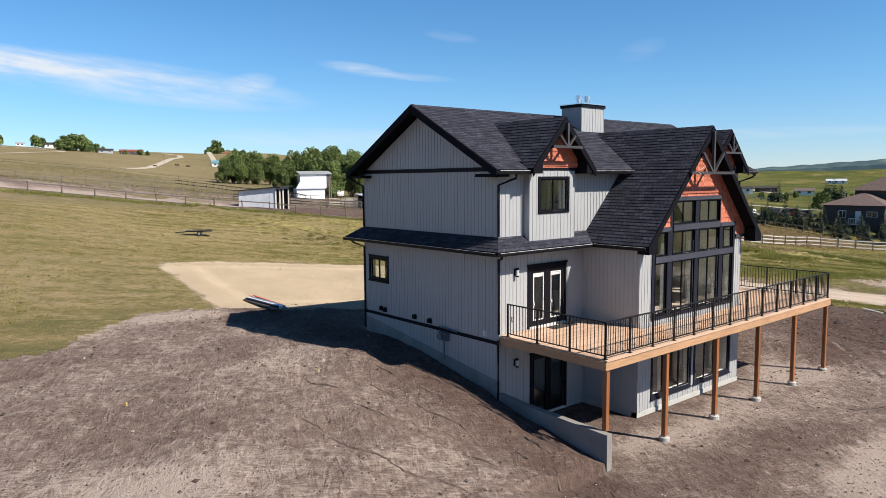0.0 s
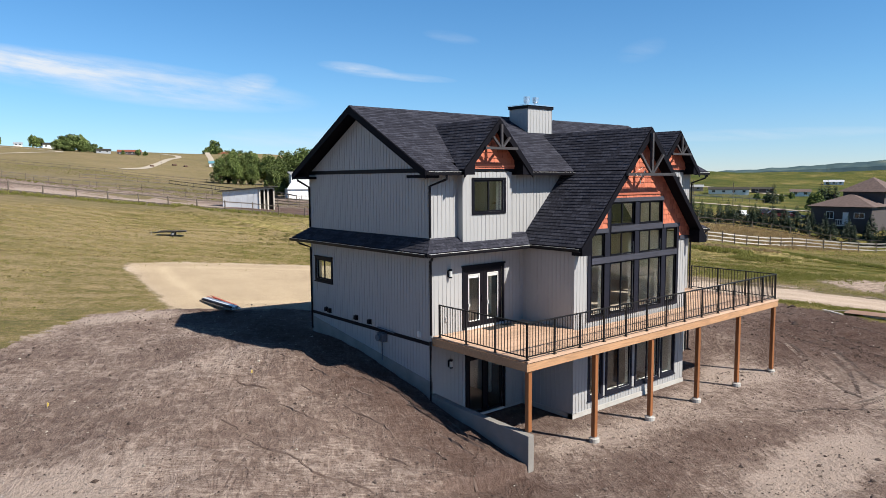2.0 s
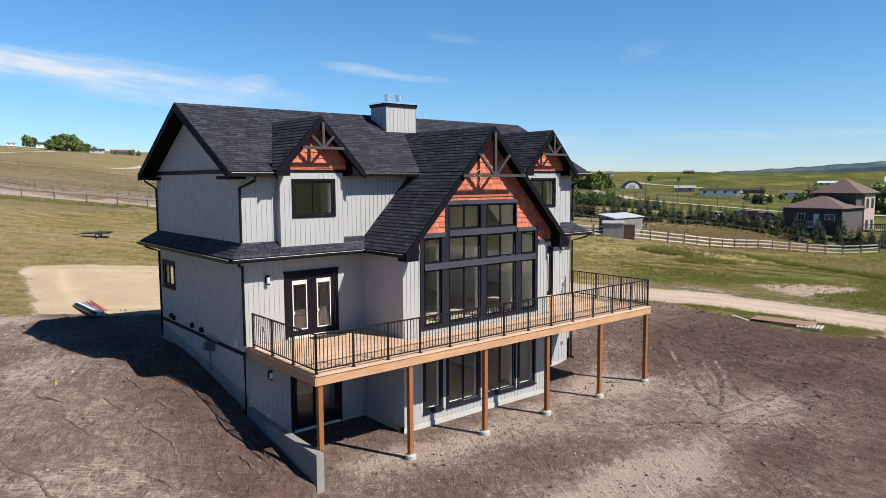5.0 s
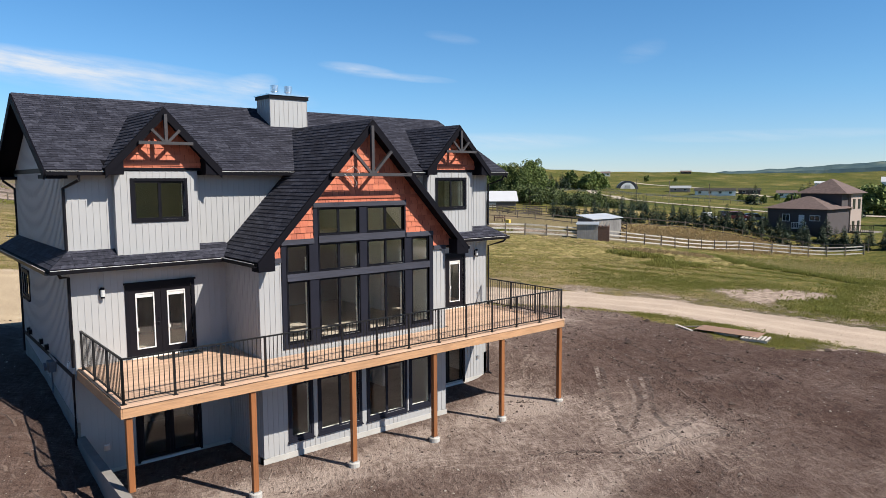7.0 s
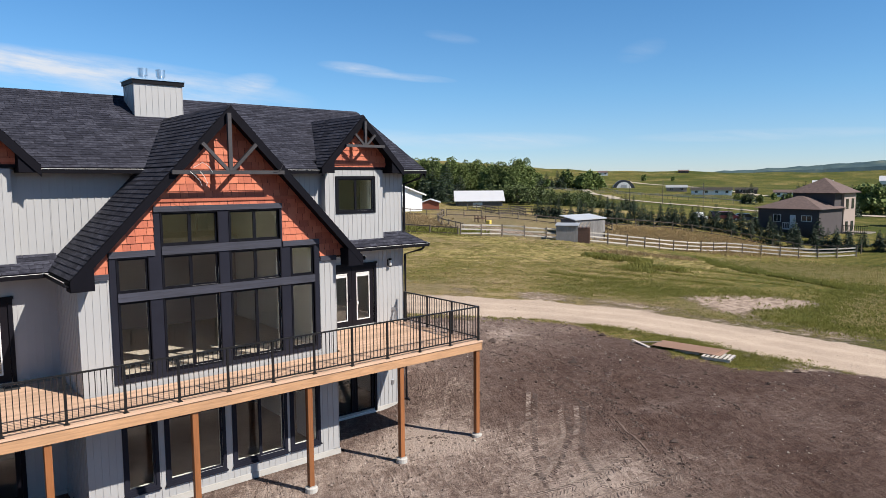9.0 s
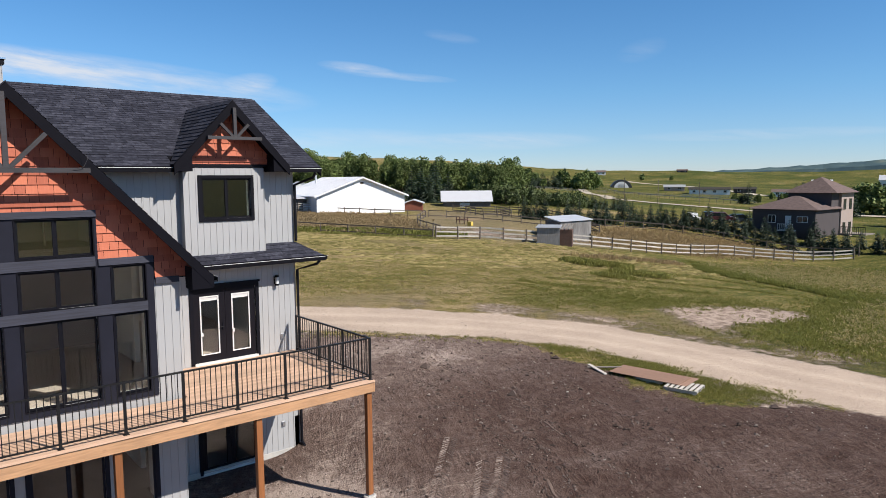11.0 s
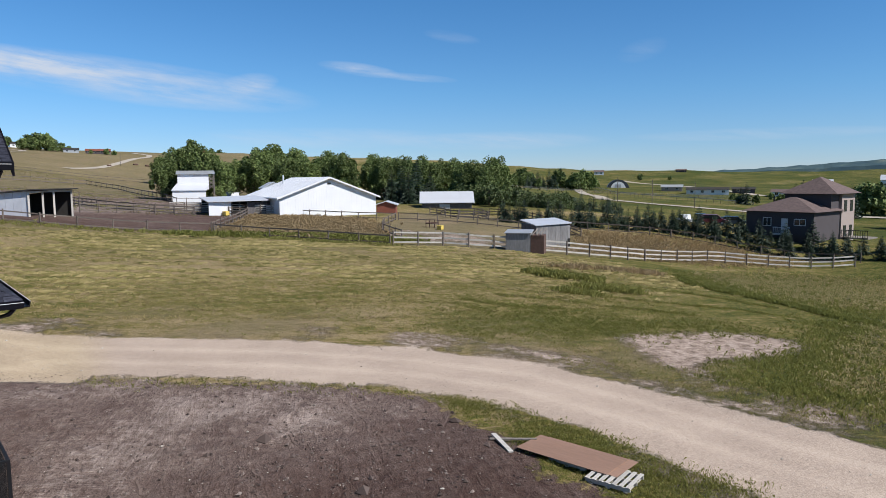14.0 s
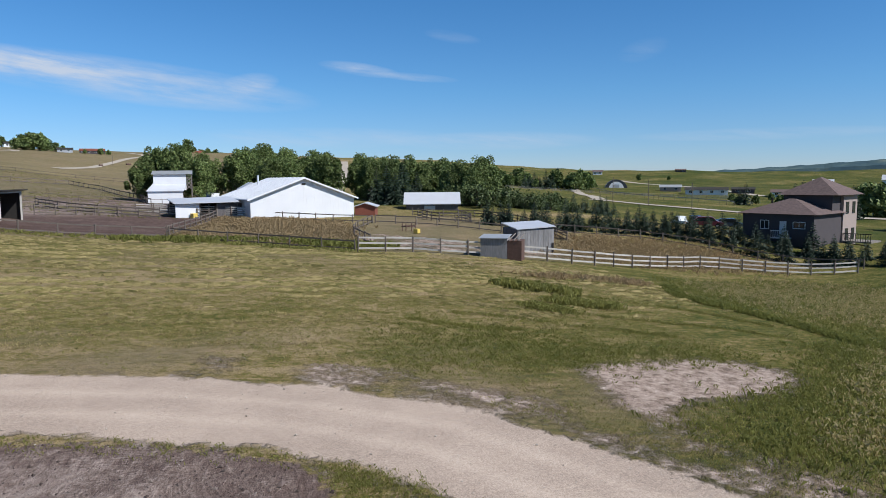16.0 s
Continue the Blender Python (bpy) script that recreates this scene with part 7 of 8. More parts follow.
def lane(line, width, label, name="lane"):
    """A gravel lane laid on the land."""
    pts = [Vector(p) for p in line]
    fine = []
    for a, b in zip(pts, pts[1:]):
        n = max(1, int((b - a).length / 6))
        fine += [a.lerp(b, k / n) for k in range(n)]
    fine.append(pts[-1])
    bm, prev = B(), None
    for k, p in enumerate(fine):
        d = (fine[min(k + 1, len(fine) - 1)] - fine[max(k - 1, 0)]).normalized()
        s = Vector((-d.y, d.x)) * width / 2
        row = [bm.verts.new((q.x, q.y, ground_z(q.x, q.y) + 0.22)) for q in (p - s, p + s)]
        if prev:
            bm.faces.new((prev[0], row[0], row[1], prev[1]))
        prev = row
    o = part(name, bm, "lane")
    return tagged(o, label, "lane", kind="structure")


P2 = lambda a, r: polar(0, -16, a, r)
lane([(-20, 480), (10, 520), (45, 560), (80, 600), (104, 630), (108, 655), (92, 680), (60, 700), (20, 715)], 6, "pale farm lane over the hill")
lane([(88, 395), (118, 450), (150, 520), (180, 590), (205, 640), (214, 670), (208, 700)], 5, "pale farm lane up the slope")
lane([(205, 560), (235, 640), (262, 720), (275, 765)], 5, "pale farm lane to the skyline")
lane([P2(32.9, 210), P2(32.4, 330), P2(32.7, 480), P2(32.3, 700)], 7, "straight gravel road to the skyline")
lane([P2(54.0, 640), P2(57.5, 560), P2(61.0, 480), P2(64.8, 420)], 6, "pale farm lane across the green hill")
lane([P2(53.0, 250), P2(57.0, 240), P2(62.0, 238), P2(68.0, 236), P2(75.0, 232)], 7, "grey country road along the valley")
lane([P2(51.0, 440), P2(52.2, 340), P2(53.5, 255)], 5, "gravel drive to the arched hut")


def far_ridge():
    """Wooded hills far beyond the valley; the haze is put into their colour."""
    verts, faces = [], []
    n = 90
    for k in range(n + 1):
        a = 50 + 46 * k / n
        top = np.interp(a, (50, 57, 62, 66, 70, 74, 80, 96), (-8, 8, 24, 34, 46, 56, 52, 40)) + 5 * noise.noise((a * 0.9, 0, 0)) + 2.0 * noise.noise((a * 4.0, 3, 0))
        for r, z in ((2350, -60), (2420, 8.2 + top * 0.62), (2560, 8.2 + top)):
            x, y = polar(0, -16, a, r)
            verts.append((x, y, z + (3 * noise.noise((a * 3, r * 0.01, 1)) if z > 0 else 0)))
    for k in range(n):
        for j in range(2):
            i = k * 3 + j
            faces.append((i, i + 3, i + 4, i + 1))
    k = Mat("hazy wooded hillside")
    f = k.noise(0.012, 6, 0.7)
    # bluish ramp: the haze of distance is painted over the woods
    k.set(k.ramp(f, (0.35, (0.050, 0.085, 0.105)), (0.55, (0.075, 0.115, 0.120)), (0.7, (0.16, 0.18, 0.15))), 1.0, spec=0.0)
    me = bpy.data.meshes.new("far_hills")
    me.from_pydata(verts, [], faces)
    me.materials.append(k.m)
    return tagged(new("far_hills", me), "distant wooded hills beyond the valley, tinted blue-green for haze", "hills", kind="structure")


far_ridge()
for a in (54.6, 57.2, 60.3, 28.4, 15.5):
    x, y = P2(a, 235 if a > 50 else 520)
    bm = tube(B(), [(x, y, ground_z(x, y) - 0.5), (x, y, ground_z(x, y) + 8)], 0.10, 6)
    up_ = part("utility_pole", bm, "fence")
    tagged(up_, "bare wooden utility pole", "pole", "utility poles")

# ---- things on the plot ----
_gx, _gy, _land = NET["xs"], NET["ys"], NET["z"].tolist()


def gz(x, y):
    """Height of the finished ground, between the nodes of its net."""
    i, j = int(np.searchsorted(_gx, x)) - 1, int(np.searchsorted(_gy, y)) - 1
    u, v = (x - _gx[i]) / (_gx[i + 1] - _gx[i]), (y - _gy[j]) / (_gy[j + 1] - _gy[j])
    return (_land[j][i] * (1 - u) + _land[j][i + 1] * u) * (1 - v) + (_land[j + 1][i] * (1 - u) + _land[j + 1][i + 1] * u) * v


# flat utility trailer in the mown field
tr = thing("utility_trailer", "black flat-deck utility trailer parked on mown grass", "trailer", (-1.9, 42.0, gz(-1.9, 42) + 0.02), -24)
tr.scale = (0.5, 0.5, 0.5)
part("deck_frame", box(B(), -2.2, 2.2, -1.0, 1.0, 0.62, 0.74, 0.02), "rail", tr)
part("deck_planks", box(B(), -2.1, 2.1, -0.9, 0.9, 0.745, 0.79), "oldwood", tr)
for y in (-0.98, 0.98):
    part("side_rail", bar(B(), (-2.2, y, 0.83), (2.2, y, 0.83), 0.06), "rail", tr)
part("front_rail", bar(B(), (-2.2, -0.98, 0.83), (-2.2, 0.98, 0.83), 0.06), "galv", tr)
for y in (-1.12, 1.12):
    for x in (0.1,):
        w = part("wheel", tube(B(), [(x, y - 0.1, 0.34), (x, y + 0.1, 0.34)], 0.34, 16), "rubber", tr)
        part("rim", tube(B(), [(x, y - 0.11, 0.34), (x, y + 0.11, 0.34)], 0.19, 10), "galv", w)
    part("mudguard", box(B(), -0.45, 0.65, y - 0.13, y + 0.13, 0.70, 0.74, 0.01), "rail", tr)
part("tongue", bar(B(), (-2.2, 0.6, 0.6), (-3.7, 0, 0.55), 0.09), "rail", tr)
part("tongue", bar(B(), (-2.2, -0.6, 0.6), (-3.7, 0, 0.55), 0.09), "rail", tr)
part("jack", bar(B(), (-3.4, 0, 0.0), (-3.4, 0, 0.9), 0.07, 0.07, (0, 1, 0)), "galv", tr)

# bundle of siding and boards at the edge of the gravel pad
lp = thing("board_stack", "stack of wrapped boards and siding lying on gravel", "lumber stack", (-8.75, 15.1, gz(-8.75, 15.1) + 0.08), 92)
lp.scale = (1.2, 0.5, 0.5)
M["wrap"] = plain("pale plastic wrap", (0.62, 0.64, 0.66), 0.3, vary=0.1)
M["redstrap"] = plain("red board end", (0.42, 0.10, 0.06), 0.7)
for k, (y, z, l, m) in enumerate(((-0.42, 0.1, 2.9, "wrap"), (-0.14, 0.1, 3.0, "galv"), (0.14, 0.1, 2.8, "wrap"), (0.42, 0.1, 2.9, "oldwood"), (-0.28, 0.25, 2.8, "galv"), (0.02, 0.25, 2.9, "wrap"), (0.30, 0.25, 2.7, "slate"))):
    part("wrapped_plank", box(B(), -l / 2, l / 2, y - 0.13, y + 0.13, z - 0.07, z + 0.07, 0.01), m, lp)
for k, (y, l) in enumerate(((-0.75, 3.4), (-0.95, 2.6), (-1.15, 3.0))):
    part("loose_board", bar(B(), (-0.6, y, 0.02), (-0.6 + l, y - 0.5, 0.05), 0.12, 0.04), "redstrap", lp)
for x in (-1.0, 1.0):
    part("skid", box(B(), x - 0.05, x + 0.05, -0.6, 0.6, -0.08, 0.026), "oldwood", lp)

# plywood sheets on pallets beside the drive
M["ply"] = wood("plywood sheet", (0.29, 0.175, 0.12), (2.5, 14, 14), 0.7, 0.2, False)
pz = gz(20.3, -3.9)
ps = thing("plywood_stack", "plywood sheets lying on grey wooden pallets", "plywood", (20.45, -3.85, pz + 0.02), 99)


def pallet(x, y, turn):
    t = thing("pallet", "grey weathered wooden pallet on grass", "pallet", (x, y, gz(x, y) + 0.03), turn, "pallets under the plywood")
    for k in range(7):
        a = -0.55 + k * 0.175
        part("slat", box(B(), a, a + 0.10, -0.5, 0.5, 0.10, 0.122), "palefence", t)
    for y2 in (-0.45, 0.0, 0.45):
        part("stringer", box(B(), -0.56, 0.61, y2 - 0.02, y2 + 0.02, 0.0, 0.098), "palefence", t)
    for k in range(3):
        a = -0.5 + k * 0.45
        part("slat", box(B(), a, a + 0.10, -0.5, 0.5, -0.024, -0.002), "palefence", t)
    return t


part("sheet", box(B(), -1.5, 1.25, -0.62, 0.60, 0.125, 0.142), "ply", ps)
part("sheet", box(B(), -1.25, 1.5, -0.56, 0.66, 0.145, 0.162), "ply", ps)
pallet(20.4, -3.9, 99), pallet(20.15, -5.35, 104)
part("loose_plank", bar(B(), (1.5, 0.9, 0.1), (2.6, 0.25, 0.16), 0.14, 0.04), "palefence", ps)
part("loose_plank", bar(B(), (1.4, -0.2, 0.16), (2.5, 0.55, 0.12), 0.10, 0.04), "oldwood", ps)

# survey flags
for x, y in ((-18.1, 4.1), (-12.3, 3.65)):
    fl = thing("survey_flag", "small yellow survey flag on bare soil", "flag", (x, y, gz(x, y)), group="survey flags")
    fl.scale = (0.62, 0.62, 0.62)
    part("stake", bar(B(), (0, 0, -0.05), (0, 0, 0.26), 0.012, 0.012, (0, 1, 0)), "galv", fl)
    bm = B()
    prism(bm, [(-0.01, 0, 0.08), (0.05, -0.03, 0.10), (0.06, -0.02, 0.25), (0.0, 0, 0.27)], (0.01, 0.012, 0))
    part("flag", bm, "yellow", fl)
for x, y, s in ((64.6, 55.5, 0.65), (47.9, 86.4, 0.75)):
    yb = part("feed_tub", box(B(), -0.5, 0.5, -0.5, 0.5, 0, 0.9, 0.06), "yellow")
    yb.matrix_world = pose(x, y, ground_z(x, y) + 0.02, 0, 0, 20) @ Matrix.Diagonal((s, s, s, 1))
    tagged(yb, "yellow plastic feed tub in the yard", "tub")
bf = thing("hay_feeder", "rusty hay feeder with scattered boards in the paddock", "feeder", (65.2, 58.0, ground_z(65.2, 58.0)), 30)
for k in range(8):
    a = k * 0.785
    part("feeder_bar", bar(B(), (math.cos(a) * 0.9, math.sin(a) * 0.9, 0), (math.cos(a) * 0.9, math.sin(a) * 0.9, 1.0), 0.07, 0.07, (0, 1, 0)), "rust", bf)
part("hoop", tube(B(), [(math.cos(a) * 0.9, math.sin(a) * 0.9, 0.6) for a in np.linspace(0, 6.28, 13)], 0.07, 6, False), "rust", bf)


# ---- clods, stones and tufts ----
def scatter_stones(name, label, count, region, size, material, seed, keep):
    rng = random.Random(seed)
    verts, faces = [], []
    made = 0
    while made < count:
        x, y = rng.uniform(*region[:2]), rng.uniform(*region[2:])
        if not keep(x, y):
            continue
        made += 1
        s = size * rng.uniform(0.4, 1.0) * (2.4 if rng.random() < 0.05 else 1.0)
        z = gz(x, y)
        i = len(verts)
        for dx, dy, dz in ((1, 0, 0), (0.2, 1, 0), (-0.9, 0.3, 0), (-0.1, -1, 0), (0.1, 0.1, 0.8), (0, 0, -0.5)):
            verts.append((x + (dx + rng.uniform(-0.3, 0.3)) * s, y + (dy + rng.uniform(-0.3, 0.3)) * s, z + (dz + rng.uniform(-0.2, 0.2)) * s * 0.8 + 0.02))
        for a, b in ((0, 1), (1, 2), (2, 3), (3, 0)):
            faces += [(i + a, i + b, i + 4), (i + b, i + a, i + 5)]
    me = bpy.data.meshes.new(name)
    me.from_pydata(verts, [], faces)
    me.materials.append(M[material])
    return tagged(new(name, me), label, name, kind="stuff")


def inside(poly):
    edges = list(zip(poly, poly[1:] + poly[:1]))

    def test(x, y):
        odd = False
        for (ax, ay), (bx, by) in edges:
            if (ay > y) != (by > y) and x < (bx - ax) * (y - ay) / (by - ay) + ax:
                odd = not odd
        return odd
    return test


soil_in = inside(SOIL)
off_house = lambda x, y: soil_in(x, y) and not (-8.2 < x < 8.1 and -0.3 < y < 8.2) and not (-3.7 < x < 3.8 and -2.8 < y < 0) and not (-8.1 < x < -7.3 and -4.7 < y < 0.3)
k = Mat("soil clod")
k.set(k.ramp(k.island(), (0.0, (0.060, 0.045, 0.039)), (0.7, (0.13, 0.10, 0.088)), (1.0, (0.24, 0.20, 0.175))), 0.95, spec=0.1)
M["clod"] = k.m
k = Mat("pale pebble")
k.set(k.ramp(k.island(), (0.0, (0.20, 0.17, 0.14)), (1.0, (0.50, 0.46, 0.40))), 0.85, spec=0.2)
M["pebble"] = k.m
scatter_stones("soil_clods", "loose dark soil clods over the plot", 9000, (-22, 24, -13, 15), 0.036, "clod", 51, off_house)
scatter_stones("pebbles", "pale pebbles strewn over bare soil", 1500, (-22, 24, -13, 15), 0.028, "pebble", 52, off_house)
pad_or_drive = lambda x, y: (2.9 - line_gap(np.array([x]), np.array([y]), DRIVE)[0] > 0.1)
scatter_stones("gravel_stones", "loose gravel stones on the drive", 1200, (10, 30, -14, 18), 0.022, "pebble", 53, pad_or_drive)


def ridges(name, label, lines, spread, step_, size, material, seed):
    """Broken ridges of pushed-up soil along lines in plan."""
    rng = random.Random(seed)
    verts, faces = [], []
    for line in lines:
        for (ax, ay), (bx, by) in zip(line, line[1:]):
            n = max(1, int(math.hypot(bx - ax, by - ay) / step_))
            for k in range(n):
                s = (k + rng.random()) / n
                if noise.noise((ax + (bx - ax) * s * 2.0, ay + (by - ay) * s * 2.0, seed)) < -0.18:
                    continue
                x, y = ax + (bx - ax) * s + rng.gauss(0, spread), ay + (by - ay) * s + rng.gauss(0, spread)
                z, q = gz(x, y), size * rng.uniform(0.5, 1.25)
                i, turn = len(verts), math.atan2(by - ay, bx - ax) + rng.uniform(-0.4, 0.4)
                c, w = math.cos(turn), math.sin(turn)
                for dx, dy, dz in ((1.7, 0, -0.1), (0.2, 0.8, 0), (-1.6, 0.1, -0.1), (-0.1, -0.8, 0), (0.2, 0.1, 0.75), (0, 0, -0.6)):
                    dx, dy = dx + rng.uniform(-0.3, 0.3), dy + rng.uniform(-0.2, 0.2)
                    verts.append((x + (dx * c - dy * w) * q, y + (dx * w + dy * c) * q, z + dz * q + 0.005))
                for a, b in ((0, 1), (1, 2), (2, 3), (3, 0)):
                    faces += [(i + a, i + b, i + 4), (i + b, i + a, i + 5)]
    me = bpy.data.meshes.new(name)
    me.from_pydata(verts, [], faces)
    me.materials.append(M[material])
    return tagged(new(name, me), label, "soil", kind="stuff")


def tread(name, label, lines, seed):
    """Chevron lug prints of a tractor tyre pressed along curved lines: small raised bars of pale soil."""
    rng = random.Random(seed)
    verts, faces = [], []
    for line, wide in lines:
        run = 0.0
        for (ax, ay), (bx, by) in zip(line, line[1:]):
            d = math.hypot(bx - ax, by - ay)
            ux, uy = (bx - ax) / d, (by - ay) / d
            while run < d:
                if rng.random() < 0.88:
                    for side in (-1, 1):
                        x0, y0 = ax + ux * run - uy * side * 0.03, ay + uy * run + ux * side * 0.03
                        run2 = run + wide * 0.32 * rng.uniform(0.8, 1.2)
                        x1, y1 = ax + ux * run2 - uy * side * wide * 0.5, ay + uy * run2 + ux * side * wide * 0.5
                        i, h, w = len(verts), rng.uniform(0.010, 0.022), rng.uniform(0.014, 0.024)
                        nx_, ny_ = -(y1 - y0), x1 - x0
                        q = w / max(1e-6, math.hypot(nx_, ny_))
                        nx_, ny_ = nx_ * q, ny_ * q
                        za, zb = gz(x0, y0), gz(x1, y1)
                        verts += [(x0 - nx_, y0 - ny_, za - 0.01), (x0 + nx_, y0 + ny_, za - 0.01), (x1 + nx_, y1 + ny_, zb - 0.01), (x1 - nx_, y1 - ny_, zb - 0.01), (x0, y0, za + h), (x1, y1, zb + h)]
                        faces += [(i, i + 4, i + 5, i + 3), (i + 1, i + 2, i + 5, i + 4), (i, i + 1, i + 4), (i + 2, i + 3, i + 5)]
                run += 0.12
            run -= d
    me = bpy.data.meshes.new(name)
    me.from_pydata(verts, [], faces)
    me.materials.append(M["tread"])
    return tagged(new(name, me), label, "tyre tracks", kind="stuff")


k = Mat("dried trodden soil")
k.set(k.ramp(k.math('ADD', k.math('MULTIPLY', k.island(), 0.6), k.math('MULTIPLY', k.noise(1.2, 3), 0.4)), (0.2, (0.12, 0.095, 0.085)), (0.8, (0.26, 0.215, 0.19))), 0.95, spec=0.1)
M["tread"] = k.m
tread("tyre_tracks", "chevron tyre tracks pressed into dry soil", [
    ([(10.9, -3.3), (9.6, -4.5), (8.4, -5.6), (7.4, -6.6), (6.5, -7.6)], 0.40), ([(10.6, -5.0), (9.4, -6.2), (8.3, -6.9), (7.4, -7.4), (6.4, -7.8)], 0.38),
    ([(11.2, -5.2), (10.2, -6.1), (9.2, -6.8), (8.4, -7.5), (7.8, -8.3), (7.2, -9.2)], 0.40), ([(9.4, -10.2), (8.6, -9.9), (7.5, -9.6), (6.4, -9.4), (5.0, -9.3)], 0.42),
    ([(9.2, -8.6), (8.2, -8.7), (7.0, -8.6), (5.6, -8.2)], 0.40), ([(6.2, -10.0), (5.4, -9.0), (4.4, -7.8), (3.0, -7.0)], 0.40)], 91)
ridges("soil_ridges", "pushed-up soil ridges and cracks on the bare plot", [
    [(13.2, 1.4), (12.8, -1.6), (12.0, -4.1), (11.2, -6.2), (10.2, -8.0), (8.6, -10.4)], [(13.9, 1.0), (13.5, -2.0), (12.7, -4.6), (11.8, -6.8), (10.6, -8.8), (9.2, -11.0)],
    [(15.4, 2.6), (14.8, -1.4), (13.8, -5.2), (12.6, -8.4)], [(5.6, -2.7), (6.4, -3.2), (7.1, -4.2)], [(17.4, 1.6), (17.0, -2.6), (16.0, -6.6), (14.6, -10)]], 0.11, 0.05, 0.042, "clod", 93)


def scarps(name, label, lines, seed, tall=0.075):
    """Broken lips along cracks in a settling bank: a gentle rise, then a short steep drop."""
    rng = random.Random(seed)
    verts, faces = [], []
    for line in lines:
        for (ax, ay), (bx, by) in zip(line, line[1:]):
            n = max(2, int(math.hypot(bx - ax, by - ay) / 0.09))
            ux, uy = (bx - ax) / math.hypot(bx - ax, by - ay), (by - ay) / math.hypot(bx - ax, by - ay)
            prev = None
            for k in range(n + 1):
                s = k / n
                x0, y0 = ax + (bx - ax) * s, ay + (by - ay) * s
                wob = 0.26 * noise.noise((x0 * 0.8, y0 * 0.8, seed)) + 0.07 * noise.noise((x0 * 5, y0 * 5, seed + 3))
                x, y = x0 + wob, y0 + 0.3 * wob
                h = tall * (noise.noise((x * 0.9, y * 0.9, seed)) + 0.32 + rng.uniform(-0.12, 0.12))
                if h < 0.012:
                    prev = None
                    continue
                row = []
                for off, dz in ((0.10, -0.006), (0.04, 0.6 * h), (0.012, h), (-0.008, h * 0.2), (-0.03, -0.03)):
                    px_, py_ = x - uy * off, y + ux * off
                    row.append(len(verts))
                    verts.append((px_, py_, gz(px_, py_) + dz))
                if prev:
                    faces += [(prev[j], row[j], row[j + 1], prev[j + 1]) for j in range(4)]
                prev = row
    me = bpy.data.meshes.new(name)
    me.from_pydata(verts, [], faces)
    me.materials.append(M["bank"])
    return tagged(new(name, me), label, "soil", kind="stuff")


k = Mat("crumbling bank soil")
grit = k.noise(24, 4, 0.7)
k.set(k.ramp(k.math('ADD', k.math('MULTIPLY', grit, 0.6), k.math('MULTIPLY', k.noise(2.4, 4), 0.4)), (0.3, (0.085, 0.060, 0.050)), (0.7, (0.185, 0.138, 0.117))), 0.95, spec=0.1).bump(grit, 0.7, 0.02)
M["bank"] = k.m
scarps("soil_cracks", "long broken cracks in the settling soil bank", [
    [(-10.8, 4.4), (-10.3, 2.6), (-9.9, 0.8), (-9.5, -0.8), (-9.2, -2.4), (-8.9, -4.2)], [(-11.6, 3.4), (-11.0, 1.4), (-10.6, -0.6), (-10.3, -2.2), (-9.9, -3.8), (-9.3, -5.4)],
    [(-10.2, 5.0), (-9.6, 3.4), (-9.1, 1.8), (-8.8, 0.2), (-8.6, -1.6), (-8.4, -3.4)], [(-12.6, 1.2), (-12.2, -0.4), (-11.7, -2.0), (-11.2, -3.4)], [(-14.6, 0.6), (-14.2, -1.2), (-13.6, -3.0), (-13.0, -4.4)],
    [(-13.0, 4.4), (-12.8, 3.2), (-12.5, 2.2)], [(-8.3, -1.0), (-8.2, -2.4), (-8.15, -4.0)]], 96)
scarps("soil_cracks", "low pushed-up lips across the turned soil", [
    [(13.4, 1.0), (13.0, -1.8), (12.2, -4.4), (11.2, -6.6), (9.8, -9.0)], [(15.2, 2.4), (14.6, -1.6), (13.6, -5.2), (12.2, -8.6)], [(17.2, 1.4), (16.8, -2.6), (15.8, -6.4)], [(10.8, 3.2), (10.6, 1.0), (10.0, -1.4)]], 97, 0.028)
scatter_stones("soil_clods", "larger dark soil clods by the drive", 130, (9, 22, -9, 4), 0.10, "clod", 94, off_house)


def tufts(name, label, count, where, tall, wide, material, seed, blades=7):
    """Tufts of bent grass blades."""
    rng = random.Random(seed)
    verts, faces = [], []
    for _ in range(count):
        x, y, sc = where(rng)
        z = gz(x, y) - 0.02
        for _ in range(blades):
            a, lean = rng.uniform(0, 6.28), rng.uniform(0.15, 0.8)
            h, w = tall * sc * rng.uniform(0.5, 1.15), wide * rng.uniform(0.7, 1.3)
            bx, by = x + rng.gauss(0, 0.10 * sc), y + rng.gauss(0, 0.10 * sc)
            dx, dy = math.cos(a), math.sin(a)
            i = len(verts)
            verts += [(bx - dy * w, by + dx * w, z), (bx + dy * w, by - dx * w, z), (bx + dx * h * lean * 0.4, by + dy * h * lean * 0.4, z + h * 0.7), (bx + dx * h * lean, by + dy * h * lean, z + h * (1 - lean * 0.35))]
            faces += [(i, i + 1, i + 2), (i, i + 2, i + 3)]
    me = bpy.data.meshes.new(name)
    me.from_pydata(verts, [], faces)
    me.materials.append(M[material])
    return tagged(new(name, me), label, "grass", kind="stuff")


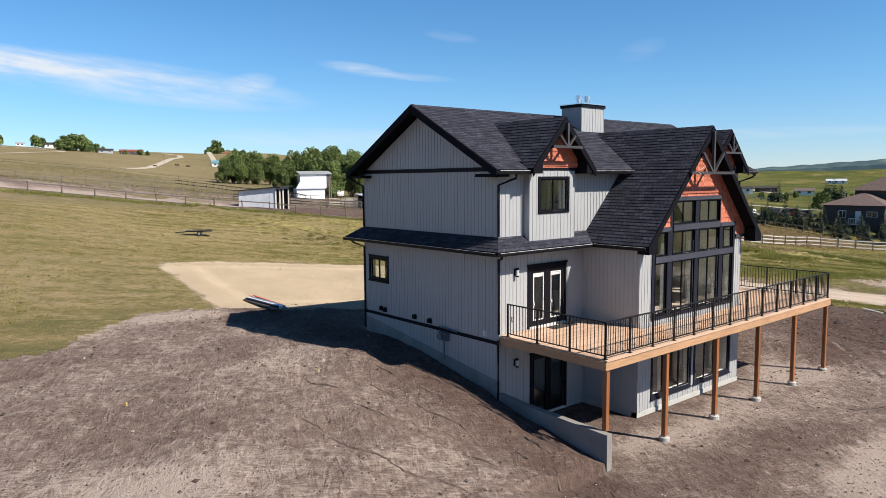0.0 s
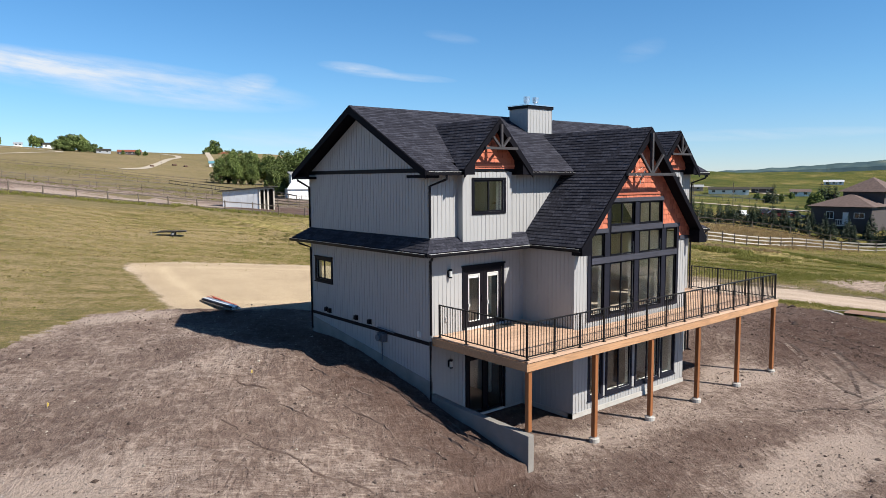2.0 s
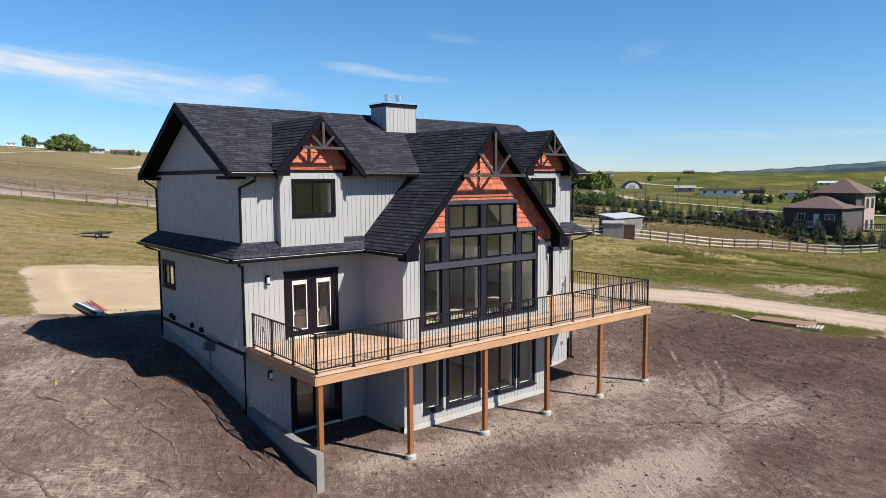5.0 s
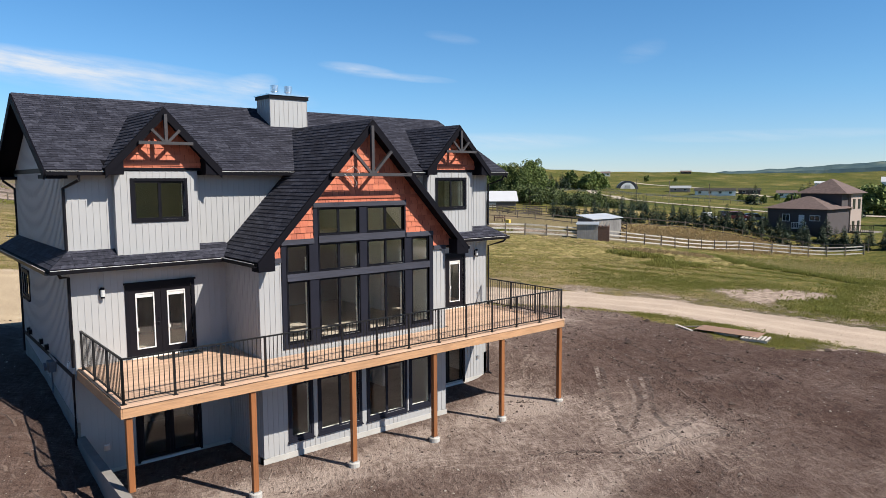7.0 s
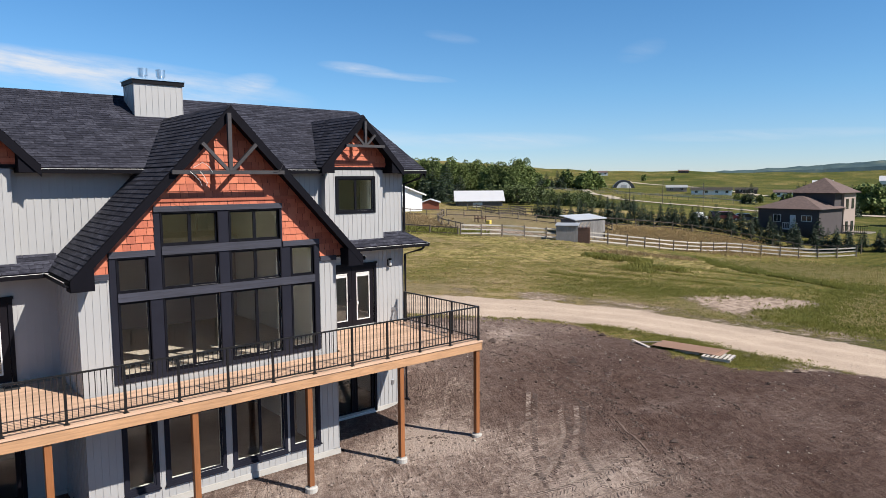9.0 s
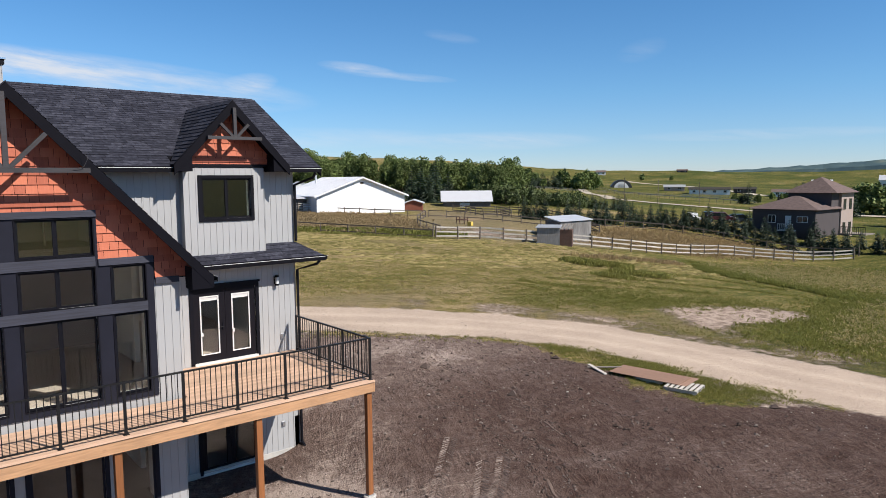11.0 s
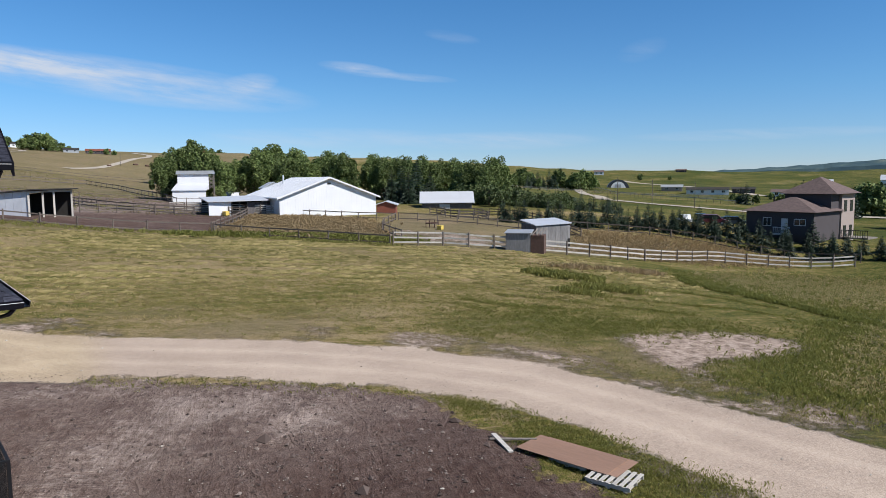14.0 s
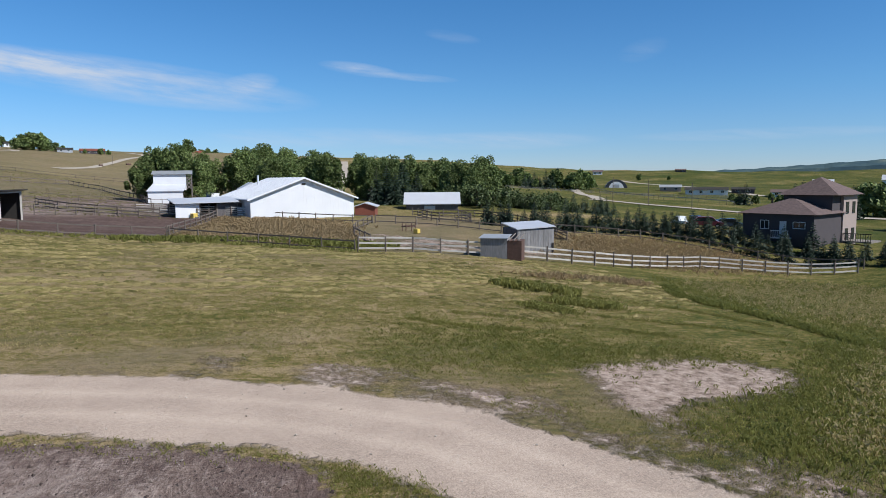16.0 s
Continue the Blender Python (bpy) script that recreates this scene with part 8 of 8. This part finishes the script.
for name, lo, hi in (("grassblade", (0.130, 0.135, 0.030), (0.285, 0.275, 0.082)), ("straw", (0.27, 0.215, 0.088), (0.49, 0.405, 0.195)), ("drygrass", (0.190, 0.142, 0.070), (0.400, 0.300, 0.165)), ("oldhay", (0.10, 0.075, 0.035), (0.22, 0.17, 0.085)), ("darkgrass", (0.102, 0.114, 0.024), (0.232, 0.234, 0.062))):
    k = Mat(name)
    k.set(k.ramp(k.island(), (0.1, lo), (0.9, hi)), 0.7, spec=0.2)
    through_ = k.n.new("ShaderNodeBsdfTranslucent")
    mix_ = k.n.new("ShaderNodeMixShader")
    through_.inputs["Color"].default_value = (*hi, 1)
    mix_.inputs[0].default_value = 0.4
    k.l.new(k.b.outputs[0], mix_.inputs[1])
    k.l.new(through_.outputs[0], mix_.inputs[2])
    k.l.new(mix_.outputs[0], k.n["Material Output"].inputs["Surface"])
    M[name] = k.m


def in_poly(poly, soft=0.0, sc=(0.7, 1.2), clear=None):
    xs, ys = [p[0] for p in poly], [p[1] for p in poly]
    test = inside(poly)
    keep_off = inside(clear) if clear else (lambda x, y: False)

    def pick(rng):
        while True:
            x, y = rng.uniform(min(xs), max(xs)), rng.uniform(min(ys), max(ys))
            if test(x, y) and not keep_off(x, y) and noise.noise((x * 0.5, y * 0.5, 4.0)) + 0.45 > rng.random() * 0.9:
                return x + rng.gauss(0, soft + 0.01), y + rng.gauss(0, soft + 0.01), rng.uniform(*sc)
    return pick


def by_line(line, spread, sc=(0.7, 1.2)):
    def pick(rng):
        k = rng.randrange(len(line) - 1)
        s = rng.random()
        x = line[k][0] + (line[k + 1][0] - line[k][0]) * s + rng.gauss(0, spread)
        y = line[k][1] + (line[k + 1][1] - line[k][1]) * s + rng.gauss(0, spread)
        return x, y, rng.uniform(*sc)
    return pick


ISLE = [(20.6, 2.8), (22.2, 0.2), (22.6, -5), (22.4, -10), (21.6, -8.6), (19.6, -6.4), (19.4, -4), (20.4, -0.8)]
tufts("grass_tufts", "rough green grass round the pallets", 2300, in_poly(ISLE, 0.2), 0.11, 0.010, "grassblade", 61)
tufts("grass_tufts", "patchy grass along the drive edge", 200, by_line([(11.5, 10.4), (14.5, 8.6), (17.6, 6.0), (20.4, 3.2)], 0.35), 0.12, 0.012, "grassblade", 62)
GREEN = [(31.5, -8), (32.0, -5.2), (31.6, -2.6), (34.8, -1.0), (38, -1.8), (41.8, -1.6), (50, 2), (56, -4), (48, -14), (36, -16), (32, -14)]
tufts("tall_grass", "tall lush green grass beyond the bare patch", 7000, in_poly(GREEN, 0.9, (0.6, 1.2), BARE), 0.24, 0.010, "darkgrass", 63, 6)
tufts("tall_grass", "sunlit green grass beyond the bare patch", 9000, in_poly(GREEN, 0.9, (0.6, 1.2), BARE), 0.23, 0.010, "grassblade", 86, 6)
tufts("tall_grass", "pale dry grass heads in the lower field", 4200, in_poly([(34, -5), (44, -2), (54, 0), (56, -7), (44, -14), (32, -10)], 0.6, (0.7, 1.2), BARE), 0.27, 0.008, "straw", 64, 6)
tufts("tall_grass", "green weeds along the bare patch", 1100, by_line([(28.5, 10.5), (31.0, 8.6), (34, 6.8), (39, 6.3), (43, 3.0)], 1.1), 0.16, 0.014, "grassblade", 65, 6)
tufts("tall_grass", "dark uncut clumps standing in the mown field", 900, by_line([(47.1, 22.4), (48.2, 19.9), (49.7, 18.4)], 0.5, (0.6, 1.3)), 0.50, 0.014, "grassblade", 66, 7)
tufts("tall_grass", "dark uncut strip standing in the mown field", 700, by_line([(45.7, 16.4), (47, 15.0), (48.2, 13.6)], 0.42, (0.6, 1.2)), 0.44, 0.014, "grassblade", 67, 7)
tufts("tall_grass", "tall weeds along the pasture fence", 1500, by_line([(-16, 73), (-6, 72), (5, 70.6), (20, 64.8), (36, 60.6), (42, 51), (47, 42)], 0.8, (0.8, 1.4)), 0.32, 0.03, "grassblade", 68, 6)
tufts("tall_grass", "tall straw-coloured grass before the barn", 9500, in_poly([(37, 62), (41, 68), (52, 84), (58, 80), (62, 71), (58, 61), (52, 52), (45, 51)], 1.2, (0.4, 1.5)), 0.44, 0.009, "drygrass", 69, 7)
tufts("tall_grass", "dry grass below the spruce belt", 5000, in_poly([(72, 38), (84, 48), (96, 36), (99, 24), (90, 26), (78, 30)], 1.8, (0.4, 1.5)), 0.38, 0.009, "drygrass", 70, 7)
tufts("tall_grass", "pale tufts left by the mower", 420, by_line([(60.0, 22.5), (61.8, 21.1), (57, 24), (53, 25)], 0.9, (0.5, 1.3)), 0.38, 0.010, "drygrass", 82, 7)
tufts("tall_grass", "lush weeds on the near side of the mown field", 1500, by_line([(32.0, 13.4), (33.4, 12.0), (36.2, 10.6), (36.6, 8.4), (35.1, 6.4), (40.5, 5.0), (43.5, 2.6)], 1.5, (0.4, 1.1)), 0.20, 0.010, "darkgrass", 83, 6)


def on_hill(rng):
    """Places over the grazed slopes beyond the pasture fence."""
    while True:
        a, d = rng.uniform(-6, 25), rng.uniform(112, 330)
        x, y = polar(0, -18, a, d)
        if noise.noise((x * 0.03, y * 0.012, 8.0)) > rng.uniform(-0.3, 0.4):
            return x, y, rng.uniform(0.5, 1.5)


tufts("pasture_weeds", "grey-green weed clumps over the grazed hillside", 5200, on_hill, 0.22, 0.035, "darkgrass", 84, 5)
tufts("pasture_weeds", "dry weed clumps over the grazed hillside", 3600, on_hill, 0.22, 0.035, "oldhay", 85, 5)
tufts("tall_grass", "low uncut strip in the mown field", 420, by_line([(42.8, 16.0), (43.4, 14.8), (44.0, 13.6)], 0.35, (0.6, 1.1)), 0.36, 0.014, "grassblade", 73, 7)
tufts("tall_grass", "dark green weeds before the straw field", 1500, by_line([(31, 58.8), (39.5, 57.4), (45.1, 53.2), (48.2, 48.9), (51.6, 44.2)], 0.9, (0.7, 1.5)), 0.50, 0.035, "darkgrass", 74, 7)
tufts("tall_grass", "uncut edge of the lower field", 1900, by_line([(64.2, 19.7), (59.6, 16.0), (57.9, 11.5), (55.8, 5.9), (53.4, 1.5), (52.3, -0.8)], 0.28, (0.7, 1.3)), 0.30, 0.013, "darkgrass", 75, 7)
tufts("tall_grass", "straw heads in the uncut lower field", 4200, in_poly([(66, 17.5), (74, 22), (88, 21), (92, 11), (70, -6), (60, 0), (61, 9)], 1.5, (0.6, 1.2)), 0.30, 0.010, "straw", 76, 6)
tufts("tall_grass", "green growth in the uncut lower field", 5500, in_poly([(63, 17.5), (70, 24), (88, 21), (94, 10), (70, -8), (54, -2), (57, 5)], 1.0, (0.5, 1.1)), 0.26, 0.013, "darkgrass", 77, 6)
tufts("tall_grass", "sunlit growth in the uncut lower field", 6000, in_poly([(63, 17.5), (70, 24), (88, 21), (94, 10), (70, -8), (54, -2), (57, 5)], 1.0, (0.5, 1.1)), 0.25, 0.013, "grassblade", 87, 6)
for line, seed in (([(36.8, 16.2), (38.9, 14.6), (40.5, 11.6), (42.6, 9.3), (44.4, 6.6)], 88), ([(43.0, 14.2), (45.5, 11.4), (47.7, 9.0), (49.7, 6.4), (50.6, 3.4)], 89), ([(50.0, 17.0), (52.4, 13.6), (53.6, 9.6), (53.4, 6.0)], 90), ([(33.6, 15.8), (35.4, 13.4), (37.6, 11.4)], 98)):
    tufts("tall_grass", "narrow curving strip missed by the mower", 420, by_line(line, 0.16, (0.4, 1.2)), 0.20, 0.012, "grassblade", seed, 6)


def in_rows(pitch, shift, half, sc):
    """Places along the curving swaths of a mown field."""
    test = inside([(14, 21), (27, 11), (58, 10), (66, 28), (50, 42), (36, 59), (18, 62), (-12, 66), (-30, 60), (-28, 30), (-20, 14), (-12, 31), (4, 28)])

    def pick(rng):
        while True:
            x, y = rng.uniform(-30, 66), rng.uniform(10, 66)
            if not test(x, y):
                continue
            v = x * 0.5 + y * 0.866 + 3.0 * noise.noise((x * 0.05, y * 0.05, 1.0)) + 1.1 * noise.noise((x * 0.17, y * 0.17, 2.0))
            near = abs(v / pitch + shift - round(v / pitch + shift)) * pitch
            if near < half and noise.noise((x * 0.16, y * 0.3, 6.0)) > -0.22 * rng.random() - 0.02:
                return x, y, rng.uniform(*sc)
    return pick


def hay_rows(name, label, count, seed):
    """Low broken windrows of cut hay, lying along the swaths."""
    rng, pick = random.Random(seed), in_rows(2.3, 0.0, 0.55, (0.6, 1.4))
    verts, faces = [], []
    for _ in range(count):
        x, y, sc = pick(rng)
        far = float(step(math.hypot(x - 8, y + 14), 33, 56))
        if rng.random() > far * 1.1 * float(step(x, 2, 14)) * (1 - 0.8 * float(step(x, 40, 52))):
            continue
        turn = math.radians(-30) + 1.5 * noise.noise((x * 0.09, y * 0.09, 3.0)) + rng.uniform(-0.35, 0.35)
        c, w, q = math.cos(turn), math.sin(turn), 0.125 * sc * (0.5 + 0.5 * far)
        i, z = len(verts), gz(x, y)
        for dx, dy, dz in ((3.6, 0, 0), (1.2, 0.9, 0), (-1.4, 0.8, 0), (-3.8, 0.1, 0), (-1.1, -0.9, 0), (1.5, -0.8, 0), (1.2, 0.1, 0.95), (-1.3, 0, 0.85)):
            dx, dy = dx + rng.uniform(-0.5, 0.5), dy + rng.uniform(-0.25, 0.25)
            verts.append((x + (dx * c - dy * w) * q, y + (dx * w + dy * c) * q, z - 0.01 + dz * q * rng.uniform(0.7, 1.2)))
        faces += [(i, i + 1, i + 6), (i + 1, i + 2, i + 7, i + 6), (i + 2, i + 3, i + 7), (i + 3, i + 4, i + 7), (i + 4, i + 5, i + 6, i + 7), (i + 5, i, i + 6)]
    me = bpy.data.meshes.new(name)
    me.from_pydata(verts, [], [tuple(f) for f in faces])
    me.materials.append(M["hayrow"])
    return tagged(new(name, me), label, "hay", kind="stuff")


k = Mat("cut hay")
strand = k.noise(1.0, 4, 0.7, k.stretch(0.5, 0.05, -30), 1.0)
k.set(k.ramp(k.math('ADD', k.math('MULTIPLY', k.island(), 0.55), k.math('MULTIPLY', strand, 0.45)), (0.2, (0.095, 0.090, 0.030)), (0.5, (0.180, 0.152, 0.060)), (0.85, (0.275, 0.222, 0.105))), 0.85, spec=0.1).bump(strand, 0.8, 0.05)
M["hayrow"] = k.m
hay_rows("hay_windrows", "raked hay lying in low wavy windrows", 21000, 81)
tufts("mown_hay", "pale mown hay lying in curving swaths", 17000, in_rows(2.3, 0.0, 0.34, (0.6, 1.5)), 0.12, 0.017, "straw", 71, 5)
# darker tufts offset from each swath stand in for its shaded side
tufts("mown_hay", "hay with swath shade put into its browner colour", 6000, in_rows(2.3, 0.2, 0.22, (0.6, 1.4)), 0.10, 0.017, "oldhay", 80, 5)
tufts("green_grass", "short green regrowth in the mown field", 9000, in_poly([(14, 20), (27, 10), (60, 8), (66, 26), (47, 40), (30, 50), (-6, 60), (-24, 34), (-18, 15), (-12, 30), (4, 27)], 1.0, (0.7, 1.4)), 0.11, 0.016, "grassblade", 72, 5)
NEAR = [(26.2, 13), (27.5, 5), (29, 0), (29, -8), (40, -4), (46, 8), (44, 20), (34, 26), (16, 30), (15, 22)]
tufts("green_grass", "short grass along the far side of the drive", 9000, in_poly(NEAR, 0.3, (0.5, 1.3), BARE), 0.10, 0.010, "grassblade", 78, 6)
tufts("dry_grass", "dry stubble along the far side of the drive", 7000, in_poly(NEAR, 0.3, (0.5, 1.3), BARE), 0.09, 0.010, "straw", 79, 6)
